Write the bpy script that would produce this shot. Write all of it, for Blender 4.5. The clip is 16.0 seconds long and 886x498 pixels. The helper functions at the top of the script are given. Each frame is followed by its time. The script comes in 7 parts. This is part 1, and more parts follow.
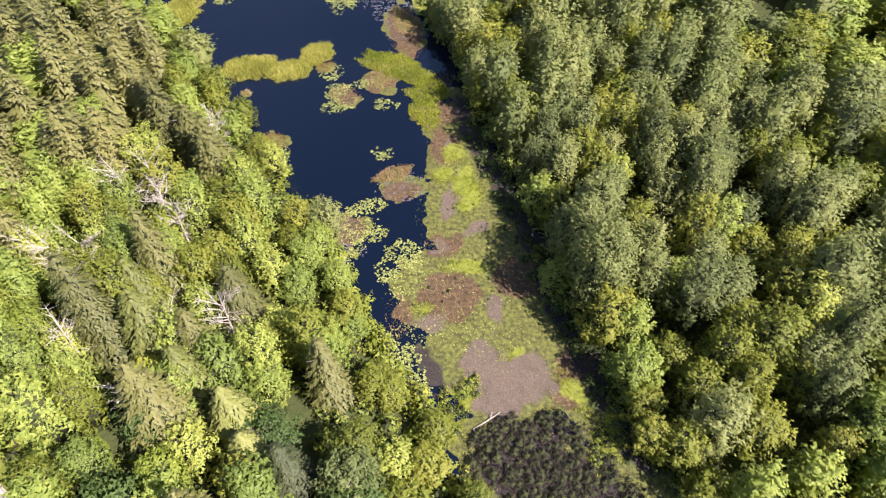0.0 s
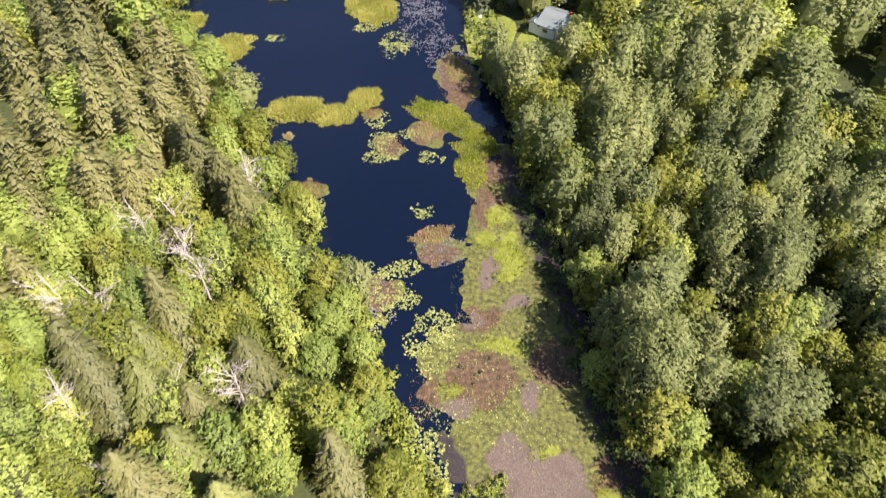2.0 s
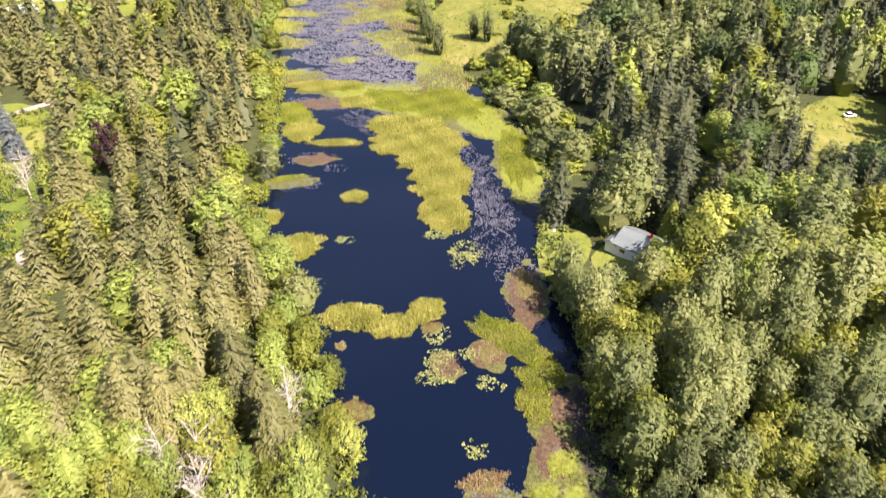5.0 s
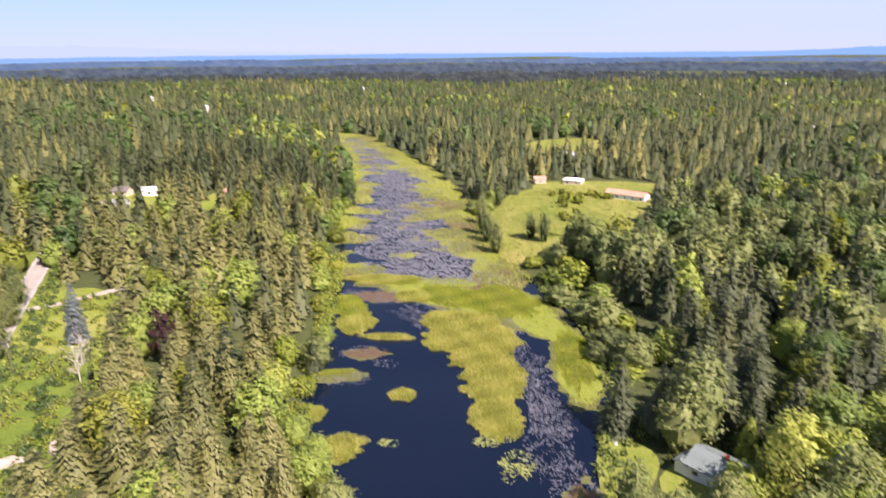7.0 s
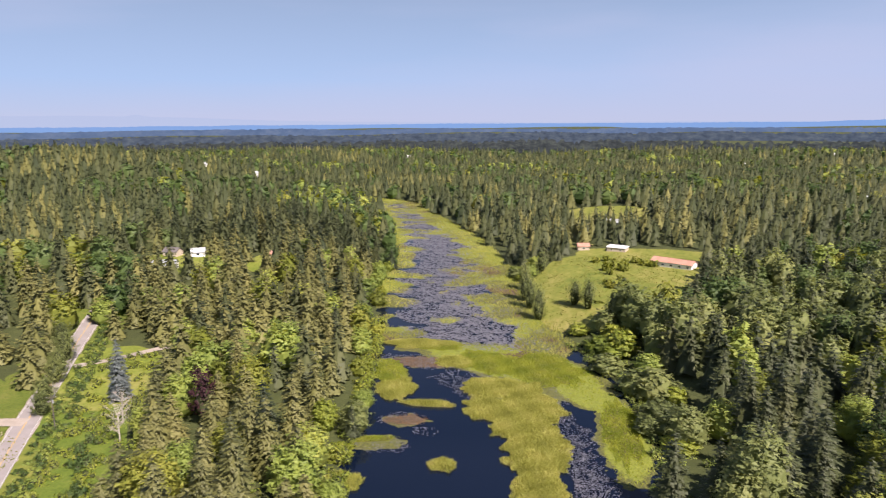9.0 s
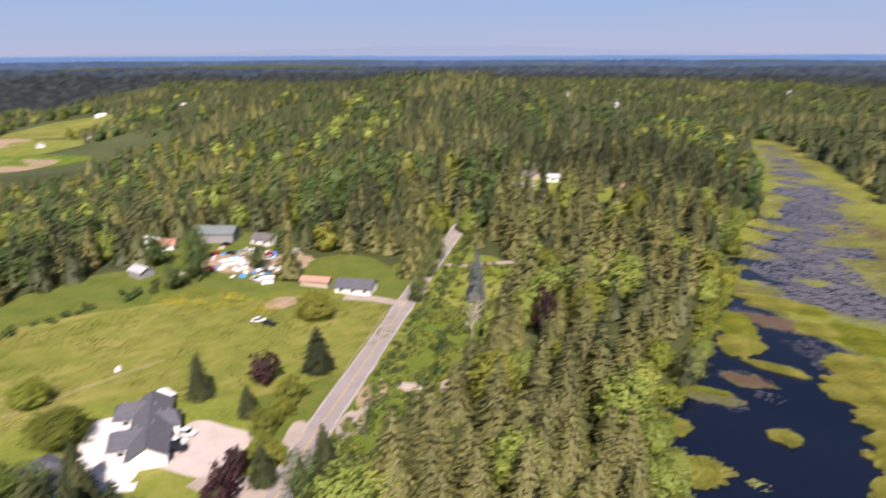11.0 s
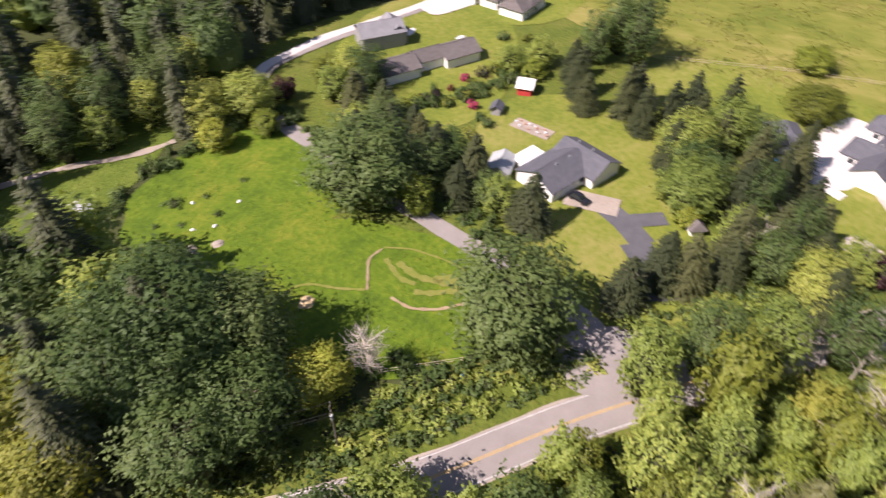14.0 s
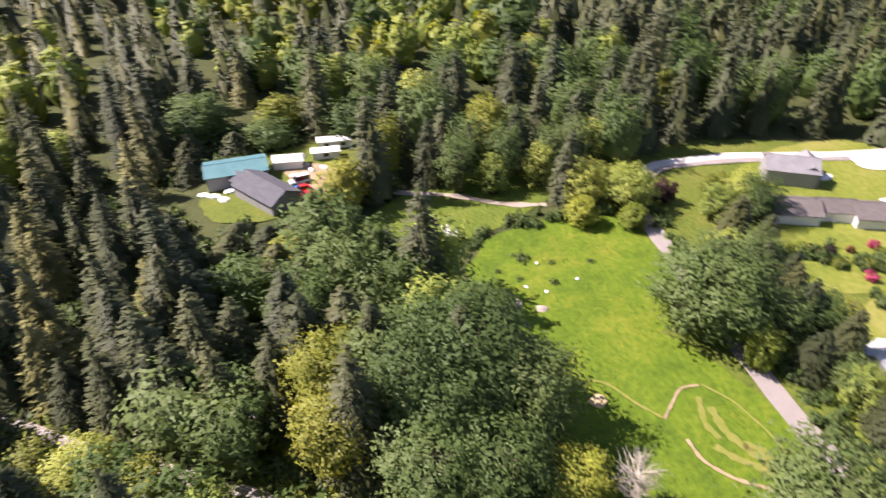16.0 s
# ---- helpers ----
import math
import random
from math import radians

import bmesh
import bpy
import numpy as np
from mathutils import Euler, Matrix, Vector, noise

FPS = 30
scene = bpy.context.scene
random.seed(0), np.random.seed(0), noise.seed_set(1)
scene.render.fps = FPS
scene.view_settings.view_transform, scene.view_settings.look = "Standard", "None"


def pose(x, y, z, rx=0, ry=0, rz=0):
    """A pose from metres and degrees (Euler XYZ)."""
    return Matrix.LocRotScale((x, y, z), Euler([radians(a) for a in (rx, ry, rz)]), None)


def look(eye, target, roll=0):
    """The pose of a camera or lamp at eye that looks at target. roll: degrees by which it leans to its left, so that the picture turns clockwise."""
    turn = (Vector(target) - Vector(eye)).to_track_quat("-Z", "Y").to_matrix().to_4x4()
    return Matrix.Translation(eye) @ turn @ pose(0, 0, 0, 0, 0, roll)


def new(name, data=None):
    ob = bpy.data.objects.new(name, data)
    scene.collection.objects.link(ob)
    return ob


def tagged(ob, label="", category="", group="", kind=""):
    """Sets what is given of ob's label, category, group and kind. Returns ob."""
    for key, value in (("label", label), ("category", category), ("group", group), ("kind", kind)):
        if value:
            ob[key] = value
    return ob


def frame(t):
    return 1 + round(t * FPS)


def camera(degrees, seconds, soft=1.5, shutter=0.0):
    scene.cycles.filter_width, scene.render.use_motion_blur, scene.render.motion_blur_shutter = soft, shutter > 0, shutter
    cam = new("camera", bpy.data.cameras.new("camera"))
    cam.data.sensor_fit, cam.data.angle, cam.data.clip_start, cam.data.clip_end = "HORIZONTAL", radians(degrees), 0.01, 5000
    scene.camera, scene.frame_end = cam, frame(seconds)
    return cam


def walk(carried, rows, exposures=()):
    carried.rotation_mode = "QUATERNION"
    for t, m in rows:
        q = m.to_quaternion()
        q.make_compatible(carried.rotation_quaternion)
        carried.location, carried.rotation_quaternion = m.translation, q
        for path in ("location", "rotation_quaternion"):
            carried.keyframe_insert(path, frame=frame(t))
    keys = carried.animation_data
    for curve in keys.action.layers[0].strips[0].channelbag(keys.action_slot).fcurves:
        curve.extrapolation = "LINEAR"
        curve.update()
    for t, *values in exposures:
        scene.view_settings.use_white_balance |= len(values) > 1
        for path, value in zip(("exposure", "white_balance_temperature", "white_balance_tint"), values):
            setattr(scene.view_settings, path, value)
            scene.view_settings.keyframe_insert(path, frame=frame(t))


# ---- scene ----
cam = camera(68.17, 16.0, soft=1.2, shutter=0.5)
PATH = [
    (0.0, pose(1.74, -37.46, 99.99, 38.816, -0.176, 0.218)),
    (0.5, pose(1.94, -34.36, 99.40, 38.737, -0.165, 2.236)),
    (1.0, pose(2.08, -31.23, 98.84, 38.732, -0.192, 4.065)),
    (1.5, pose(2.12, -28.15, 98.35, 39.058, -0.203, 5.335)),
    (2.0, pose(2.04, -25.21, 97.96, 41.186, -0.212, 5.921)),
    (2.5, pose(1.88, -22.52, 97.62, 43.489, -0.164, 6.672)),
    (3.0, pose(1.70, -19.92, 97.31, 45.741, -0.088, 9.541)),
    (3.2, pose(1.65, -18.85, 97.20, 46.602, -0.054, 10.758)),
    (5.3, pose(1.53, -7.63, 96.72, 58.841, 0.406, 13.591)),
    (5.5, pose(1.49, -6.83, 96.70, 60.437, 0.562, 13.536)),
    (6.0, pose(1.36, -4.98, 96.66, 64.507, 0.554, 13.601)),
    (6.5, pose(1.04, -3.33, 96.57, 68.765, 0.526, 14.580)),
    (7.0, pose(0.69, -1.94, 96.33, 73.156, 0.475, 18.724)),
    (7.5, pose(0.34, -0.73, 96.01, 77.495, 0.365, 20.557)),
    (8.0, pose(0.00, 0.00, 95.58, 78.805, 0.346, 20.557)),
    (8.2, pose(-0.14, 0.15, 95.48, 78.811, 0.330, 20.553)),
    (10.3, pose(-2.31, -2.07, 94.58, 78.755, 0.151, 38.019)),
    (10.5, pose(-2.54, -2.05, 94.47, 77.990, 0.161, 42.399)),
    (11.0, pose(-3.09, -1.86, 94.18, 73.339, 0.144, 52.571)),
    (11.5, pose(-3.34, -1.88, 93.98, 67.609, 0.082, 62.779)),
    (12.0, pose(-3.50, -1.76, 93.79, 61.901, -0.157, 76.143)),
    (12.5, pose(-3.78, -1.69, 93.60, 56.167, -0.244, 88.102)),
    (13.0, pose(-4.41, -1.72, 93.36, 50.405, -0.117, 99.206)),
    (13.5, pose(-4.86, -1.93, 93.14, 45.711, -0.057, 109.597)),
    (14.0, pose(-5.11, -2.23, 92.90, 45.869, -0.061, 119.518)),
    (14.5, pose(-5.35, -2.47, 92.63, 47.102, -0.057, 129.273)),
    (15.0, pose(-5.63, -2.74, 92.35, 48.880, -0.044, 138.580)),
    (15.5, pose(-5.81, -3.06, 92.14, 51.288, 0.078, 147.686)),
    (16.0, pose(-5.82, -3.44, 92.04, 53.762, 0.169, 156.070)),
]
EXPOSURES = [
    (0.0, 1.33, 6650, 22), (2.0, 1.37, 6650, 24), (3.0, 1.4, 6700, 27), (5.5, 1.56, 6850, 29), (6.5, 1.48, 6800, 30), (7.0, 1.25, 6750, 28), (7.5, 1.02, 6800, 27), (8.0, 0.94, 6850, 25),
    (10.5, 0.66, 6750, 25), (11.0, 0.6, 6780, 27), (12.0, 0.46, 6800, 32), (12.5, 0.46, 6800, 33), (14.5, 0.9, 6800, 29), (16.0, 1.2, 6850, 30),
]
walk(cam, PATH, EXPOSURES)
SUN, SKY = 5.0, 0.054

# ---- light, sky ----
world = bpy.data.worlds.new("sky")
scene.world = world
world.use_nodes = True
wn = world.node_tree.nodes
wl = world.node_tree.links
wn.clear()
SUN_EL, SUN_AZ = radians(48), math.atan2(0.84, -0.54)
sky_tex = wn.new("ShaderNodeTexSky")
sky_tex.sky_type = "NISHITA"
sky_tex.sun_disc = False
sky_tex.sun_elevation, sky_tex.sun_rotation = SUN_EL, SUN_AZ
sky_tex.air_density, sky_tex.dust_density, sky_tex.ozone_density = 1.0, 0.6, 2.0
w_coord = wn.new("ShaderNodeTexCoord")
w_map = wn.new("ShaderNodeMapping")
w_map.inputs["Scale"].default_value = (0.6, 0.6, 3.6)
w_map.inputs["Rotation"].default_value = (0.2, 0.16, 0.4)
w_noise = wn.new("ShaderNodeTexNoise")
w_noise.inputs["Scale"].default_value = 1.6
w_noise.inputs["Detail"].default_value = 6
w_ramp = wn.new("ShaderNodeValToRGB")
w_ramp.color_ramp.elements[0].position = 0.42
w_ramp.color_ramp.elements[1].position = 0.66
w_fac = wn.new("ShaderNodeMath")
w_fac.operation = "MULTIPLY"
w_fac.inputs[1].default_value = 0.62
w_mix = wn.new("ShaderNodeMixRGB")
w_mix.inputs[2].default_value = (3.2, 4.4, 7.0, 1)
w_bg = wn.new("ShaderNodeBackground")
w_bg.inputs[1].default_value = SKY
w_out = wn.new("ShaderNodeOutputWorld")
wl.new(w_coord.outputs["Generated"], w_map.inputs[0])
wl.new(w_map.outputs[0], w_noise.inputs["Vector"])
wl.new(w_noise.outputs[0], w_ramp.inputs[0])
wl.new(w_ramp.outputs[0], w_fac.inputs[0])
wl.new(w_fac.outputs[0], w_mix.inputs[0])
wl.new(sky_tex.outputs[0], w_mix.inputs[1])
w_sep = wn.new("ShaderNodeSeparateXYZ")
wl.new(w_coord.outputs["Generated"], w_sep.inputs[0])
w_up = wn.new("ShaderNodeMapRange")
w_up.inputs["From Min"].default_value, w_up.inputs["From Max"].default_value = 0.0, 0.5
wl.new(w_sep.outputs["Z"], w_up.inputs["Value"])
w_low = wn.new("ShaderNodeValToRGB")
for w_e, w_p, w_c in zip((w_low.color_ramp.elements[0], w_low.color_ramp.elements[1], w_low.color_ramp.elements.new(0.12)), (0.0, 0.36, 0.12), ((5.2, 6.4, 8.6), (2.2, 5.3, 10.2), (4.0, 6.2, 9.3))):
    w_e.position, w_e.color = w_p, (*w_c, 1)
wl.new(w_up.outputs[0], w_low.inputs[0])
w_cloud = wn.new("ShaderNodeMixRGB")
w_cloud.inputs[2].default_value = (5.4, 6.4, 8.6, 1)
wl.new(w_fac.outputs[0], w_cloud.inputs[0])
wl.new(w_low.outputs[0], w_cloud.inputs[1])
w_haze = wn.new("ShaderNodeMapRange")
w_haze.inputs["From Min"].default_value, w_haze.inputs["From Max"].default_value = 0.16, 0.36
w_haze.inputs["To Min"].default_value, w_haze.inputs["To Max"].default_value = 0.95, 0.0
wl.new(w_sep.outputs["Z"], w_haze.inputs["Value"])
w_veil = wn.new("ShaderNodeMixRGB")
wl.new(w_haze.outputs[0], w_veil.inputs[0])
wl.new(w_mix.outputs[0], w_veil.inputs[1])
wl.new(w_cloud.outputs[0], w_veil.inputs[2])
wl.new(w_veil.outputs[0], w_bg.inputs[0])
wl.new(w_bg.outputs[0], w_out.inputs[0])

sun_lamp = bpy.data.lights.new("sun", "SUN")
sun_lamp.energy, sun_lamp.angle, sun_lamp.color = SUN, radians(0.5), (1.0, 0.955, 0.88)
sun_ob = new("sun", sun_lamp)
SUN_DIR = Vector((0.84 * math.cos(SUN_EL), -0.54 * math.cos(SUN_EL), math.sin(SUN_EL)))
sun_ob.matrix_world = look(SUN_DIR * 300, (0, 0, 0))


# ---- materials ----
def nodes_of(name):
    m = bpy.data.materials.new(name)
    m.use_nodes = True
    nt = m.node_tree
    return m, nt.nodes, nt.links, nt.nodes["Principled BSDF"]


def noisy(name, stops, scale, rough=0.9, bump=0.3, fine=6.0, spec=0.3, metal=0.0, detail=8, stretch=(1, 1, 1), bump_dist=0.1, soft=0.25):
    """A surface whose colour wanders through the stops on two scales of noise."""
    m, n, l, p = nodes_of(name)
    geo = n.new("ShaderNodeNewGeometry")
    mp = n.new("ShaderNodeMapping")
    mp.inputs["Scale"].default_value = stretch
    l.new(geo.outputs["Position"], mp.inputs[0])
    a = n.new("ShaderNodeTexNoise")
    a.inputs["Scale"].default_value = scale
    a.inputs["Detail"].default_value = detail
    a.inputs["Roughness"].default_value = 0.62
    b = n.new("ShaderNodeTexNoise")
    b.inputs["Scale"].default_value = scale * fine
    b.inputs["Detail"].default_value = 5
    l.new(mp.outputs[0], a.inputs["Vector"])
    l.new(mp.outputs[0], b.inputs["Vector"])
    mx = n.new("ShaderNodeMixRGB")
    mx.inputs[0].default_value = 0.35
    l.new(a.outputs[0], mx.inputs[1])
    l.new(b.outputs[0], mx.inputs[2])
    r = n.new("ShaderNodeValToRGB")
    el = r.color_ramp.elements
    k = len(stops)
    while len(el) < k:
        el.new(0.5)
    for i, c in enumerate(stops):
        el[i].position = 0.5 - soft + 2 * soft * i / max(1, k - 1)
        el[i].color = (*c, 1)
    l.new(mx.outputs[0], r.inputs[0])
    l.new(r.outputs[0], p.inputs["Base Color"])
    p.inputs["Roughness"].default_value = rough
    p.inputs["Specular IOR Level"].default_value = spec
    p.inputs["Metallic"].default_value = metal
    bp = n.new("ShaderNodeBump")
    bp.inputs["Strength"].default_value = bump
    bp.inputs["Distance"].default_value = bump_dist
    l.new(b.outputs[0], bp.inputs["Height"])
    l.new(bp.outputs[0], p.inputs["Normal"])
    return m


def leafy(name, dark, mid, light, per_tree, through_light=0.3, rough=0.6, leaf_spread=0.42):
    """Foliage: hue by tree (attribute or object) and by single leaf, with light passing through the leaves."""
    m, n, l, p = nodes_of(name)
    if per_tree:
        src = n.new("ShaderNodeObjectInfo").outputs["Random"]
    else:
        at = n.new("ShaderNodeAttribute")
        at.attribute_name = "tint"
        src = at.outputs["Fac"]
    geo = n.new("ShaderNodeNewGeometry")
    mx = n.new("ShaderNodeMixRGB")
    mx.inputs[0].default_value = leaf_spread
    l.new(src, mx.inputs[1])
    l.new(geo.outputs["Random Per Island"], mx.inputs[2])
    r = n.new("ShaderNodeValToRGB")
    el = r.color_ramp.elements
    el.new(0.5)
    for e, pos, c in zip(el, (0.1, 0.5, 0.9), (dark, mid, light)):
        e.position, e.color = pos, (*c, 1)
    l.new(mx.outputs[0], r.inputs[0])
    l.new(r.outputs[0], p.inputs["Base Color"])
    p.inputs["Roughness"].default_value = rough
    p.inputs["Specular IOR Level"].default_value = 0.35
    tr = n.new("ShaderNodeBsdfTranslucent")
    hs = n.new("ShaderNodeHueSaturation")
    hs.inputs["Hue"].default_value, hs.inputs["Saturation"].default_value, hs.inputs["Value"].default_value = 0.48, 1.15, 1.3
    l.new(r.outputs[0], hs.inputs["Color"])
    l.new(hs.outputs[0], tr.inputs[0])
    ms = n.new("ShaderNodeMixShader")
    ms.inputs[0].default_value = through_light
    l.new(p.outputs[0], ms.inputs[1])
    l.new(tr.outputs[0], ms.inputs[2])
    l.new(ms.outputs[0], n["Material Output"].inputs[0])
    return m


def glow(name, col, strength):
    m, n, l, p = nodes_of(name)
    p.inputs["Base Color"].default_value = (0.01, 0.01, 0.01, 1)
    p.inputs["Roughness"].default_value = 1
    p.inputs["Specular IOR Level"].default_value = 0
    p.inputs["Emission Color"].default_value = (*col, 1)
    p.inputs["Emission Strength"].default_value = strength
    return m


M = {}
M["ground"] = noisy("forest_floor", [(0.03, 0.036, 0.013), (0.05, 0.062, 0.018), (0.08, 0.09, 0.028)], 0.12, fine=9, bump=0.8, bump_dist=0.4)
M["meadow"] = noisy("meadow_grass", [(0.048, 0.095, 0.005), (0.095, 0.158, 0.008), (0.185, 0.205, 0.02)], 0.07, fine=14, bump=0.8, bump_dist=0.35, soft=0.15)
M["lawn"] = noisy("mown_lawn", [(0.105, 0.145, 0.016), (0.165, 0.195, 0.028), (0.24, 0.23, 0.062)], 0.05, fine=16, bump=0.5, bump_dist=0.15, soft=0.14)
M["field"] = noisy("hay_field", [(0.1, 0.135, 0.016), (0.172, 0.185, 0.032), (0.27, 0.24, 0.072)], 0.025, fine=12, bump=0.5, bump_dist=0.3, stretch=(1, 0.5, 1), soft=0.14)
M["rough_grass"] = noisy("rough_grass", [(0.052, 0.085, 0.011), (0.1, 0.132, 0.017), (0.165, 0.16, 0.038)], 0.12, fine=8, bump=0.9, bump_dist=0.5)
M["verge"] = noisy("fresh_rough_grass", [(0.055, 0.095, 0.01), (0.1, 0.145, 0.016), (0.16, 0.185, 0.035)], 0.15, fine=8, bump=0.9, bump_dist=0.5)
M["farmland"] = noisy("valley_farmland", [(0.03, 0.05, 0.018), (0.06, 0.08, 0.026), (0.1, 0.105, 0.04)], 0.006, fine=10, bump=0.3)
M["asphalt"] = noisy("old_asphalt", [(0.22, 0.2, 0.185), (0.27, 0.245, 0.23), (0.33, 0.3, 0.28)], 0.25, fine=20, bump=0.2, bump_dist=0.02)
M["new_asphalt"] = noisy("dark_asphalt", [(0.07, 0.07, 0.08), (0.1, 0.1, 0.11), (0.13, 0.13, 0.14)], 0.4, fine=12, bump=0.2, bump_dist=0.02)
M["concrete"] = noisy("pale_concrete", [(0.5, 0.47, 0.44), (0.6, 0.57, 0.54), (0.68, 0.65, 0.62)], 0.12, fine=10, bump=0.2, bump_dist=0.03)
M["gravel"] = noisy("gravel", [(0.25, 0.21, 0.17), (0.34, 0.29, 0.24), (0.46, 0.4, 0.34)], 0.2, fine=14, bump=0.5, bump_dist=0.08)
M["forecourt"] = noisy("pale_gravel", [(0.36, 0.31, 0.27), (0.46, 0.4, 0.355), (0.55, 0.49, 0.44)], 0.25, fine=14, bump=0.4, bump_dist=0.05)
M["dirt"] = noisy("bare_dirt", [(0.2, 0.14, 0.09), (0.32, 0.24, 0.15), (0.42, 0.34, 0.22)], 0.3, fine=9, bump=0.5)
M["yellow"] = noisy("road_yellow", [(0.38, 0.26, 0.11), (0.5, 0.33, 0.11), (0.6, 0.41, 0.14)], 1.0, bump=0.05)
M["white_line"] = noisy("road_white", [(0.36, 0.35, 0.33), (0.5, 0.49, 0.47), (0.66, 0.65, 0.63)], 1.0, bump=0.05)
M["mud"] = noisy("drying_mud", [(0.08, 0.06, 0.048), (0.125, 0.092, 0.078), (0.165, 0.13, 0.11)], 0.3, fine=12, rough=0.75, bump=0.6, bump_dist=0.12, soft=0.2)
M["dark_mud"] = noisy("wet_dark_mud", [(0.012, 0.01, 0.01), (0.04, 0.028, 0.025), (0.09, 0.065, 0.055)], 0.5, fine=7, rough=0.5, bump=0.8, bump_dist=0.15)
M["algae"] = noisy("olive_algae_mat", [(0.05, 0.055, 0.012), (0.1, 0.11, 0.018), (0.15, 0.16, 0.025)], 0.35, fine=9, bump=0.8, bump_dist=0.15)
M["rust_marsh"] = noisy("rusty_marsh_mat", [(0.08, 0.05, 0.02), (0.15, 0.1, 0.035), (0.14, 0.14, 0.03), (0.2, 0.15, 0.07)], 0.25, fine=9, bump=0.8, bump_dist=0.2)
M["peat"] = noisy("reed_bed_peat", [(0.05, 0.04, 0.02), (0.11, 0.1, 0.03), (0.17, 0.17, 0.04)], 0.5, fine=7, bump=0.8, bump_dist=0.2)
M["bark"] = noisy("bark", [(0.07, 0.055, 0.045), (0.14, 0.12, 0.1), (0.22, 0.2, 0.18)], 2.0, bump=0.6, bump_dist=0.05)
# dark crown cores: shade among the leaves put into the twig colour
M["twigs"] = noisy("twigs_painted_shade", [(0.024, 0.03, 0.011), (0.044, 0.054, 0.019), (0.068, 0.08, 0.028)], 1.5, bump=0.6, bump_dist=0.1)
M["dead_wood"] = noisy("bleached_dead_wood", [(0.3, 0.27, 0.22), (0.42, 0.38, 0.32), (0.52, 0.48, 0.42)], 1.0, bump=0.5, bump_dist=0.05)

wm, wnn, wll, wp = nodes_of("dark_pond_water")
wp.inputs["Base Color"].default_value = (0.003, 0.007, 0.018, 1)
wp.inputs["Roughness"].default_value = 0.06
wp.inputs["IOR"].default_value = 1.33
w_n = wnn.new("ShaderNodeTexNoise")
w_n.inputs["Scale"].default_value = 0.8
w_n.inputs["Detail"].default_value = 4
w_g = wnn.new("ShaderNodeNewGeometry")
wll.new(w_g.outputs["Position"], w_n.inputs["Vector"])
w_b = wnn.new("ShaderNodeBump")
w_b.inputs["Strength"].default_value, w_b.inputs["Distance"].default_value = 0.12, 0.05
wll.new(w_n.outputs[0], w_b.inputs["Height"])
wll.new(w_b.outputs[0], wp.inputs["Normal"])
M["water"] = wm

LEAF = dict(
    alder=((0.055, 0.1, 0.028), (0.105, 0.17, 0.045), (0.17, 0.23, 0.065)),
    lime=((0.058, 0.1, 0.02), (0.105, 0.158, 0.03), (0.165, 0.21, 0.046)),
    cottonwood=((0.056, 0.078, 0.034), (0.106, 0.14, 0.056), (0.178, 0.208, 0.09)),
    olive=((0.07, 0.095, 0.015), (0.12, 0.15, 0.022), (0.19, 0.21, 0.04)),
    maple=((0.035, 0.075, 0.022), (0.06, 0.115, 0.033), (0.1, 0.16, 0.055)),
    fir=((0.055, 0.07, 0.027), (0.096, 0.113, 0.041), (0.132, 0.148, 0.058)),
    dark_fir=((0.018, 0.03, 0.015), (0.033, 0.048, 0.022), (0.058, 0.074, 0.033)),
    pale_fir=((0.085, 0.1, 0.035), (0.155, 0.17, 0.06), (0.22, 0.23, 0.09)),
    spruce=((0.13, 0.16, 0.16), (0.2, 0.23, 0.22), (0.28, 0.31, 0.3)),
    plum=((0.03, 0.012, 0.016), (0.06, 0.022, 0.026), (0.1, 0.045, 0.045)),
    reed=((0.13, 0.15, 0.03), (0.24, 0.26, 0.055), (0.36, 0.36, 0.115)),
    green_reed=((0.1, 0.15, 0.015), (0.19, 0.24, 0.025), (0.28, 0.31, 0.05)),
    straw=((0.26, 0.17, 0.09), (0.4, 0.29, 0.16), (0.52, 0.42, 0.27)),
    rust=((0.14, 0.07, 0.03), (0.24, 0.13, 0.05), (0.34, 0.22, 0.1)),
    pad=((0.07, 0.085, 0.025), (0.15, 0.17, 0.05), (0.26, 0.27, 0.1)),
    # dull pads; their blue-grey partly paints the sky's reflection on the channel
    dull_sky_pad=((0.075, 0.083, 0.09), (0.1, 0.11, 0.118), (0.13, 0.142, 0.14)),
    mud_shrub=((0.014, 0.01, 0.01), (0.034, 0.025, 0.024), (0.085, 0.062, 0.058)),
    blade=((0.075, 0.125, 0.008), (0.11, 0.17, 0.012), (0.17, 0.205, 0.022)),
    hay=((0.1, 0.135, 0.018), (0.17, 0.19, 0.038), (0.29, 0.25, 0.085)),
    buttercup=((0.2, 0.2, 0.02), (0.42, 0.36, 0.02), (0.6, 0.5, 0.04)),
    blossom=((0.3, 0.03, 0.08), (0.45, 0.05, 0.12), (0.6, 0.1, 0.2)),
)
GAIN = dict(alder=(2.4, 1.9, 1.5), lime=(2.4, 1.92, 1.45), reed=(1.42, 1.36, 1.3), green_reed=(1.3, 1.24, 1.2), pad=(1.5, 1.5, 1.4), dull_sky_pad=(1.45, 1.32, 1.42), cottonwood=(1.66, 1.52, 1.22), olive=(1.62, 1.5, 1.45), dark_fir=(1.86, 1.58, 1.26), fir=(1.76, 1.5, 1.26), pale_fir=(1.2, 1.2, 0.92), maple=(1.5, 1.28, 1.15))
LEAF = {k: [tuple(a * g for a, g in zip(c, GAIN.get(k, (2.15, 1.72, 1.45)))) if k not in ("plum", "mud_shrub", "blade", "hay", "buttercup", "straw", "rust", "blossom", "spruce") else c for c in v] for k, v in LEAF.items()}
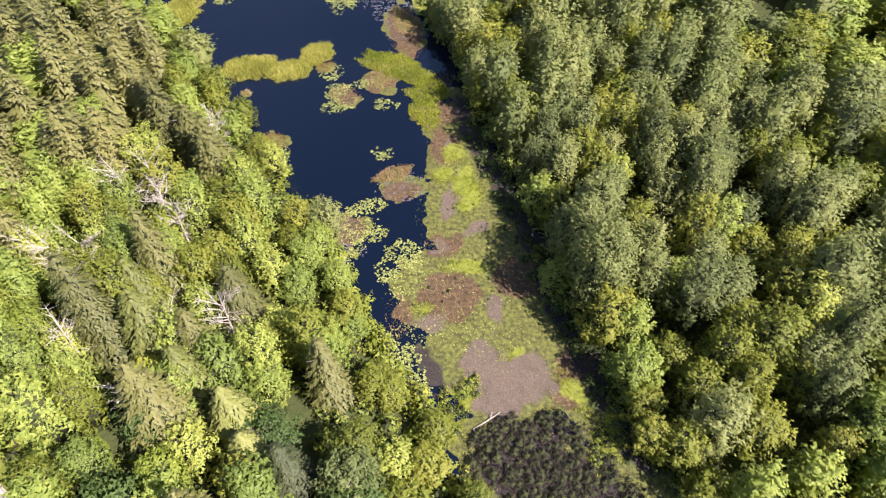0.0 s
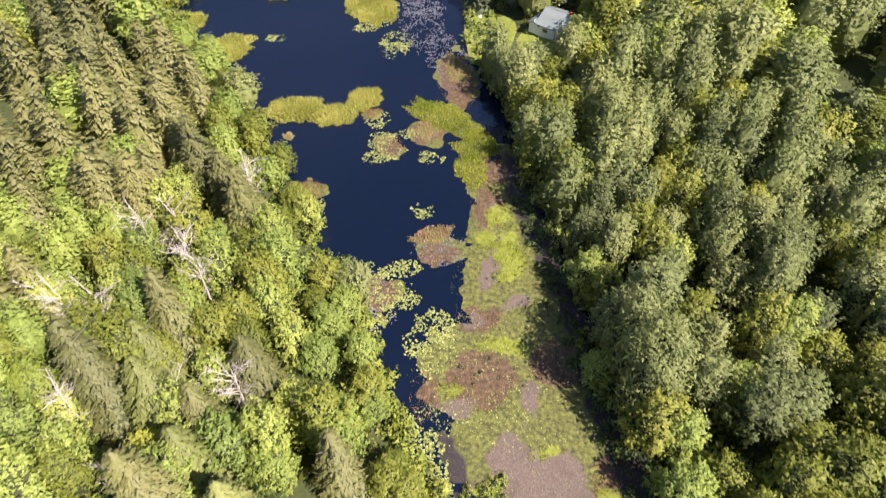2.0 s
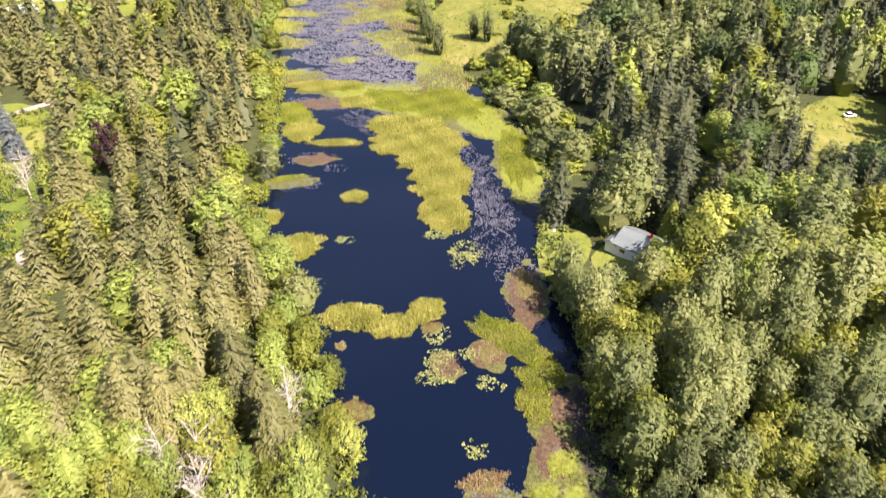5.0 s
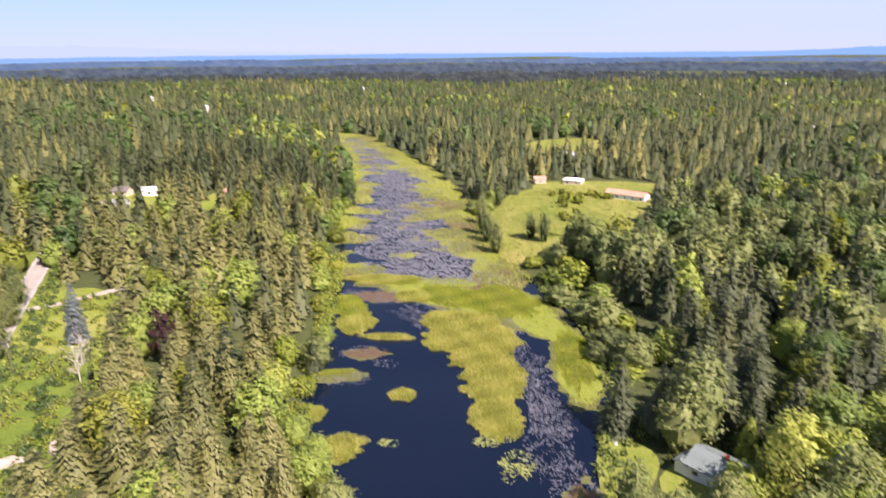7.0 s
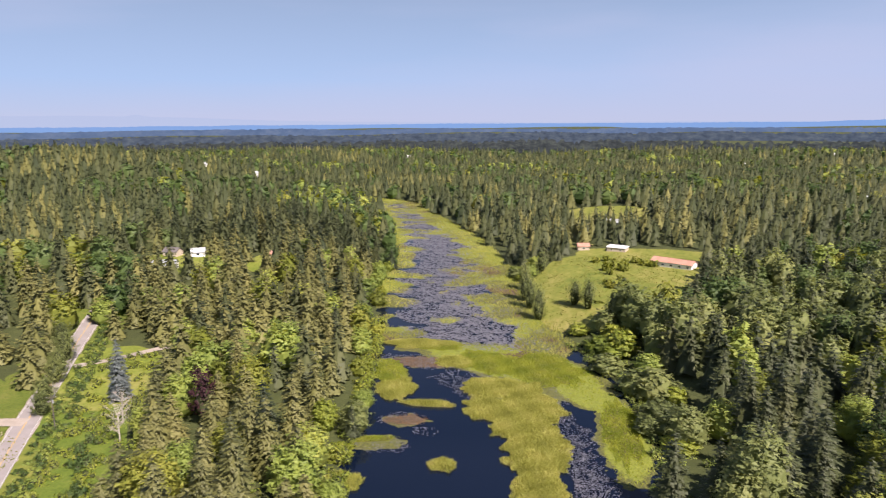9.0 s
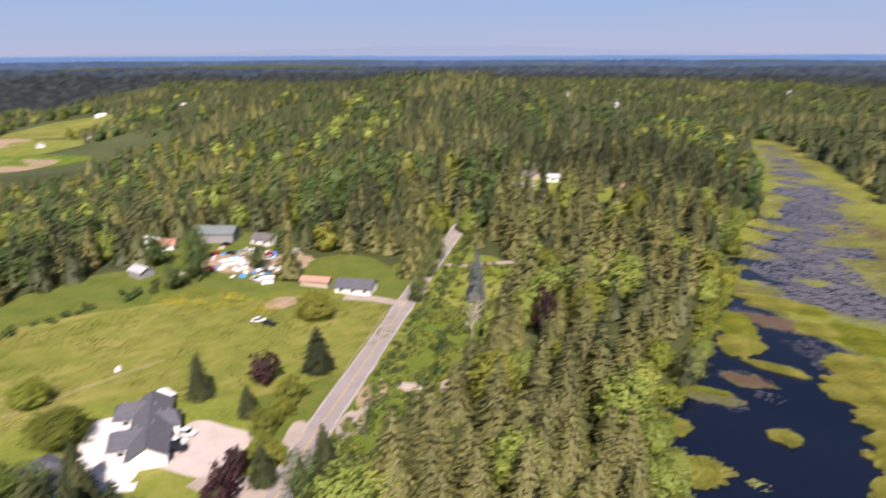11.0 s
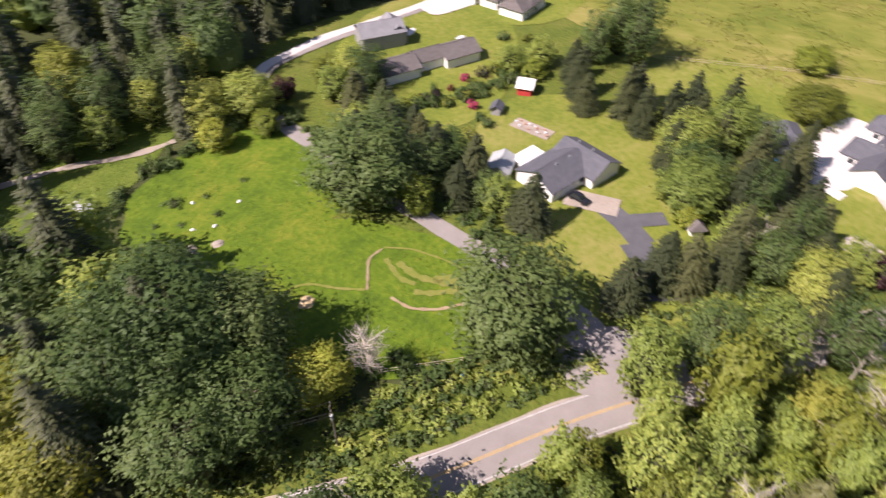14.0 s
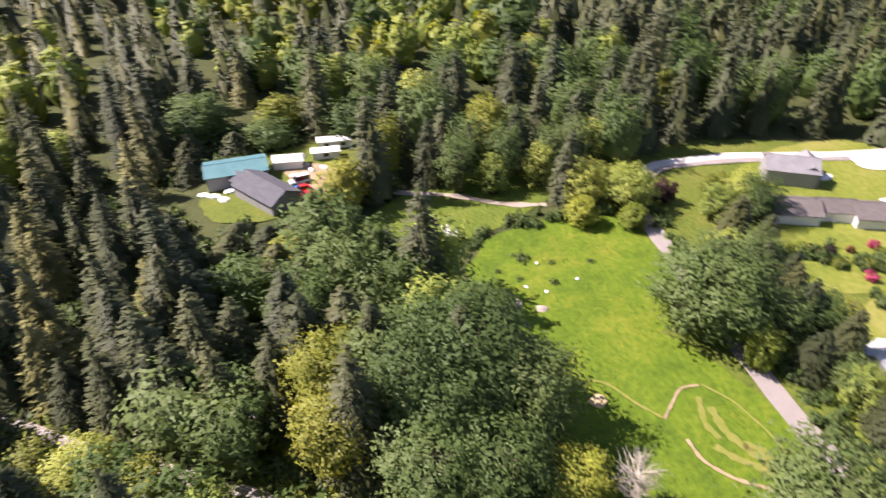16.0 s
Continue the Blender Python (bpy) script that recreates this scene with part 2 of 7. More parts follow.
LM = {k: leafy("leaf_" + k, *v, per_tree=False, through_light=0.2 if "fir" in k else 0.1 if "pad" in k else 0.36, rough=0.45 if k == "dull_sky_pad" else 0.32 if "pad" in k else 0.6, leaf_spread=0.12 if k == "dull_sky_pad" else 0.22 if "fir" in k or "spruce" in k else 0.32) for k, v in LEAF.items()}
LT = {k: leafy("leaf_tree_" + k, *v, per_tree=True, through_light=0.2 if "fir" in k else 0.36, leaf_spread=0.28 if "fir" in k or "spruce" in k else 0.42) for k, v in LEAF.items()}


# ---- the lie of the land ----
LEFT_Y = [-45, -20, 10, 24, 43, 58, 75, 104, 130, 150, 180, 205, 240, 270, 320, 390, 480, 600, 705, 760]
LEFT_X = [24, 12, -2, -11, -20, -29, -42, -62, -84, -94, -106, -116, -130, -145, -172, -200, -245, -318, -390, -430]
RIGHT_Y = [-45, -15, 0, 15, 30, 45, 60, 75, 90, 105, 125, 140, 160, 180, 205, 225, 255, 290, 330, 405, 497, 607, 706, 760]
RIGHT_X = [24, 44, 36, 30, 24, 21, 18, 12, 9, 5, -5, -8, -9, -11, -16, -25, -45, -68, -92, -122, -172, -255, -328, -430]
ROAD = [(60, -124), (31, -96), (10, -77), (-14, -51.5), (-40.5, -25.8), (-59.5, -11.5), (-85, 11), (-110, 35), (-132, 58), (-151, 80), (-187, 121), (-232, 174), (-262, 212)]
DRIVE = [(-69, -3), (-79, -15), (-84, -32), (-87, -48), (-92, -68), (-99, -94), (-105, -115), (-122, -121), (-146, -114), (-170, -104), (-190, -96)]


def smooth(a, b, v):
    v = np.clip((np.asarray(v, float) - a) / (b - a), 0, 1)
    return v * v * (3 - 2 * v)


def outside(x, y):
    """Metres from the wet valley floor to the left and to the right."""
    return np.interp(y, LEFT_Y, LEFT_X) - x, x - np.interp(y, RIGHT_Y, RIGHT_X)


def height(x, y):
    x, y = np.asarray(x, float), np.asarray(y, float)
    dl, dr = outside(x, y)
    h = np.where(np.maximum(dl, dr) < 0, np.maximum(-1.0, np.maximum(dl, dr) * 0.25), 0.0)
    h = h + 6.5 * smooth(0, 45, dl) + 4.0 * smooth(0, 40, dr) + 9.0 * smooth(60, 330, dr) * smooth(120, 300, y)
    h = h + 5.0 * smooth(100, 260, dl) * smooth(-40, 80, y)
    dry = smooth(0, 70, np.maximum(dl, dr))
    west = smooth(270, 680, -x) * smooth(470, 170, y)
    h = h - 52 * west * dry
    r = np.hypot(x, y)
    h = h + dry * 44 * np.exp(-(((x + 760) / 260) ** 2 + ((y - 570) / 225) ** 2))
    h = h + dry * 18 * np.exp(-(((x + 430) / 170) ** 2 + ((y - 330) / 150) ** 2))
    h = h + 38 * smooth(1100, 4600, r) * (1 - 0.3 * smooth(500, 900, -x) * smooth(700, 200, y))
    h = h + dry * smooth(500, 1500, r) * 9 * np.sin(x / 310 + 1.3) * np.sin(y / 270 + 0.4)
    return h


def seg_dist(x, y, line):
    best = np.full(np.shape(x), 1e9)
    for (ax, ay), (bx, by) in zip(line, line[1:]):
        vx, vy = bx - ax, by - ay
        t = np.clip(((x - ax) * vx + (y - ay) * vy) / (vx * vx + vy * vy), 0, 1)
        best = np.minimum(best, np.hypot(x - ax - t * vx, y - ay - t * vy))
    return best


# ---- mesh helpers ----
def mesh_of(name, verts, faces, mat, tint=None, smooth_shade=False, normals=None):
    me = bpy.data.meshes.new(name)
    verts = np.asarray(verts, np.float32).reshape(-1, 3)
    faces = np.asarray(faces, np.int32)
    k = faces.shape[1]
    me.vertices.add(len(verts))
    me.vertices.foreach_set("co", verts.ravel())
    me.loops.add(faces.size)
    me.loops.foreach_set("vertex_index", faces.ravel())
    me.polygons.add(len(faces))
    me.polygons.foreach_set("loop_start", np.arange(0, faces.size, k, dtype=np.int32))
    me.update(calc_edges=True)
    if smooth_shade:
        me.polygons.foreach_set("use_smooth", np.ones(len(faces), bool))
    me.materials.append(mat)
    if tint is not None:
        at = me.attributes.new("tint", "FLOAT", "POINT")
        at.data.foreach_set("value", np.asarray(tint, np.float32))
    me.validate()
    if normals is not None:
        me.polygons.foreach_set("use_smooth", np.ones(len(faces), bool))
        at = me.attributes.new("custom_normal", "FLOAT_VECTOR", "POINT")
        at.data.foreach_set("vector", np.asarray(normals, np.float32).ravel())
    return me


def thing(name, x, y, z=None, turn=0.0, label="", category="", group="", kind=""):
    ob = new(name)
    ob.empty_display_size = 0.5
    ob.matrix_basis = pose(x, y, float(height(x, y)) if z is None else z, 0, 0, turn)
    return tagged(ob, label, category, group, kind)


def part(name, bm, mat, parent, label=""):
    me = bpy.data.meshes.new(name)
    bm.normal_update()
    bm.to_mesh(me)
    bm.free()
    me.materials.append(mat)
    ob = new(name, me)
    ob.parent = parent
    return tagged(ob, label)


def box(bm, x0, x1, y0, y1, z0, z1):
    v = [bm.verts.new(p) for p in ((x0, y0, z0), (x1, y0, z0), (x1, y1, z0), (x0, y1, z0), (x0, y0, z1), (x1, y0, z1), (x1, y1, z1), (x0, y1, z1))]
    for f in ((3, 2, 1, 0), (4, 5, 6, 7), (0, 1, 5, 4), (1, 2, 6, 5), (2, 3, 7, 6), (3, 0, 4, 7)):
        bm.faces.new([v[i] for i in f])
    return v


def rod(bm, a, b, ra, rb, sides=7):
    a, b = Vector(a), Vector(b)
    q = (b - a).to_track_quat("Z", "Y")
    ring = []
    for c, r in ((a, ra), (b, rb)):
        ring.append([bm.verts.new(c + q @ Vector((r * math.cos(6.2832 * i / sides), r * math.sin(6.2832 * i / sides), 0))) for i in range(sides)])
    for i in range(sides):
        j = (i + 1) % sides
        bm.faces.new((ring[0][i], ring[0][j], ring[1][j], ring[1][i]))
    bm.faces.new(ring[1])
    bm.faces.new(ring[0][::-1])


def blob_xy(cx, cy, rx, ry, turn, seed, rough=0.18, power=2.0, seg=96):
    """A closed outline: a rounded oval with an uneven edge."""
    a = np.linspace(0, 2 * np.pi, seg, endpoint=False)
    c, s = np.cos(a), np.sin(a)
    k = (np.abs(c) ** power + np.abs(s) ** power) ** (-1 / power)
    rg = np.random.default_rng(seed)
    w = 1 + sum(rough / (i ** 0.8) * np.sin(i * a + rg.uniform(0, 6.28)) * rg.uniform(0.3, 1) for i in range(2, 26)) * 0.6
    px, py = rx * k * w * c, ry * k * w * s
    t = radians(turn)
    return cx + px * math.cos(t) - py * math.sin(t), cy + px * math.sin(t) + py * math.cos(t)


def in_oval(x, y, o, grow=0.0, power=2.0):
    cx, cy, rx, ry, turn = o[:5]
    t = radians(turn)
    u, v = (x - cx) * math.cos(t) + (y - cy) * math.sin(t), -(x - cx) * math.sin(t) + (y - cy) * math.cos(t)
    return (np.abs(u) / (rx + grow)) ** power + (np.abs(v) / (ry + grow)) ** power < 1


def sheet(name, o, mat, seed, lift=0.14, on_water=None, dome=0.0, rough=0.18, power=2.0, rings=14, seg=96, label="", category="", kind="structure"):
    """A patch of ground cover lying on the land, or on the water at a given level."""
    ex, ey = blob_xy(*o, seed, rough, power, seg)
    n = len(ex)
    fr = np.linspace(0, 1, rings + 1)[1:] ** 0.85
    xs = np.concatenate([[o[0]]] + [o[0] + (ex - o[0]) * f for f in fr])
    ys = np.concatenate([[o[1]]] + [o[1] + (ey - o[1]) * f for f in fr])
    ff = np.concatenate([[0]] + [np.full(n, f) for f in fr])
    if on_water is None:
        zs = height(xs, ys) + lift
    else:
        nz = np.sin(xs * 1.7 + seed) * np.sin(ys * 1.9 - seed) + 0.6 * np.sin(xs * 4.1) * np.sin(ys * 3.7 + seed)
        zs = on_water + dome * (1 - ff ** 3) + (1 - ff ** 6) * 0.04 * nz - 0.12 * (ff > 0.999)
    tri = [(0, 1 + i, 1 + (i + 1) % n) for i in range(n)]
    for k in range(len(fr) - 1):
        a, b = 1 + k * n, 1 + (k + 1) * n
        for i in range(n):
            j = (i + 1) % n
            tri += [(a + i, b + i, b + j), (a + i, b + j, a + j)]
    ob = new(name, mesh_of(name, np.stack([xs, ys, zs], 1), tri, mat, smooth_shade=True))
    return tagged(ob, label, category, kind=kind)


def resample(line, step, bend=22.0):
    p = np.array(line, float)
    d = np.r_[0, np.cumsum(np.hypot(*np.diff(p, axis=0).T))]
    s = np.arange(0, d[-1], step)
    x, y = np.interp(s, d, p[:, 0]), np.interp(s, d, p[:, 1])
    k = np.hanning(max(3, int(bend / step) | 1))
    k /= k.sum()
    pad = len(k) // 2
    return (np.convolve(np.pad(x, pad, mode="reflect", reflect_type="odd"), k, "valid"), np.convolve(np.pad(y, pad, mode="reflect", reflect_type="odd"), k, "valid"))


def ribbon(name, line, half, mat, lift, offset=0.0, step=3.0, wobble=0.0, label="", category="", kind="structure", parent=None, flat=None, bend=22.0):
    x, y = resample(line, step, bend)
    tx, ty = np.gradient(x), np.gradient(y)
    ln = np.hypot(tx, ty)
    nx, ny = -ty / ln, tx / ln
    rows = []
    w = 1 + wobble * np.sin(np.arange(len(x)) * 1.3) * np.sin(np.arange(len(x)) * 0.37)
    for o in np.linspace(-half, half, 5):
        px_, py_ = x + nx * (o * w + offset), y + ny * (o * w + offset)
        rows.append(np.stack([px_, py_, height(px_, py_) + lift if flat is None else 0 * px_ + flat], 1))
    v = np.concatenate(rows)
    n = len(x)
    q = [(r * n + i, r * n + i + 1, (r + 1) * n + i + 1, (r + 1) * n + i) for r in range(4) for i in range(n - 1)]
    ob = new(name, mesh_of(name, v, q, mat, smooth_shade=True))
    ob.parent = parent
    return tagged(ob, label, category, kind=kind)


# ---- ground, water, distance ----
def graded(lo, hi, step, far):
    mid = list(np.arange(lo, hi + 0.1, step))
    out, s = [], step
    v = hi
    while v < far:
        s *= 1.13
        v += s
        out.append(v)
    back, s, v = [], step, lo
    while v > -far:
        s *= 1.13
        v -= s
        back.append(v)
    return np.array(back[::-1] + mid + out)


gx, gy = graded(-440, 150, 6, 4900), graded(-200, 760, 7, 4900)
GX, GY = np.meshgrid(gx, gy)
idx = np.arange(GX.size).reshape(GX.shape)
quads = np.stack([idx[:-1, :-1], idx[:-1, 1:], idx[1:, 1:], idx[1:, :-1]], -1).reshape(-1, 4)
tagged(new("ground", mesh_of("ground", np.stack([GX, GY, height(GX, GY)], -1).reshape(-1, 3), quads, M["ground"], smooth_shade=True)),
       "dark forest floor with low green undergrowth", "ground", kind="structure")

wy = np.arange(-60, 765, 4.0)
wv = np.concatenate([np.stack([np.interp(wy, LEFT_Y, LEFT_X) - 3, wy, 0 * wy], 1), np.stack([np.interp(wy, RIGHT_Y, RIGHT_X) + 3, wy, 0 * wy], 1)])
wq = [(i, len(wy) + i, len(wy) + i + 1, i + 1) for i in range(len(wy) - 1)]
tagged(new("water", mesh_of("water", wv, wq, M["water"])), "still dark pond water reflecting the blue sky", "water", kind="structure")


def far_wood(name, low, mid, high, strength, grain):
    """Hazy distance: mottled woods, the haze painted into glowing colours."""
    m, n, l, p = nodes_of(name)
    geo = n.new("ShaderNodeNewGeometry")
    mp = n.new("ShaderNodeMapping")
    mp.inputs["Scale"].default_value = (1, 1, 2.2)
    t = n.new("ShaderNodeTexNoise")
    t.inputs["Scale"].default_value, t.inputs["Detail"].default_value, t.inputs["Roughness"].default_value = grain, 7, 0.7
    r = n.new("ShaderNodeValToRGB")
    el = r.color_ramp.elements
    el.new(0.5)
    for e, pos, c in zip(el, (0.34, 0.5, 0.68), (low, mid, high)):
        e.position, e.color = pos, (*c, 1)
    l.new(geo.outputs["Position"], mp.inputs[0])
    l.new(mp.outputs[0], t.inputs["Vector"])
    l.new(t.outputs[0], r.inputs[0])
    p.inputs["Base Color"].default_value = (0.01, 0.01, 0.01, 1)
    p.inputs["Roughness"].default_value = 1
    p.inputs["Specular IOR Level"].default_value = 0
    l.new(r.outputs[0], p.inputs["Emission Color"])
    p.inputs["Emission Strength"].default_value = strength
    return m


def far_ridge(name, r, top, wave, mat, seed, jag=0.0, a0=-60, a1=215, peaks=(), label="far wooded ridge with painted blue haze on the horizon"):
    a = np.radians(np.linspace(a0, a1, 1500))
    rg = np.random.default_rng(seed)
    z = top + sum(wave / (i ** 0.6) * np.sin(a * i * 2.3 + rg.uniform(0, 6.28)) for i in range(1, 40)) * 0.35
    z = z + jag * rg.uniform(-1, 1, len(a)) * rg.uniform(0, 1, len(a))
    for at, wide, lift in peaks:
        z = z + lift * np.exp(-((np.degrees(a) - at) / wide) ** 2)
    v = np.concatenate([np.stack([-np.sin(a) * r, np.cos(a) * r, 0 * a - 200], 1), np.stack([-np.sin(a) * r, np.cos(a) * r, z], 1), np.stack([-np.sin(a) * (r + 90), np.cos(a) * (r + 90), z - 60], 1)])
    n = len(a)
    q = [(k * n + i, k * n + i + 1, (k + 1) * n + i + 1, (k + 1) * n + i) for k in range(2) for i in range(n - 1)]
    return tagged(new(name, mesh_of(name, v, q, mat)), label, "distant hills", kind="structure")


# haze between the ridges is painted: bluer, paler glow with distance
far_ridge("backdrop_1", 4850, 84, 4, glow("mountain_haze_glow", (0.36, 0.47, 0.66), 0.66), 31, 2, peaks=((52, 16, 62), (47, 0.5, 14), (58, 0.7, 12), (66, 1.0, 10)), label="far mountain range under the sky in painted pale blue haze")
far_ridge("backdrop_2", 4500, 77, 4, glow("ridge_haze_glow", (0.13, 0.27, 0.52), 0.8), 3, 2, peaks=((-13.5, 3.2, 22), (-9, 1.5, 6)))
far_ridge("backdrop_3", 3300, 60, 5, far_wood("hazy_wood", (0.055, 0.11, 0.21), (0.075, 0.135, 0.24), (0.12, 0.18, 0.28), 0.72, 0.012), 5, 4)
far_ridge("backdrop_4", 2350, 52, 6, far_wood("blue_haze_wood", (0.022, 0.042, 0.07), (0.05, 0.08, 0.12), (0.095, 0.13, 0.155), 0.7, 0.04), 8, 6)
far_ridge("backdrop_5", 1765, 44, 6, far_wood("dim_haze_wood", (0.01, 0.017, 0.02), (0.034, 0.048, 0.052), (0.085, 0.105, 0.09), 0.7, 0.055), 9, 9)


# ---- meadows, lawns, road, drives ----
SETTLED = (-166, -14, 128, 76, 133.7)
FIELDS = [
    ("meadow", (-76, -90, 23, 21, 0), "meadow", 2.6), ("meadow", (-67, -52, 17, 24, 12), "meadow", 2.4),
    ("lawn", (-118, -34, 30, 22, 30), "lawn", 2.5), ("lawn", (-148, -88, 38, 24, 20), "lawn", 2.5),
    ("lawn", (-98, -10, 14, 12, 40), "lawn", 2.2), ("hay_field", (-204, 15, 104, 38, 77), "field", 3.5),
    ("lawn", (-152, 8, 44, 26, 70), "lawn", 2.5), ("lawn", (-200, -82, 28, 20, 0), "lawn", 2.2),
    ("grass_verge", (-196, 156, 30, 20, 132), "lawn", 2.2), ("grass_verge", (-152, 102, 52, 17, 132), "verge", 2.4),
]
FIELDS += [
    ("grass_verge", (-68, -126, 36, 13, 16), "verge", 2.4),
    ("grass_verge", (-30, -155, 25, 15, 20), "rough_grass", 2.2), ("grass_verge", (-275, 88, 36, 30, 0), "rough_grass", 2.2),
    ("pasture", (-52, 372, 48, 86, -5), "field", 2.6), ("pasture", (-92, 628, 42, 48, 0), "field", 2.3),
    ("lawn", (-3, 138, 8, 13, -10), "lawn", 2.4), ("lawn", (14, 136, 8, 8, -31), "lawn", 2.4), ("pasture", (84, 222, 17, 44, -22), "field", 2.3),
    ("lawn", (-286, 282, 26, 22, 40), "lawn", 2.2), ("lawn", (-246, 314, 10, 22, 30), "lawn", 2.2),
    ("grass_verge", (-226, 120, 24, 20, 0), "rough_grass", 2.4), ("pasture", (-40, 452, 46, 24, 0), "field", 2.4),
    ("pasture", (-705, 700, 60, 45, 30), "field", 2.2),
]
FIELD_LABEL = dict(meadow="bright green meadow with pale worn patches", lawn="mown yellow-green lawn", field="sunny yellow-green hay field", rough_grass="rough grass and low weeds", verge="fresh green rough grass beside the road")
sheet("grass_verge", SETTLED, M["rough_grass"], 9, lift=0.06, power=3.0, rough=0.02, rings=40, label="rough grass and low weeds round the houses", category="grass")
for k, (nm, o, mt, pw) in enumerate(FIELDS):
    sheet(nm, o, M[mt], 10 + k, lift=0.14 + 0.012 * (k % 9), power=pw, rough=0.07, rings=22, label=FIELD_LABEL[mt], category="grass")
VALLEY = [("valley_field", (-1060, -20, 60, 150, -35), "dirt"), ("valley_field", (-890, -45, 55, 60, 30), "lawn"), ("valley_field", (-1040, 90, 80, 50, 40), "meadow"),
          ("valley_field", (-1180, 105, 60, 90, 50), "lawn"), ("valley_field", (-1260, 60, 46, 60, 60), "dirt"), ("valley_field", (-1390, 185, 70, 110, 55), "field")]
sheet("valley_floor", (-1220, 60, 320, 250, 0), M["farmland"], 49, lift=0.4, power=3, rough=0.04, rings=24, label="wide flat farmland in the valley", category="field")
for k, (nm, o, mt) in enumerate(VALLEY):
    sheet(nm, o, M[mt], 50 + k, lift=0.8, power=5, rough=0.03, rings=16, label="flat farm field in the valley", category="field")

ribbon("road_bank", ROAD, 15.0, M["rough_grass"], 0.1, wobble=0.15, label="rough green bank along the road", category="verge")
ribbon("road_verge", ROAD, 3.8, M["gravel"], 0.2, wobble=0.06, label="pale gravel shoulder of the road", category="verge")
road = ribbon("road", ROAD, 3.5, M["asphalt"], 0.3, label="worn grey two-lane asphalt road", category="road")
for nm, off, hw, mt in (("yellow_line", 0.14, 0.07, "yellow"), ("yellow_line", -0.14, 0.07, "yellow"), ("edge_line", 3.2, 0.08, "white_line"), ("edge_line", -3.2, 0.08, "white_line")):
    ribbon(nm, ROAD, hw, M[mt], 0.312, offset=off, parent=road)
ribbon("driveway_1", DRIVE, 2.1, M["asphalt"], 0.34, wobble=0.1, label="narrow grey private drive", category="driveway")
ribbon("driveway_2", [(-105, -113), (-118, -122), (-140, -118), (-168, -106), (-196, -97)], 1.5, M["concrete"], 0.38, wobble=0.1, label="pale concrete drive along the wood", category="driveway")
sheet("driveway_11", (-177, -97.5, 8.5, 4.6, -25), M["concrete"], 83, lift=0.4, power=4, rough=0.04, label="pale concrete apron before the wide house", category="driveway")
ribbon("driveway_3", [(-90, -6), (-98, -11), (-104, -17)], 3.0, M["new_asphalt"], 0.32, label="dark asphalt drive to the house", category="driveway")
ribbon("driveway_4", [(-109.8, -24.5), (-106.5, -18.5), (-102, -13)], 2.5, M["new_asphalt"], 0.36, step=0.8, bend=4, label="dark asphalt drive before the house", category="driveway")
ribbon("driveway_9", [(-106.2, -19.5), (-109, -15.5), (-111.8, -11.6)], 1.9, M["new_asphalt"], 0.375, step=0.8, bend=4, label="dark asphalt turning arm of the drive", category="driveway")
sheet("driveway_10", (-73.5, -10, 8.5, 6.5, 128), M["asphalt"], 70, lift=0.335, power=3.5, rough=0.04, label="wide grey mouth of the private drive", category="driveway")
ribbon("driveway_5", [(-110.1, -20.8), (-108.5, -31.7)], 2.8, M["gravel"], 0.4, step=1.0, label="concrete parking strip before the garage", category="driveway")
sheet("forecourt", (-142, 33.5, 10, 9.5, 30), M["forecourt"], 72, lift=0.34, power=5, rough=0.03, label="wide pale gravel forecourt", category="paving")
sheet("forecourt", (-153, 17, 14.5, 7.5, -22), M["concrete"], 73, lift=0.36, power=6, rough=0.02, label="pale concrete terrace beside the house", category="paving")
ribbon("driveway_6", [(-118, 40), (-124, 33), (-132, 30)], 4.0, M["gravel"], 0.33, step=1.0, label="gravel entrance from the road", category="driveway")
ribbon("driveway_7", [(-187, 121), (-198, 116), (-206, 106)], 2.6, M["gravel"], 0.33, step=1.0, label="gravel drive to the white house", category="driveway")
ribbon("driveway_8", [(-213, 158), (-204, 172), (-198, 186), (-188, 198)], 2.0, M["gravel"], 0.33, label="pale gravel track through grass", category="driveway")
sheet("dirt_yard", (-212, 85, 7, 4.5, 100), M["dirt"], 74, lift=0.3, label="bare dirt at the field's edge", category="dirt")
sheet("dirt_yard", (-258, 94, 24, 15, 60), M["dirt"], 75, lift=0.33, label="bare dirt yard among scrap", category="dirt")
sheet("dirt_yard", (-36, -152, 6, 10, 30), M["dirt"], 76, lift=0.3, label="bare dirt yard by the sheds", category="dirt")
sheet("gravel_pad", (-130, 66.5, 7, 3.2, 135), M["gravel"], 77, lift=0.34, rough=0.12, label="gravel pull-in beside the road", category="gravel")
sheet("gravel_pad", (-139, 78, 8.5, 3.6, 133), M["dirt"], 78, lift=0.36, rough=0.14, label="bare brown gravel bank beside the road", category="gravel")
sheet("gravel_pad", (-134.2, 53.6, 5.5, 2.2, 137), M["gravel"], 79, lift=0.35, rough=0.2, power=3.0, label="gravel strip at the mouth of the forecourt", category="gravel")
sheet("gravel_pad", (-115.5, 34.5, 8.5, 1.8, 137), M["gravel"], 81, lift=0.35, rough=0.16, label="dry pale strip along the road's edge", category="gravel")
sheet("gravel_pad", (-120.5, 23.5, 4.5, 3.4, 40), M["forecourt"], 82, lift=0.37, rough=0.08, label="pale gravel tail of the forecourt", category="gravel")

# ---- reeds, mats and lilies on the water ----
rng = np.random.default_rng(7)


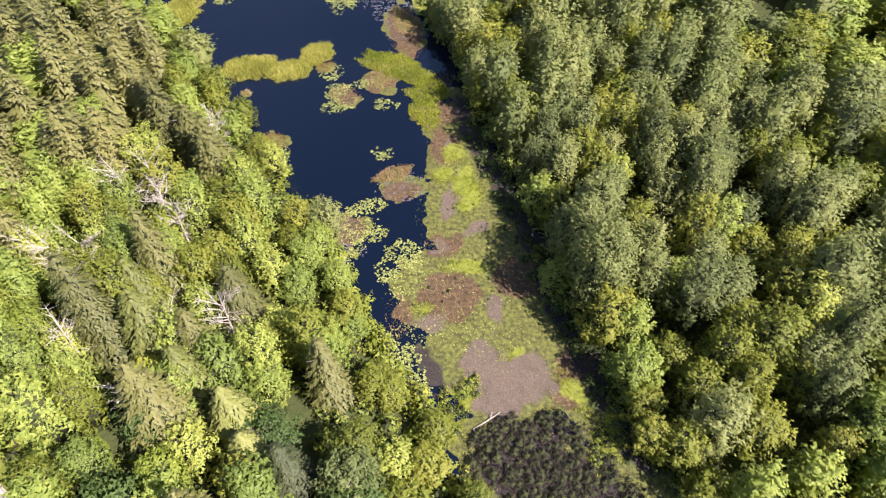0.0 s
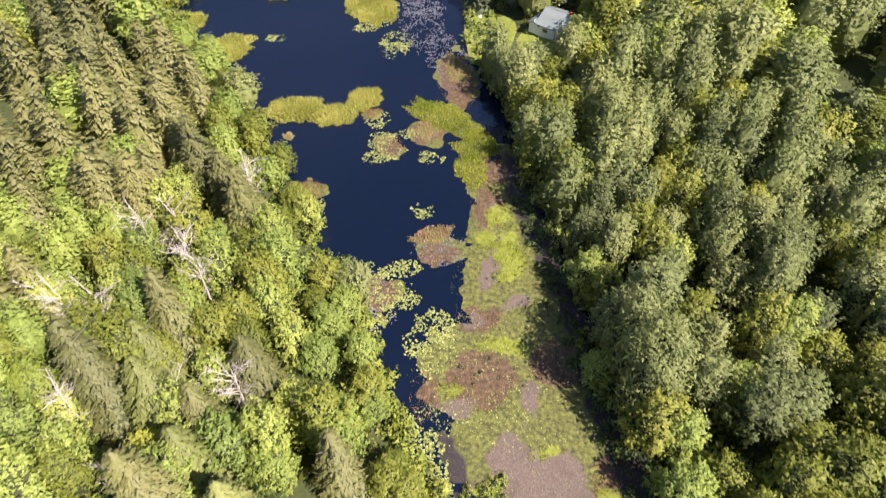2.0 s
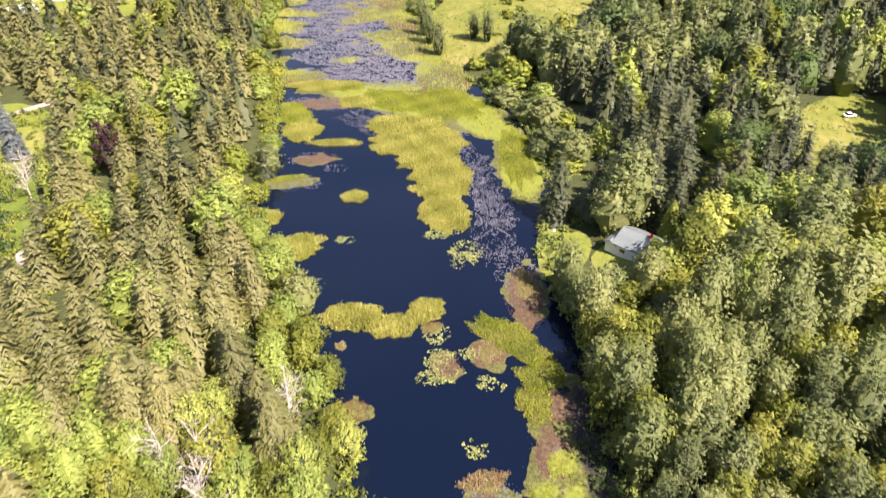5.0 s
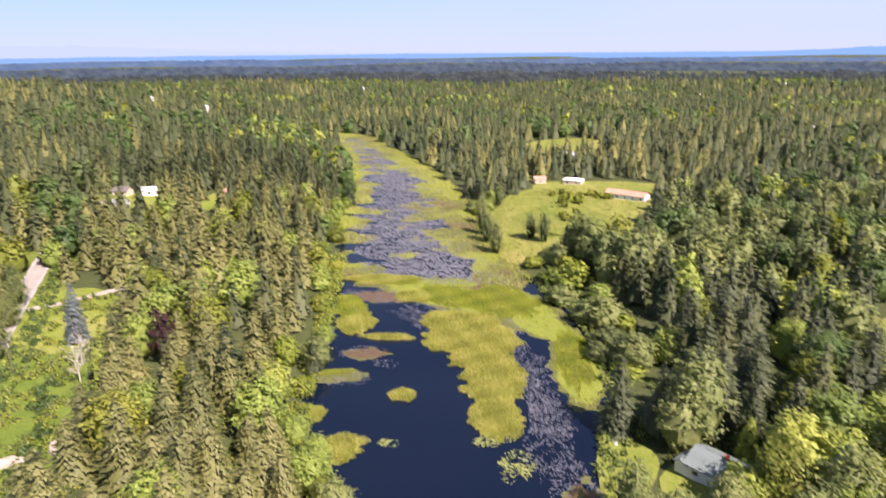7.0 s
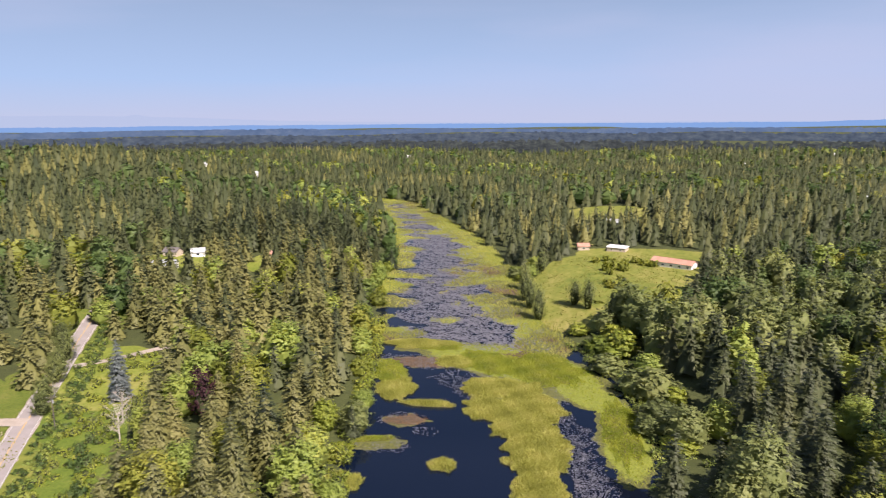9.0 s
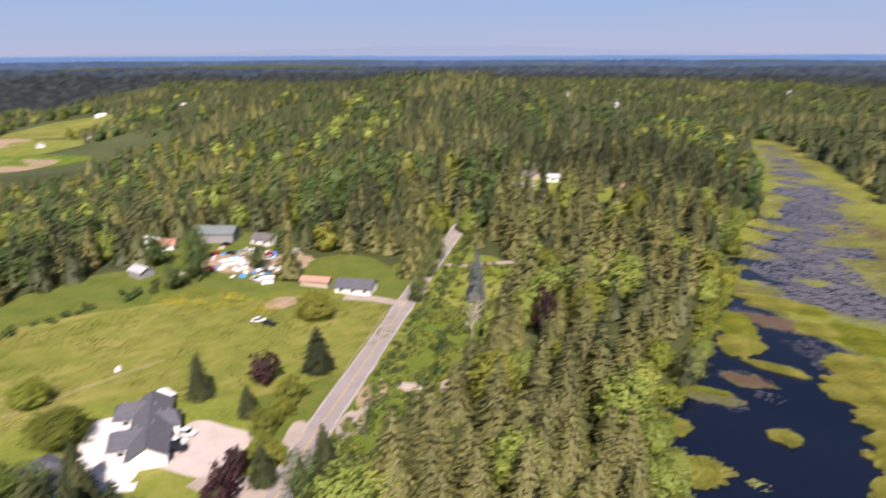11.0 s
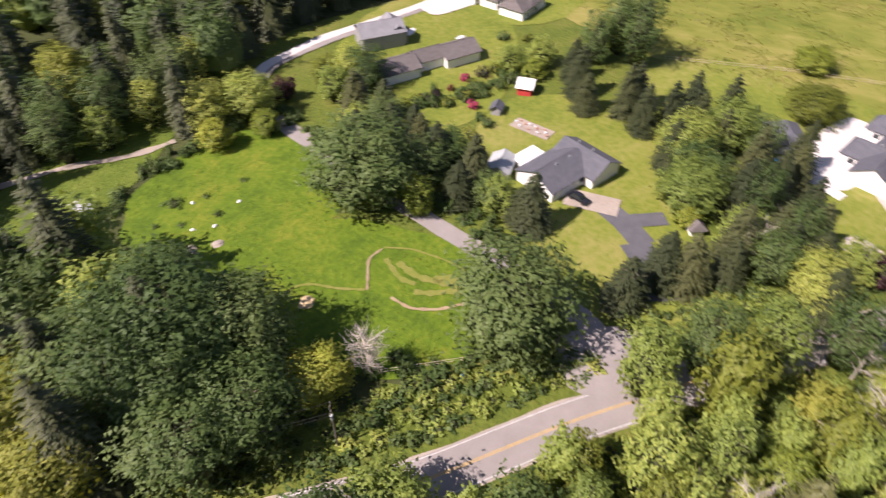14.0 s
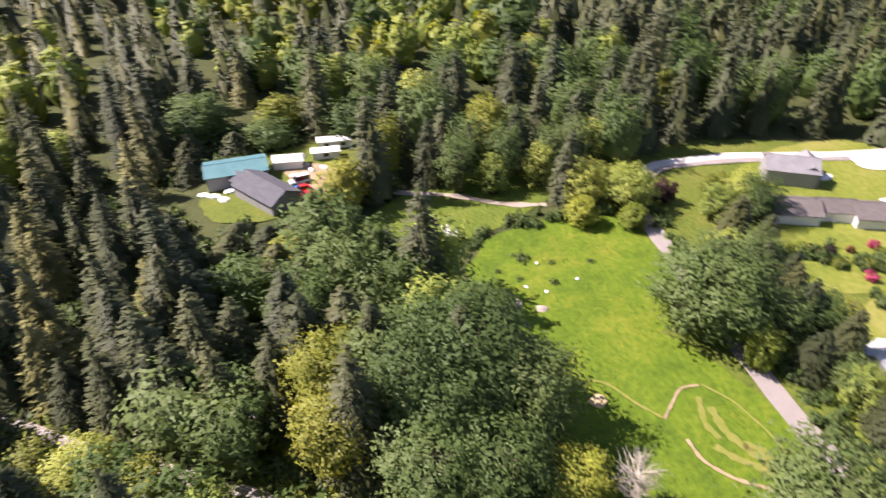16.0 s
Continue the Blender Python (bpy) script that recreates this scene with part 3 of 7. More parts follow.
def blades(name, o, seed, mat, density, tall, base_z=0.2, label="", rough=0.18, power=2.0):
    """A bed of upright reed blades inside an oval."""
    rg = np.random.default_rng(seed)
    n = int(density * 3.14 * o[2] * o[3])
    a, rr = rg.uniform(0, 6.283, n), np.sqrt(rg.uniform(0, 1.12, n))
    ex, ey = blob_xy(*o, seed, rough, power)
    at = a / 6.2832 * len(ex)
    ex, ey = np.interp(at, np.arange(len(ex) + 1), np.r_[ex, ex[0]]), np.interp(at, np.arange(len(ey) + 1), np.r_[ey, ey[0]])
    x, y = o[0] + (ex - o[0]) * rr * 0.98, o[1] + (ey - o[1]) * rr * 0.98
    clump = 0.55 + 0.45 * np.sin(x * 0.9 + seed) * np.sin(y * 1.1) + 0.25 * rg.standard_normal(n)
    h = tall * np.clip(0.75 + 0.3 * clump, 0.35, 1.3) * (1 - 0.6 * np.minimum(rr, 1) ** 5)
    t, lean = rg.uniform(0, 6.283, n), rg.normal(0, 0.45, (n, 2))
    w = rg.uniform(0.07, 0.15, n)
    z = np.full(n, base_z - 0.1)
    v = np.empty((n, 3, 3))
    v[:, 0] = np.stack([x + w * np.cos(t), y + w * np.sin(t), z], 1)
    v[:, 1] = np.stack([x - w * np.cos(t), y - w * np.sin(t), z], 1)
    v[:, 2] = np.stack([x + lean[:, 0] * h, y + lean[:, 1] * h, z + h], 1)
    tint = np.repeat(np.clip(0.5 + 0.35 * np.sin(x * 0.35 + seed) * np.sin(y * 0.4) + rg.normal(0, 0.2, n), 0, 1), 3)
    return mesh_of(name, v.reshape(-1, 3), np.arange(n * 3).reshape(-1, 3), mat, tint)


def reed_bed(o, seed, leaf="reed", density=26, tall=1.5, label="", rough=0.42, dome=0.3):
    bed = sheet("reed_bed", o, M["peat"], seed, on_water=0.06, dome=dome, rough=rough, rings=5, seg=48, label=label or "yellow-green reed island on dark water", category="reeds", kind="stuff")
    ob = new("reeds", blades("reeds", o, seed, LM[leaf], density, tall, 0.1 + dome * 0.7, rough=rough))
    ob.parent = bed
    return bed


REEDS = [(-52, 187, 10, 9, 20), (-41, 167, 9, 8, 20), (-50, 198, 9, 9, 0), (-36, 150, 6, 7, 0), (-92, 232, 8, 6, -20), (-113, 247, 17, 5.5, 20), (-70, 213, 11, 9, 20), (-55, 207, 9, 14, 20), (-47, 101, 7.6, 4.4, 12), (-37, 99.5, 5.5, 4.0, 35), (-31, 106.5, 5.5, 3.8, 50), (-66, 155.5, 3.9, 3.6, 0), (-73, 124, 8.5, 6.8, 40), (-62, 195, 13, 8.5, -20),
         (-45, 179, 10, 12, 15), (-38, 155, 7.5, 13, 18), (-102, 199, 6.5, 10, 25), (-86, 191.5, 9.5, 2.2, 12), (-88, 137, 6, 5, 0), (-60, 92, 3, 3, 0)]
for k, o in enumerate(REEDS):
    reed_bed(o, 100 + k)
GREEN = [(-80, 236, 15, 10, -20), (-58, 237, 19, 14, -10), (-104, 247, 9, 5, 20), (-10, 101.5, 11, 4.6, -38), (-2, 92, 5, 5, 0), (-2.5, 83.5, 3.6, 5.6, 10), (-92, 162, 7, 1.8, 25), (-98, 150, 6, 7, 0), (-112, 214, 7, 12, 30), (-22, 196, 6, 22, 10)]
for k, o in enumerate(GREEN):
    reed_bed(o, 130 + k, "green_reed", 22, 0.8, "fresh green sedge along the shore")
RUSTY = [(-28, 101.5, 2.6, 2.2, 0), (-46, 91, 1.4, 1.4, 0), (-38, 73, 4.2, 3.6, 20), (-13.5, 97, 3.2, 4, 0), (-66, 158, 2.6, 1.6, 0), (-9, 122, 3, 8, 15)]
for k, o in enumerate(RUSTY):
    reed_bed(o, 150 + k, "straw" if k % 2 else "rust", 10, 0.55, "dry rusty sedge at the water's edge", dome=0.15)
reed_bed((-9, 63.5, 5.2, 1.8, 25), 170, "straw", 16, 1.0, "pale straw-coloured reeds on a small point")

def lattice(x, y, step, seed):
    """Smooth random field between -1 and 1."""
    table = np.random.default_rng(seed).uniform(-1, 1, (256, 256))
    u, v = np.asarray(x) / step, np.asarray(y) / step
    i, j = np.floor(u).astype(int), np.floor(v).astype(int)
    a, b = u - i, v - j
    a, b = a * a * (3 - 2 * a), b * b * (3 - 2 * b)
    t = lambda p, q: table[(i + p) % 256, (j + q) % 256]
    return (t(0, 0) * (1 - a) + t(1, 0) * a) * (1 - b) + (t(0, 1) * (1 - a) + t(1, 1) * a) * b


def fbm(x, y, step, seed):
    return lattice(x, y, step, seed) + 0.5 * lattice(x, y, step / 2.1, seed + 1) + 0.25 * lattice(x, y, step / 4.3, seed + 2)


def inside_by(x, y, ovals):
    """Metres inside the nearest of the ovals; below zero outside."""
    best = np.full(np.shape(x), -50.0)
    for cx, cy, rx, ry, turn in ovals:
        t = radians(turn)
        u, v = ((x - cx) * math.cos(t) + (y - cy) * math.sin(t)) / rx, (-(x - cx) * math.sin(t) + (y - cy) * math.cos(t)) / ry
        best = np.maximum(best, (1 - np.hypot(u, v)) * min(rx, ry))
    return best


def marsh_material():
    m, n, l, p = nodes_of("marsh_flat")
    geo = n.new("ShaderNodeNewGeometry")

    def spots(scale, detail):
        t = n.new("ShaderNodeTexNoise")
        t.inputs["Scale"].default_value, t.inputs["Detail"].default_value, t.inputs["Roughness"].default_value = scale, detail, 0.65
        l.new(geo.outputs["Position"], t.inputs["Vector"])
        return t.outputs[0]

    def ramp(src, stops, soft=0.2):
        r = n.new("ShaderNodeValToRGB")
        el = r.color_ramp.elements
        while len(el) < len(stops):
            el.new(0.5)
        for i, c in enumerate(stops):
            el[i].position, el[i].color = 0.5 - soft + 2 * soft * i / (len(stops) - 1), (*c, 1)
        l.new(src, r.inputs[0])
        return r.outputs[0]

    fine, mid, wide = spots(5.0, 6), spots(1.3, 6), spots(0.28, 5)
    col = ramp(mid, [(0.026, 0.027, 0.01), (0.068, 0.072, 0.016), (0.115, 0.124, 0.022), (0.17, 0.17, 0.045)], 0.17)
    for name, stops, src in (("rust", [(0.028, 0.017, 0.01), (0.085, 0.052, 0.025), (0.17, 0.115, 0.06)], mid), ("mud", [(0.055, 0.041, 0.03), (0.11, 0.082, 0.063), (0.19, 0.148, 0.115)], fine),
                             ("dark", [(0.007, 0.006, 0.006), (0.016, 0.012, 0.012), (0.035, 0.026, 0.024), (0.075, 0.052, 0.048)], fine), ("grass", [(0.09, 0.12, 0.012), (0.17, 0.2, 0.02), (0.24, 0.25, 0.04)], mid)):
        at = n.new("ShaderNodeAttribute")
        at.attribute_name = name
        add = n.new("ShaderNodeMath")
        add.operation = "MULTIPLY_ADD"
        add.inputs[1].default_value = 0.9
        l.new(mid, add.inputs[0])
        l.new(at.outputs["Fac"], add.inputs[2])
        edge = n.new("ShaderNodeMapRange")
        edge.inputs["From Min"].default_value, edge.inputs["From Max"].default_value = 0.78, 1.12
        l.new(add.outputs[0], edge.inputs["Value"])
        mx = n.new("ShaderNodeMixRGB")
        l.new(edge.outputs[0], mx.inputs[0])
        l.new(col, mx.inputs[1])
        l.new(ramp(src, stops), mx.inputs[2])
        col = mx.outputs[0]
    tone = n.new("ShaderNodeMixRGB")
    tone.blend_type = "MULTIPLY"
    tone.inputs[0].default_value = 0.6
    l.new(col, tone.inputs[1])
    l.new(ramp(wide, [(0.55, 0.5, 0.45), (1, 1, 1), (1.0, 0.95, 0.8)], 0.2), tone.inputs[2])
    l.new(tone.outputs[0], p.inputs["Base Color"])
    p.inputs["Roughness"].default_value = 0.8
    b = n.new("ShaderNodeBump")
    b.inputs["Strength"].default_value, b.inputs["Distance"].default_value = 0.8, 0.15
    l.new(fine, b.inputs["Height"])
    l.new(b.outputs[0], p.inputs["Normal"])
    return m


WET = [(6, 33, 14, 12, 0), (6, 50, 9, 12, 10), (12, 20, 15, 12, -20), (-6, 60, 5.5, 4, 0), (4, 68, 6, 10, 8), (2, 80, 6, 9, 12), (20, -4, 18, 9, -30), (15, 34, 7, 7, 0), (27, 14, 6, 16, 22), (20, 36, 6, 16, 22), (14, 56, 5, 16, 18), (8, 78, 5, 16, 14), (32, 0, 6, 12, 0)]
RUST = [(3, 31.5, 6, 5.5, 0), (16, 36, 5, 5, 0), (2, 44, 4, 3, 0), (2, 72, 3.5, 6, 12), (1, 84, 4, 5, 0), (-6, 28, 2.4, 5, 0), (24, 16, 3, 8, -25), (-7, 58.5, 3.6, 2.6, 0)]
MUD = [(12, 13.5, 9, 5.5, 8), (9.5, 17, 4.6, 5.2, 20), (16, 15, 4.4, 5.5, 0), (4.5, 11.5, 4, 2.4, 35), (3, 55, 1.6, 7.5, -14), (-1, 25.5, 3.2, 2, 0), (11.5, 29, 1.8, 4, 0), (8, 48, 3.5, 1.2, 35), (3, 73, 1.4, 3, 0), (1, 43, 2.4, 1.6, 0)]
# dark mud, and along the east shore tree shade painted into the colour
MUD_AND_SHADE = [(19, -4, 13, 7, -30), (15, 3, 7, 4, 10), (31, 8, 4, 11, 22), (27, 20, 3.5, 10, 22), (9, 76, 3, 15, 14), (16, 58, 3.5, 12, 18), (-1, 15, 3.5, 8, 20), (24, 30, 4, 12, 20), (19, 52, 4, 16, 12), (12, 76, 4, 14, 12)]
TUFT = [(13.5, 19.5, 2.6, 1.2, 25), (6, 38.5, 4.5, 1.6, 0), (8, 57, 2, 5, -22), (2, 63, 3, 2.2, 0), (3.5, 9, 2.4, 6, -28), (28, 4, 2.0, 6, -20), (24, 12, 2.0, 5, 30), (-2, 29, 2, 1.4, 0), (6, 62, 2.4, 6, -5), (4, 70, 2.5, 3, 0)]
WET2 = [(-72, 239, 38, 17, -8), (-104, 247, 26, 8, 18), (-58, 210, 14, 18, 10), (-60, 240, 34, 15, -28), (-38, 220, 18, 11, -40), (-14, 96, 4.5, 5.5, 0), (-9, 118, 5, 13, 12), (-18, 47, 4.5, 5, 0), (-22, 90, 3.5, 4.5, 30), (-88, 178, 7, 4, 20), (-90, 161, 8, 4.5, 25), (-38, 73, 4.5, 3.6, 20), (-20, 190, 9, 26, 12), (-104, 228, 14, 6, 15)]
RUST2 = [(-14, 96, 4, 5, 0), (-9, 118, 4.5, 12, 12), (-18, 47, 4.5, 5, 0), (-22, 90, 3.5, 4.5, 30), (-38, 73, 4.5, 3.6, 20), (-88, 178, 7, 4, 20), (-104, 228, 14, 6, 15)]
TUFT2 = [(-72, 239, 36, 15, -8), (-60, 240, 30, 11, -28), (-36, 218, 16, 8, -40), (-20, 190, 7, 24, 12)]
M["marsh"] = marsh_material()


def marsh(name, x0, x1, y0, y1, cell, wet, zones, seed, label):
    """Boggy ground that rises just out of the water with an uneven shore; each zone is a tone of its own shape, the
    dark one partly painted shade.
    """
    xx, yy = np.meshgrid(np.arange(x0, x1, cell), np.arange(y0, y1, cell))
    s = inside_by(xx, yy, wet) + 1.5 * fbm(xx, yy, 3.4, seed)
    z = np.clip(s * 0.07, -0.35, 0.1) + 0.035 * fbm(xx, yy, 1.3, seed + 7) * (s > 0)
    idx_ = np.arange(xx.size).reshape(xx.shape)
    q = np.stack([idx_[:-1, :-1], idx_[:-1, 1:], idx_[1:, 1:], idx_[1:, :-1]], -1).reshape(-1, 4)
    q = q[(z.ravel()[q] > -0.3).any(1)]
    used = np.unique(q)
    back = np.full(xx.size, -1)
    back[used] = np.arange(len(used))
    v = np.stack([xx, yy, z], -1).reshape(-1, 3)[used]
    me = mesh_of(name, v, back[q], M["marsh"], smooth_shade=True)
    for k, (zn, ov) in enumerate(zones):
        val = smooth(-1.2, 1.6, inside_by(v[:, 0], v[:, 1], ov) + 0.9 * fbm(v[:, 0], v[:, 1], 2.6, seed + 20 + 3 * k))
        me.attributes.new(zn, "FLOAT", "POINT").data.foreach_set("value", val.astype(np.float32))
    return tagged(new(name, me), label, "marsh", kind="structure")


marsh("marsh_flat", -14, 46, -22, 94, 0.6, WET, [("rust", RUST), ("mud", MUD), ("dark", MUD_AND_SHADE), ("grass", TUFT)], 600, "olive and rusty marsh with drying mud flats")
marsh("marsh_edge", -122, 6, 38, 268, 1.1, WET2, [("rust", RUST2), ("grass", TUFT2)], 640, "rusty and green marsh mats along the pond")


def tufts(name, ovals, n, leaf, tall, seed, label, wide=0.07, grow=1.5):
    """Single blades spread over some ovals, thinning out at their edges."""
    rg = np.random.default_rng(seed)
    area = np.array([o[2] * o[3] for o in ovals])
    j = rg.choice(len(ovals), n, p=area / area.sum())
    o = np.array(ovals, float)[j]
    a, rr = rg.uniform(0, 6.283, n), np.sqrt(rg.uniform(0, 1.25, n))
    u, v_, t = o[:, 2] * rr * np.cos(a), o[:, 3] * rr * np.sin(a), np.radians(o[:, 4])
    x, y = o[:, 0] + u * np.cos(t) - v_ * np.sin(t), o[:, 1] + u * np.sin(t) + v_ * np.cos(t)
    keep = fbm(x, y, 2.0, seed + 3) + rg.normal(0, 0.5, n) > -0.1
    x, y = x[keep], y[keep]
    n = len(x)
    h, t, lean = tall * rg.uniform(0.5, 1.4, n), rg.uniform(0, 6.283, n), rg.normal(0, 0.5, (n, 2))
    w = wide * rg.uniform(0.6, 1.5, n)
    v = np.empty((n, 3, 3))
    v[:, 0] = np.stack([x + w * np.cos(t), y + w * np.sin(t), 0 * x + 0.02], 1)
    v[:, 1] = np.stack([x - w * np.cos(t), y - w * np.sin(t), 0 * x + 0.02], 1)
    v[:, 2] = np.stack([x + lean[:, 0] * h, y + lean[:, 1] * h, 0.02 + h], 1)
    ob = new(name, mesh_of(name, v.reshape(-1, 3), np.arange(n * 3).reshape(-1, 3), LM[leaf], np.repeat(rg.uniform(0.2, 0.9, n), 3)))
    return tagged(ob, label, "sedge", kind="stuff")


tufts("marsh_sedge", TUFT, 9000, "green_reed", 0.45, 660, "short bright green sedge tufts on the marsh")
tufts("marsh_sedge", WET[:6], 6000, "green_reed", 0.22, 661, "thin green sedge over the marsh", 0.06)
tufts("rusty_sedge", RUST + RUST2, 8000, "rust", 0.35, 662, "dry rusty sedge on the marsh")
tufts("rusty_sedge", RUST + MUD_AND_SHADE[:2], 5000, "straw", 0.3, 663, "pale dry stalks on the marsh")
tufts("marsh_sedge", TUFT2, 9000, "green_reed", 0.6, 664, "green sedge by the reed beds", 0.12)


def pads(name, o, seed, density, size, leaf="pad", label="", rough=0.35, gaps=-0.25, tip=0.16):
    rg = np.random.default_rng(seed)
    n = int(density * 3.14 * o[2] * o[3])
    a, rr = rg.uniform(0, 6.283, n), rg.uniform(0, 1, n) ** 0.6
    ex, ey = blob_xy(*o, seed, rough)
    at = a / 6.2832 * len(ex)
    ex, ey = np.interp(at, np.arange(len(ex) + 1), np.r_[ex, ex[0]]), np.interp(at, np.arange(len(ey) + 1), np.r_[ey, ey[0]])
    x, y = o[0] + (ex - o[0]) * rr, o[1] + (ey - o[1]) * rr
    keep = 1.3 * fbm(x, y, 1.7, seed) + 0.5 * rg.standard_normal(n) > gaps
    x, y = x[keep], y[keep]
    n = len(x)
    s, t0 = rg.uniform(0.6, 1.2, n) * size, rg.uniform(0, 6.283, n)
    lift, tilt = rg.uniform(0.03, 0.16, n), rg.normal(0, tip, (n, 2))
    v = np.empty((n, 5, 3))
    for i in range(5):
        c, d = s * np.cos(t0 + 1.18 * i), s * np.sin(t0 + 1.18 * i)
        v[:, i] = np.stack([x + c, y + d, lift + c * tilt[:, 0] + d * tilt[:, 1]], 1)
    f = (np.arange(n)[:, None] * 5 + np.array([[0, 1, 2, 3, 4]])).reshape(-1, 5)
    ob = new(name, mesh_of(name, v.reshape(-1, 3), f, LM[leaf], np.repeat(rg.uniform(0, 1, n), 5)))
    return tagged(ob, label or "patch of floating green lily pads", "lily pads", kind="stuff")


LILY = [(-12, 70, 2.9, 2.2, 0), (-12, 87, 3.2, 2.2, 0), (-27, 133, 5, 6.5, 0), (-60.5, 132, 2.6, 2, 0), (-18, 95, 3, 2, 30), (-24, 92, 4, 3, 40), (-23, 86.5, 5, 2.5, 20), (-6, 38, 5, 7, 0), (-14, 54, 5, 2, 20), (-13, 47, 3.5, 4, 0), (-20, 52, 5, 3, 10), (-18, 43, 3.5, 6, 0),
        (-35, 142, 6, 3, 40), (-5, 15, 4.5, 9, 20), (-26, 99, 3, 3, 0)]
for k, o in enumerate(LILY):
    pads("lily_pads", o, 300 + k, 11.0, 0.2)
pads("lily_pads", (6, 34, 14, 11, 0), 320, 2.2, 0.14, "pad", "scattered small pads on the marsh")
pads("lily_pads", (4, 24, 12, 5, 0), 321, 3.5, 0.14, "pad", "scattered small pads on the marsh")
DIM = [(-70, 240, 6, 4, 0), (-46, 214, 4, 9, 10), (-40, 195, 4, 12, 18), (-33, 176, 4, 11, 20), (-23, 158, 6, 12, 25), (-100, 228, 12, 6, 10), (-118, 226, 8, 6, 0), (-79, 173, 4.5, 3, 0), (-22, 150, 7, 20, 10), (-30, 175, 5, 22, 12), (-90, 178, 8, 5, 20), (-88, 160, 9, 5, 20), (-12, 127, 6, 14, 15), (-7, 60, 6, 4.5, 0), (-74, 215, 22, 12, -10), (-105, 228, 16, 8, 20)  , (-20, 45, 6, 9, 10)]
for k, o in enumerate(DIM):
    pads("lily_pads", o, 330 + k, 5.0, 0.17, "dull_sky_pad", "dull purplish lily pads over shallow water")
# the long lily-covered channel
for k, yy in enumerate(range(262, 720, 22)):
    xl, xr = float(np.interp(yy, LEFT_Y, LEFT_X)), float(np.interp(yy, RIGHT_Y, RIGHT_X))
    wd = xr - xl
    pads("lily_pads", ((xl + xr) / 2, yy, wd * 0.42, 13, 0), 360 + k, 4.0 if yy < 420 else 2.0, 0.42 if yy < 420 else 0.66, "dull_sky_pad", "dull lily pads over shallow water, greyed by painted sky reflection", 0.25, -0.5, 0.05)


def channel_bog(seed):
    """Low reed ground along and inside the long channel, broken up by open leads."""
    xx, yy = np.meshgrid(np.arange(-420, -50, 1.9), np.arange(244, 735, 1.9))
    dl, dr = outside(xx, yy)
    off = -np.maximum(dl, dr)
    width = np.interp(yy, RIGHT_Y, RIGHT_X) - np.interp(yy, LEFT_Y, LEFT_X)
    s = 3.4 - 4.6 * smooth(0.02, 0.3, off / width) + 5.2 * fbm(xx, yy * 1.5, 17, seed) + 4 * smooth(590, 680, yy)
    s = s + 5.5 * smooth(32, 14, -dr) + 2.5 * smooth(24, 10, -dl) * smooth(330, 430, yy)
    z = np.where(off > -4, np.clip(s * 0.08, -0.35, 0.14), -0.4)
    idx_ = np.arange(xx.size).reshape(xx.shape)
    q = np.stack([idx_[:-1, :-1], idx_[:-1, 1:], idx_[1:, 1:], idx_[1:, :-1]], -1).reshape(-1, 4)
    q = q[(z.ravel()[q] > -0.25).any(1)]
    used = np.unique(q)
    back = np.full(xx.size, -1)
    back[used] = np.arange(len(used))
    v = np.stack([xx, yy, z], -1).reshape(-1, 3)[used]
    me = mesh_of("channel_bog", v, back[q], M["marsh"], smooth_shade=True)
    n1 = fbm(v[:, 0], v[:, 1], 22, seed + 9)
    for zn, val in (("grass", smooth(-0.6, 0.5, n1)), ("rust", smooth(0.2, 1.0, -n1) * 0.8)):
        me.attributes.new(zn, "FLOAT", "POINT").data.foreach_set("value", val.astype(np.float32))
    tagged(new("channel_bog", me), "low green and rusty bog along the channel", "marsh", kind="structure")
    rg = np.random.default_rng(seed)
    top = v[v[:, 2] > 0.02]
    p = top[rg.integers(0, len(top), 26000)] + np.c_[rg.uniform(-1, 1, (26000, 2)), np.zeros(26000)]
    h, t, w = rg.uniform(0.5, 1.5, len(p)), rg.uniform(0, 6.283, len(p)), rg.uniform(0.1, 0.24, len(p))
    lean = rg.normal(0, 0.35, (len(p), 2)) * h[:, None]
    b = np.empty((len(p), 3, 3))
    b[:, 0] = p + np.stack([w * np.cos(t), w * np.sin(t), 0 * t], 1)
    b[:, 1] = p - np.stack([w * np.cos(t), w * np.sin(t), 0 * t], 1)
    b[:, 2] = p + np.c_[lean, h]
    tint = np.repeat(np.clip(0.5 + 0.4 * fbm(p[:, 0], p[:, 1], 18, seed + 4), 0, 1), 3)
    ob = new("channel_reeds", mesh_of("channel_reeds", b.reshape(-1, 3), np.arange(len(p) * 3).reshape(-1, 3), LM["reed"], tint))
    tagged(ob, "yellow-green reeds along the channel", "reeds", kind="stuff")


channel_bog(700)


# ---- trees ----
def tri_leaves(rg, pos, nrm, size, long=1.0):
    """One three-cornered leaf spray at each place, square to its direction."""
    n = len(pos)
    nrm = nrm / np.linalg.norm(nrm, axis=1)[:, None]
    u = np.cross(nrm, rg.standard_normal((n, 3)))
    u /= np.linalg.norm(u, axis=1)[:, None]
    w = np.cross(nrm, u)
    s = size * rg.uniform(0.6, 1.3, n)[:, None]
    v = np.empty((n, 3, 3))
    v[:, 0] = pos + u * s * long
    v[:, 1] = pos - u * s * 0.6 + w * s * 0.58
    v[:, 2] = pos - u * s * 0.6 - w * s * 0.58
    return v


def normed(v):
    return v / np.maximum(np.linalg.norm(v, axis=-1, keepdims=True), 1e-6)


def facing(tris):
    return normed(np.cross(tris[:, 1] - tris[:, 0], tris[:, 2] - tris[:, 0]))


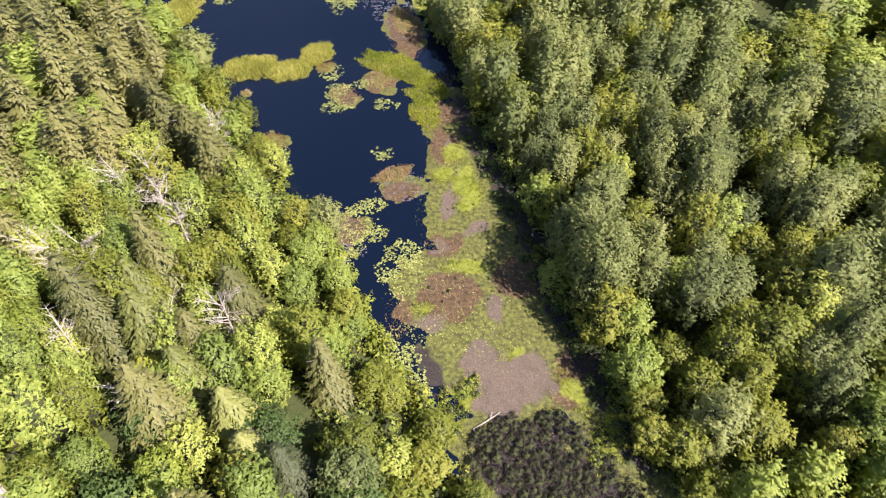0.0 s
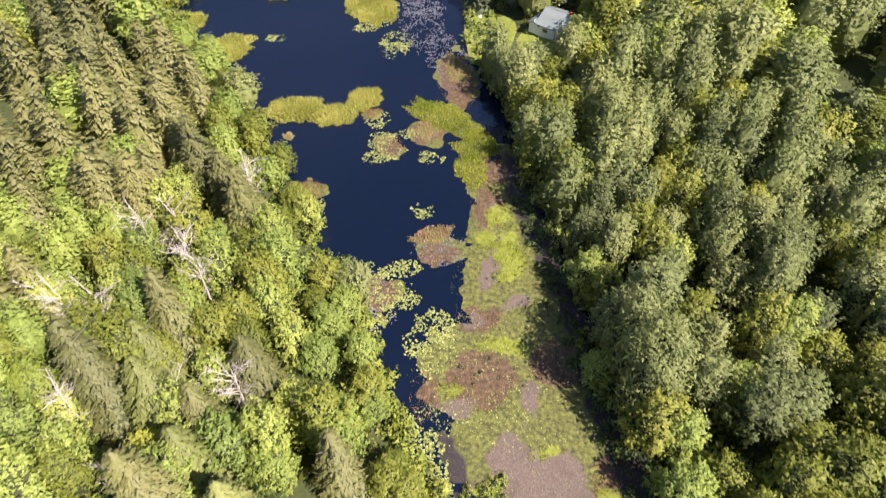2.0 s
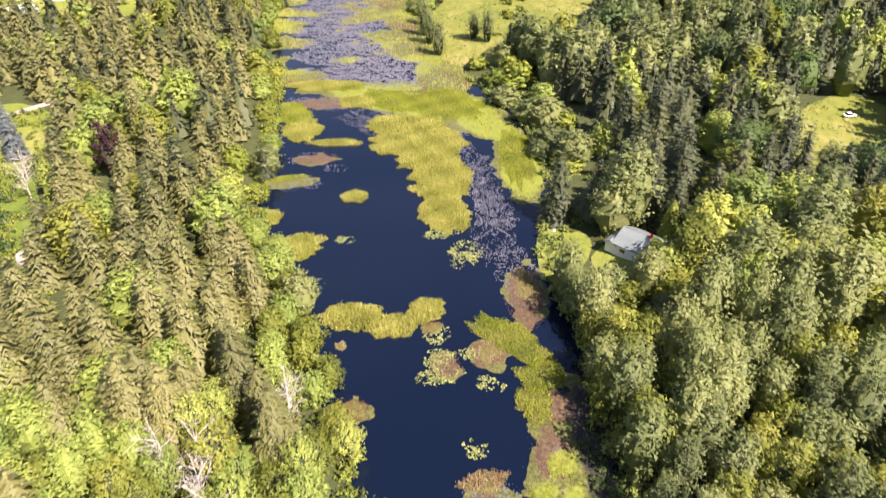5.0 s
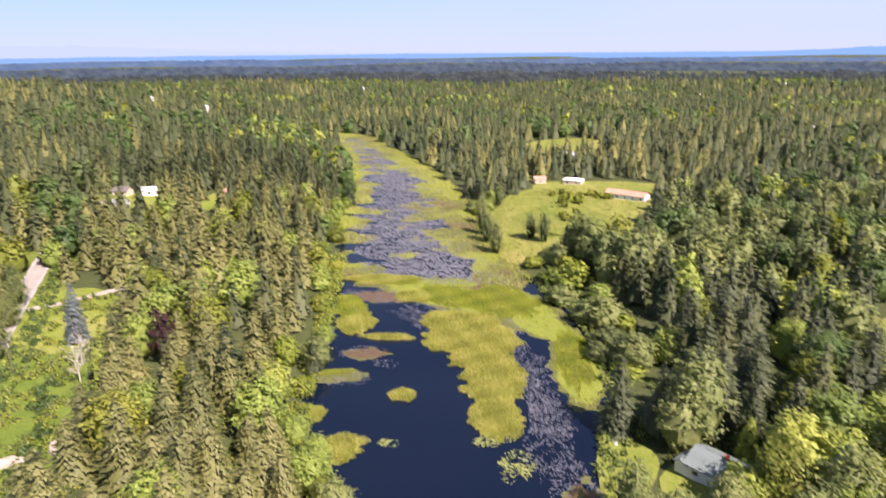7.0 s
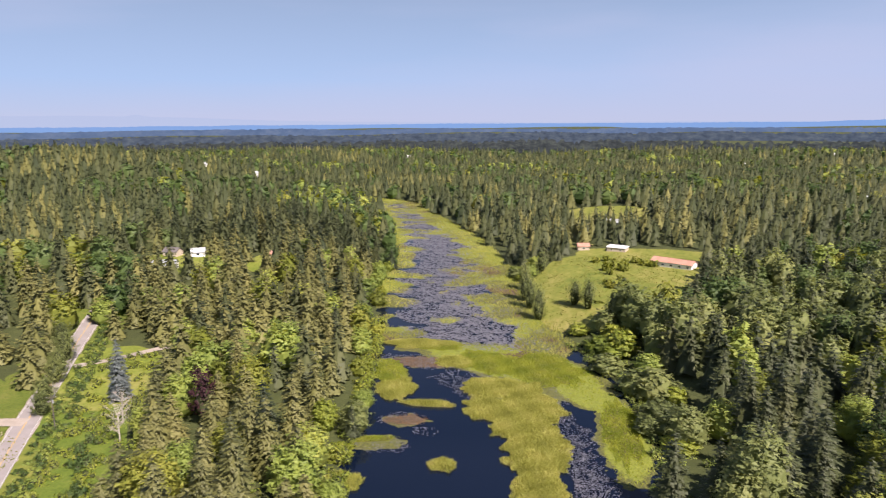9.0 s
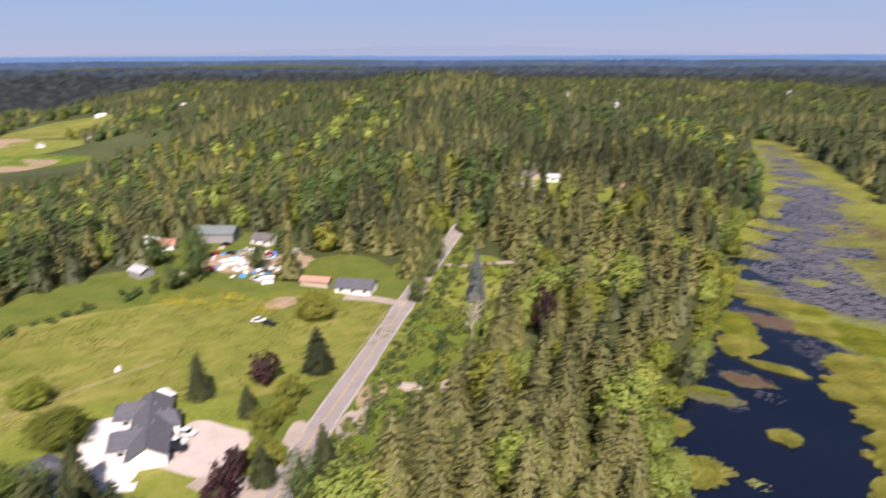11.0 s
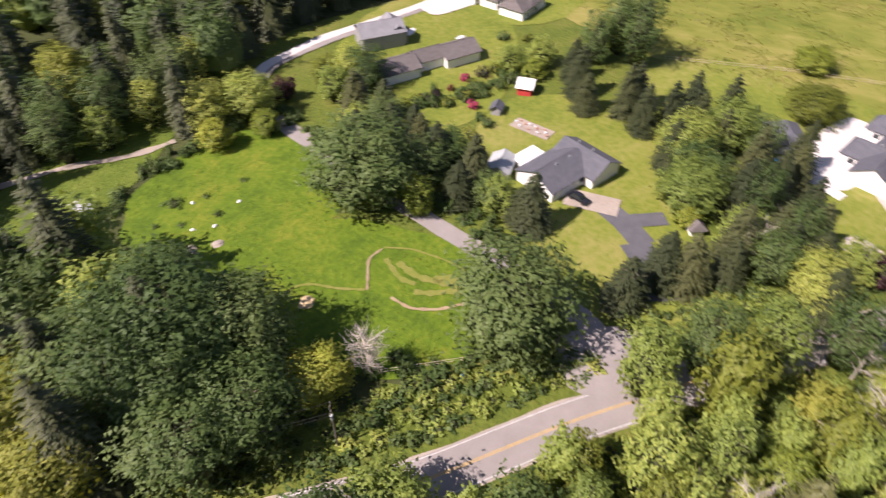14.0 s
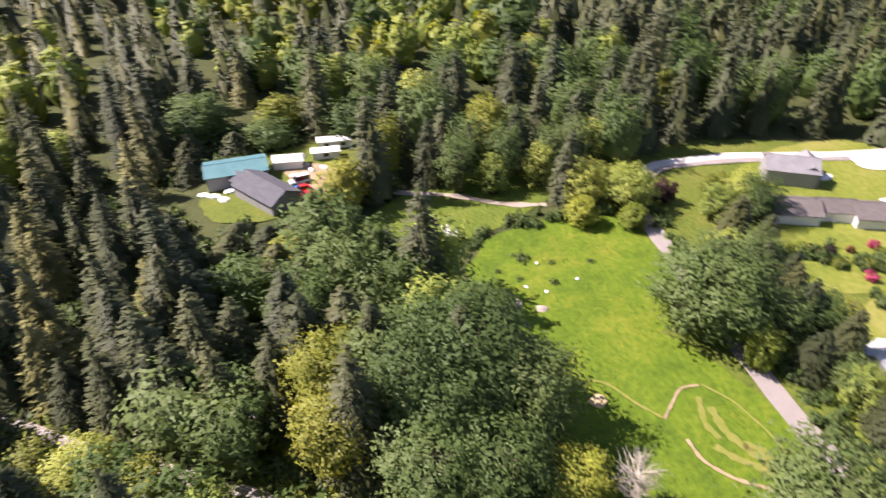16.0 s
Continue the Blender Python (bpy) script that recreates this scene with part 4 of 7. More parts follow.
def turned(tris, nrm):
    """Winds each face so that it looks the way of its normal."""
    out = tris.copy()
    flip = (facing(tris) * nrm).sum(1) < 0
    out[flip, 1], out[flip, 2] = tris[flip, 2], tris[flip, 1]
    return out


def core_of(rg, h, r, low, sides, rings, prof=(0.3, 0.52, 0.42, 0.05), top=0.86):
    """The inside of a crown: a closed, uneven core for twigs, stems and the shade among them."""
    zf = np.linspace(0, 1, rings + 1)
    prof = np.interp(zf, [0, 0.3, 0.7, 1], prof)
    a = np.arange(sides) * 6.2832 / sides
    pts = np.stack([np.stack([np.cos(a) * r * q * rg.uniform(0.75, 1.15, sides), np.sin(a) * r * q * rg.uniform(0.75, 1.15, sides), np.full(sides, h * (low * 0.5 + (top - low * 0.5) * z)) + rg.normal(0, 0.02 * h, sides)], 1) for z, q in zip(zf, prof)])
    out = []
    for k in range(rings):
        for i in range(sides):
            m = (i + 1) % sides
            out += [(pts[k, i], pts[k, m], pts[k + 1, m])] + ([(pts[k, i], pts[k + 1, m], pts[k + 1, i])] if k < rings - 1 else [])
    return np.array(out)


def broad_crown(seed, h, r, n, size, low=0.3, lobes=40, pointed=0.0, core=(6, 3), puff=0.0, fill=1.0, plume=1.0):
    """Narrow leafy plumes on steep limbs round a dark core; returns the faces and how many of them are core."""
    rg = np.random.default_rng(seed)
    k = np.arange(lobes)
    az = k * 2.39996 + rg.normal(0, 0.35, lobes)
    zf = (k + 0.5) / lobes
    end_z = h * (low + (1 - low) * (0.16 + 0.84 * zf ** 0.7)) * rg.uniform(0.92, 1.05, lobes)
    prof = np.sqrt(np.clip(1 - (np.abs(zf - 0.36) / 0.7) ** 2.6, 0.03, 1)) * (1 - pointed * zf ** 1.5)
    end_r = r * prof * rg.uniform(0.55, 1.12, lobes)
    start_z = np.maximum(h * low * 0.6, end_z - rg.uniform(0.12, 0.26, lobes) * h * plume * (1 - 0.5 * puff))
    end = np.stack([np.cos(az) * end_r, np.sin(az) * end_r, end_z], 1)
    root = np.stack([0 * az, 0 * az, start_z], 1) + end * np.array([0.45, 0.45, 0])
    wgt = (end_r / r + 0.3) ** 1.2
    j = rg.choice(lobes, n, p=wgt / wgt.sum())
    t = rg.uniform(0, 1, n) ** 0.7
    fat = (1.3 - 0.3 * plume) * ((0.17 - 0.08 * puff) * (1 - t) ** 0.8 + 0.035 + 0.085 * puff) * r * rg.uniform(0.7, 1.3, lobes)[j]
    off = rg.standard_normal((n, 3)) * fat[:, None]
    p = root[j] + (end[j] - root[j]) * t[:, None] + off
    away = normed((p - np.array([0, 0, h * 0.4])) * np.array([1 / r, 1 / r, 1.5 / h]))
    leaves = tri_leaves(rg, p, 0.5 * away + 0.5 * rg.standard_normal((n, 3)) + np.array([0, 0, 0.7]), size * 1.08, 1.4)
    flat = facing(leaves)
    flat *= np.sign((flat * (away + np.array([0, 0, 0.4]))).sum(1))[:, None]
    leaf_n = normed(0.45 * normed(off) + 0.5 * away + (0.32 if size < 0.33 else 0.1) * flat + np.array([0, 0, 0.25]))
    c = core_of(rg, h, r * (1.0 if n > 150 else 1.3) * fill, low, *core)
    core_n = normed((c.mean(1) - np.array([0, 0, h * 0.4])) * np.array([1 / r, 1 / r, 1.5 / h]))
    return np.concatenate([turned(leaves, leaf_n), turned(c, core_n)]), len(c), np.concatenate([leaf_n, core_n])


def fir_crown(seed, h, r, n, size, low=0.08, tiers=15, arms=8, bits=5, core=(6, 2), stout=0.0, fill=1.0):
    """Drooping boughs in uneven whorls, each a fan of narrow sprays, round a dark core."""
    rg = np.random.default_rng(seed)
    boughs = max(1, n // bits)
    u = (np.arange(boughs) + rg.uniform(0, 1, boughs)) / boughs
    u = low + (1 - low) * (1 - (1 - u * 0.995) ** 0.72)
    u = low + (np.floor((u - low) / (1 - low) * tiers) + 0.5 + rg.normal(0, 0.16, boughs)) / tiers * (1 - low)
    u = np.clip(u, low, 0.985)
    ang = rg.uniform(0, 6.283, boughs)
    ln = r * np.clip(1 - (u - low) / (1 - low), 0.02, 1) ** 0.6 * rg.uniform(0.7, 1.15, boughs)
    drop = rg.uniform(0.1, 0.36, boughs)
    i = np.repeat(np.arange(boughs), bits)
    s = np.tile((np.arange(bits) + 0.6) / bits, boughs) * rg.uniform(0.85, 1.1, boughs * bits)
    side_sign = np.where(np.arange(boughs * bits) % 2 == 0, 1.0, -1.0) * rg.uniform(0.4, 1.1, boughs * bits)
    m = len(i)
    out = np.stack([np.cos(ang), np.sin(ang), 0 * ang], 1)[i]
    side = np.stack([-np.sin(ang), np.cos(ang), 0 * ang], 1)[i]
    L = ln[i]
    p = out * (s * L * 0.86)[:, None]
    p[:, 2] = u[i] * h - drop[i] * L * s ** 1.5 + rg.normal(0, 0.05, m)
    reach = (L * 0.36 + 0.3) * (1.15 - 0.5 * s) * math.sqrt(5 / max(bits, 5))
    tip = p + out * (reach * 0.75)[:, None] + side * (side_sign * reach * 0.62)[:, None] + np.array([0, 0, -1.0]) * (reach * rg.uniform(0.02, 0.3, m))[:, None]
    w = (size * (0.5 + 0.6 * L / r) * rg.uniform(0.7, 1.2, m))[:, None]
    cross = out * 0.55 - side * np.sign(side_sign)[:, None] + np.array([0, 0, 1.0]) * rg.normal(0, 0.3, (m, 1))
    v = np.empty((m, 3, 3))
    v[:, 0], v[:, 1], v[:, 2] = tip, p + cross * w, p - cross * w
    flat = facing(v)
    flat *= np.where(flat[:, 2] < 0, -1.0, 1.0)[:, None]
    leaf_n = normed(0.55 * out + (0.4 if size < 0.2 else 0.18) * flat + side * (side_sign * 0.25)[:, None] + np.array([0, 0, 0.45]))
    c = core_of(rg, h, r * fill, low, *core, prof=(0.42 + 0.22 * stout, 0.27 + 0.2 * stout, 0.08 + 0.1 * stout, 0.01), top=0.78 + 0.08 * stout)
    core_n = normed(c.mean(1) * np.array([1 / r, 1 / r, 0]) + np.array([0, 0, 0.45]))
    return np.concatenate([turned(v, leaf_n), turned(c, core_n)]), len(c), np.concatenate([leaf_n, core_n])


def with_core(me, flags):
    """Gives the inner faces of a crown the dark twig material that paints their shade."""
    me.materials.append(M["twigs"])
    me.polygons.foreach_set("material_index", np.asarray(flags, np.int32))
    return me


def planted(name, protos, spots, leaf, label, seed, category="trees", leafy_core=False):
    """Many trees of a kind in one mesh. spots: x, y, height, radius."""
    rg = np.random.default_rng(seed)
    spots = np.asarray(spots, float).reshape(-1, 4)
    if not len(spots):
        return None
    which = rg.integers(0, len(protos), len(spots))
    vs, ts, fs, ns = [], [], [], []
    for k, (pr, inner, nrm) in enumerate(protos):
        s = spots[which == k]
        if not len(s):
            continue
        a = rg.uniform(0, 6.283, len(s))
        c, d = np.cos(a), np.sin(a)
        z = height(s[:, 0], s[:, 1])
        z = np.where((z > -1.05) & (z < 0.2), 0.2, z) - 0.3
        q = pr.reshape(-1, 3)
        x = (q[None, :, 0] * c[:, None] - q[None, :, 1] * d[:, None]) * s[:, 3:4] + s[:, 0:1]
        y = (q[None, :, 0] * d[:, None] + q[None, :, 1] * c[:, None]) * s[:, 3:4] + s[:, 1:2]
        zz = q[None, :, 2] * s[:, 2:3] + z[:, None]
        vs.append(np.stack([x, y, zz], -1).reshape(-1, 3))
        ts.append(np.repeat(np.clip(rg.normal(0.5, 0.2, len(s)), 0, 1), len(q)))
        fs.append(np.tile(np.arange(len(pr)) >= len(pr) - inner, len(s)))
        w = np.repeat(nrm, 3, 0)
        ns.append(np.stack([w[None, :, 0] * c[:, None] - w[None, :, 1] * d[:, None], w[None, :, 0] * d[:, None] + w[None, :, 1] * c[:, None], w[None, :, 2] + 0 * c[:, None]], -1).reshape(-1, 3))
    v = np.concatenate(vs)
    me = mesh_of(name, v, np.arange(len(v)).reshape(-1, 3), LM[leaf], np.concatenate(ts), normals=np.concatenate(ns))
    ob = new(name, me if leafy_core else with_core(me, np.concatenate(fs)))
    return tagged(ob, label, category, kind="stuff")


def unit(made, h, r):
    w = made[0].copy()
    w[..., :2] /= r
    w[..., 2] /= h
    return w, made[1], made[2]


def trunk_bm(seed, h, rad, limbs=5, spread=2.0):
    rg = np.random.default_rng(seed)
    bm = bmesh.new()
    p, r = Vector((0, 0, -0.5)), rad
    for k in range(4):
        q = Vector((rg.normal(0, 0.12), rg.normal(0, 0.12), h * 0.8 * (k + 1) / 4))
        rod(bm, p, q, r, r * 0.72)
        p, r = q, r * 0.72
    for k in range(limbs):
        z, t = h * rg.uniform(0.35, 0.75), rg.uniform(0, 6.28)
        rod(bm, (0, 0, z), (spread * math.cos(t), spread * math.sin(t), z + spread * rg.uniform(0.5, 1.1)), rad * 0.4, rad * 0.12, 5)
    return bm


# open places where no tree of the woods stands
CLEAR = [f[1] for f in FIELDS] + [v[1] for v in VALLEY] + [(-142, 22, 26, 22, 60), (-24, -153, 20, 14, 20), (-209, 113, 16, 14, 0), (19, 139.5, 9.5, 8, -31), (9, 131, 7, 9, 0), (-40, 455, 50, 24, 0), (15, 131, 7, 6, 0), (-64, -82, 13, 34, 0), (-53, -44, 11, 10, 0), (-296, 90, 20, 16, 0), (-52, -106, 9, 9, 0), (-62, -128, 20, 5, 22)]


def is_open(x, y, grow=0.0):
    dl, dr = outside(x, y)
    o = (dl < -1.5) & (dr < np.where(y < 128, -2.2, 0.5))
    o |= in_oval(x, y, SETTLED, -2, 3.0) & ((x + 60) * 133 + (y + 12) * 127 < 0)
    for c in CLEAR:
        o |= in_oval(x, y, c, grow, 2.6)
    o |= (seg_dist(x, y, ROAD) < 14) & (y > -50) & (y < -8) & ((x + 60) * 133 + (y + 12) * 127 < 0)
    return o | (seg_dist(x, y, ROAD) < np.where(y > 142, 2.8, np.where((y > 128) | ((y < 40) & ((x + 60) * 133 + (y + 12) * 127 > 0)) | (y < -45), 4.6, 6.0))) | (seg_dist(x, y, DRIVE) < 4.5) | ((seg_dist(x, y, ROAD) < 24) & (y > 60) & (y < 185) & ((x + 60) * 133 + (y + 12) * 127 > 0))


def scatter(x0, x1, y0, y1, step, seed):
    rg = np.random.default_rng(seed)
    gx_, gy_ = np.meshgrid(np.arange(x0, x1, step), np.arange(y0, y1, step))
    gx_ = gx_ + (np.arange(gx_.shape[0]) % 2)[:, None] * step / 2
    x, y = gx_.ravel() + rg.uniform(-0.42, 0.42, gx_.size) * step, gy_.ravel() + rg.uniform(-0.42, 0.42, gx_.size) * step
    k = ~is_open(x, y, 1.0)
    return x[k], y[k]


def patchy(x, y, s, ph):
    return np.sin(x / s + ph) * np.sin(y / s * 1.1 + 2 * ph) + 0.5 * np.sin(x / s * 2.3 - ph) * np.sin(y / s * 2.1)


def species(x, y, seed):
    """0 alder, 1 lime, 2 cottonwood, 3 olive, 4 maple, 5 fir, 6 dark fir."""
    rg = np.random.default_rng(seed)
    dl, dr = outside(x, y)
    left = dl > 0
    u = rg.uniform(0, 1, len(x)) + 0.25 * patchy(x, y, 38, 1.0)
    out = np.full(len(x), 5)
    # belt west of the pond
    belt = left & (y > 20) & (x > -330)
    out[belt] = np.where(u[belt] < np.where(y[belt] < 110, 0.72, 0.56), 5, np.where(u[belt] < 0.68, 6, np.where(u[belt] < 0.76, 3, np.where(u[belt] < 0.92, 0, 5))))
    young = left & (y > -30) & (y < 54) & (dl < 75)
    out[young] = np.where(u[young] < 0.5, 0, np.where(u[young] < 0.64, 1, np.where(u[young] < 0.9, 3, 5)))
    fringe = left & (dl < 11)
    out[fringe] = np.where((y[fringe] > 105) & (u[fringe] < 0.2), 1, np.where(u[fringe] < 0.75, 0, 3))
    # east of the pond
    east = ~left & (y < 150)
    out[east] = np.where(u[east] < 0.46, 2, np.where(u[east] < 0.8, 3, 0))
    ne = ~left & (y >= 150)
    out[ne] = np.where(u[ne] < 0.24, 2, np.where(u[ne] < 0.34, 4, np.where(u[ne] < 0.9, 6, np.where(u[ne] < 0.98, 3, 0))))
    low_r = ~left & (dr < 24) & (y > 172)
    out[low_r] = np.where(u[low_r] < 0.5, 1, np.where(u[low_r] < 0.75, 0, 2))
    south = left & (y <= -5)
    out[south] = np.where(u[south] < 0.42, 4, np.where(u[south] < 0.62, 2, np.where(u[south] < 0.74, 0, np.where(u[south] < 0.84, 3, np.where(u[south] < 0.93, 5, 6)))))
    brown = (y < -84) & (x > -8) & (x < 60)
    bank = left & (y > -75) & (y < 40) & (x < -20) & ((x + 60) * 133 + (y + 12) * 127 > 0)
    out[bank] = np.where(u[bank] < 0.3, 4, np.where(u[bank] < 0.68, 0, np.where(u[bank] < 0.74, 1, np.where(u[bank] < 0.97, 3, 5))))
    roadside = bank & (x < -52)
    out[roadside] = np.where(u[roadside] < 0.55, 4, np.where(u[roadside] < 0.76, 0, np.where(u[roadside] < 0.84, 3, 5)))
    hillside = bank & (y > 2)
    out[hillside] = np.where(u[hillside] < 0.56, 0, np.where(u[hillside] < 0.64, 1, np.where(u[hillside] < 0.88, 3, 5)))
    far = np.hypot(x, y) > 420
    pf = u + 0.4 * patchy(x, y, 95, 2.2)
    out[far] = np.where(pf[far] < 0.02, 5, np.where(pf[far] < 0.86, 6, np.where(pf[far] < 1.08, 4, np.where(pf[far] < 1.2, 3, 0))))
    west = (x < -240) & (y < 260)
    dusk = (west & (y < -20)) | ((x < -130) & (y < -100)) | ((y < -130) & (x < 20))
    out[west] = np.where(u[west] < 0.22, 4, np.where(u[west] < 0.34, 3, np.where(u[west] < 0.42, 0, np.where(u[west] < 0.7, 5, 6))))
    out[dusk] = np.where(u[dusk] < 0.24, 4, np.where(u[dusk] < 0.3, 0, np.where(u[dusk] < 0.36, 3, np.where(u[dusk] < 0.4, 5, 6))))
    alder_wood = (y < -118) & (x < -30) & (x > -145)
    out[alder_wood] = np.where(u[alder_wood] < 0.16, 0, np.where(u[alder_wood] < 0.3, 3, np.where(u[alder_wood] < 0.66, 4, 6)))
    # extra dark firs paint the shadowed side of the wood
    gloom = (x < -150) & (y < -90)
    out[gloom] = np.where(u[gloom] < 0.2, 4, 6)
    out[brown] = np.where(u[brown] < 0.05, 5, np.where(u[brown] < 0.7, 6, out[brown]))
    deep = (y < -48) & (y > -130) & (x > -48) & (x < 60) & ~brown
    out[deep] = np.where(u[deep] < 0.52, 4, np.where(u[deep] < 0.82, 6, np.where(u[deep] < 0.9, 3, 0)))
    return out


KINDS = ["alder", "lime", "cottonwood", "olive", "maple", "fir", "dark_fir"]
TALL = np.array([15.0, 11.0, 19.0, 15.0, 16.0, 21.0, 23.0])
WIDE = np.array([4.2, 3.6, 4.5, 4.4, 5.0, 4.6, 4.7])
WORD = dict(alder="fresh green alder", lime="yellow-green willow", cottonwood="grey-green cottonwood", olive="olive-green broad-leaved tree", maple="dense dark green maple", fir="brownish green fir", dark_fir="tall dark conifer")


def make_proto(kind, seed, n, size):
    """A crown of unit height and radius."""
    i = KINDS.index(kind)
    near, fine = size < 0.33, n > 150
    if kind in ("fir", "dark_fir"):
        made = fir_crown(seed, TALL[i], WIDE[i], n, size * 0.8, low=0.05, tiers=16 if fine else 8, bits=9 if near else 5 if fine else 2, core=(7, 3) if fine else (5, 2), stout=(0.7 if kind == "dark_fir" else 0.5), fill=1.2 if near else 1.3)
    else:
        pointed = {"cottonwood": 0.3, "maple": 0.1}.get(kind, 0.25) + (0.2 if near and kind != "maple" else 0)
        puff = {"maple": 0.7, "olive": 0.5, "alder": 0.45, "lime": 0.45}.get(kind, 0.25)
        made = broad_crown(seed, TALL[i], WIDE[i], n, size, low=0.08, pointed=pointed, lobes=90 if n > 900 else 54 if fine else 16, core=(7, 4) if fine else (5, 3), puff=puff * (0.6 if near else 1), fill=1.0 if near else 1.65, plume=1.7 if near and kind != "maple" else 1.0)
    return unit(made, TALL[i], WIDE[i])


def near_eye(x, y):
    return np.minimum(np.minimum(np.hypot(x + 2, y + 25), np.hypot(x - 5, y - 40)), np.hypot(x + 45, y + 30))


xa, ya = scatter(-170, 165, -150, 160, 6.6, 10)
xb, yb = scatter(-330, 165, -215, 430, 9.8, 11)
ka, kb = near_eye(xa, ya) < 92, near_eye(xb, yb) >= 92
x1, y1 = np.r_[xa[ka], xb[kb]], np.r_[ya[ka], yb[kb]]
sp1 = species(x1, y1, 12)
rg1 = np.random.default_rng(13)
sc = rg1.uniform(0.7, 1.2, len(x1))
dl1, dr1 = outside(x1, y1)
edge1 = np.where(dr1 > -3, np.clip(dr1 / 7 + 0.5, 0.8, 1), np.clip(dl1 / 12, 0.6, 1))
lift1 = np.where(((y1 > -12) & (y1 < 40) & (x1 < -45) & (x1 > -105)) | ((y1 < -35) & (x1 > -48)), 1.12, 1.0)
lift1 = np.where(in_oval(x1, y1, (15, 121, 12, 16, 0)), 0.6, lift1)
lift1 = np.where(in_oval(x1, y1, (-14, -130, 20, 14, 0)), 0.6, lift1)
lift1 = np.where((dr1 > -3) & (dr1 < 24) & (y1 > 172), np.clip(0.35 + dr1 / 50, 0.35, 0.8), lift1)
lift1 = np.where((x1 < -140) & (y1 < -90), 1.25, lift1)
h1, r1 = TALL[sp1] * sc * edge1 * lift1, WIDE[sp1] * (0.55 + 0.45 * sc) * rg1.uniform(0.85, 1.15, len(x1)) * np.sqrt(edge1)
# trees before the sheds' yard capped to keep the sheds in the camera's view
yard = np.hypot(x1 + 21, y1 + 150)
shed_view = (y1 < -66) & (x1 < -1 + 0.03 * (y1 + 60)) & (x1 > -12 + 0.23 * (y1 + 60)) & (yard < 84)
# roadside trees beside the straight before the forecourt capped to fit the camera's view
rd1 = seg_dist(x1, y1, ROAD)
stretch = ((x1 + 60) * 133 + (y1 + 12) * 127 > 0) & (y1 > 8) & (y1 < 75) & (x1 < -70)
h1 = np.where(stretch, np.minimum(h1, np.maximum(2.0, 1.7 * (rd1 - 4.0 - 0.55 * r1))), h1)
r1 = np.where(stretch & (h1 < 6), np.minimum(r1, 0.5 * h1 + 0.6), r1)
h1 = np.where(shed_view, np.minimum(h1, 2.5 + 0.36 * np.maximum(yard - 14, 0)), h1)
seen = ~((y1 < -60) & (x1 > 45)) & ~((y1 < -30) & (x1 > 60)) & ~((y1 < 20) & (x1 > 110))
big = (y1 < -20) & (sp1 != 5) & (sp1 != 6)
con1 = (sp1 >= 5)
near1 = near_eye(x1, y1) < 85
grand1 = (dr1 > 0) & (y1 > 105) & ~con1 & (lift1 > 0.9)
h1 = np.where(grand1, h1 * 1.15, h1)
r1 = r1 * np.where(big, 1.5, np.where(con1, np.where(near1, np.where(y1 < -40, 1.5, 1.2), 1.34), np.where(near1, 1.04, np.where(grand1, 1.55, 1.5))))
thin = np.random.default_rng(14).uniform(0, 1, len(x1))
seen &= np.where(big, thin < 0.64, np.where(con1, thin < np.where(near1, 0.74, 0.78), near1 | (thin < np.where(grand1, 0.74, 0.76))))
cd = near_eye(x1, y1)
close = (cd < 78) & seen
mid = (cd >= 78) & (np.hypot(x1, y1) < 215) & seen
rest = ~close & ~mid & seen
things_near = close & (((x1 > -62) & (x1 < 8) & (y1 > -8) & (y1 < 70)) | ((x1 > 18) & (x1 < 66) & (y1 > 0) & (y1 < 70)) | ((x1 > -95) & (x1 < -15) & (y1 < -20) & (y1 > -80)))
order = np.where(things_near)[0]
if len(order) > 290:
    order = order[np.argsort(cd[order])[:290]]
single = np.zeros(len(x1), bool)
single[order] = True

proto_trees = {}
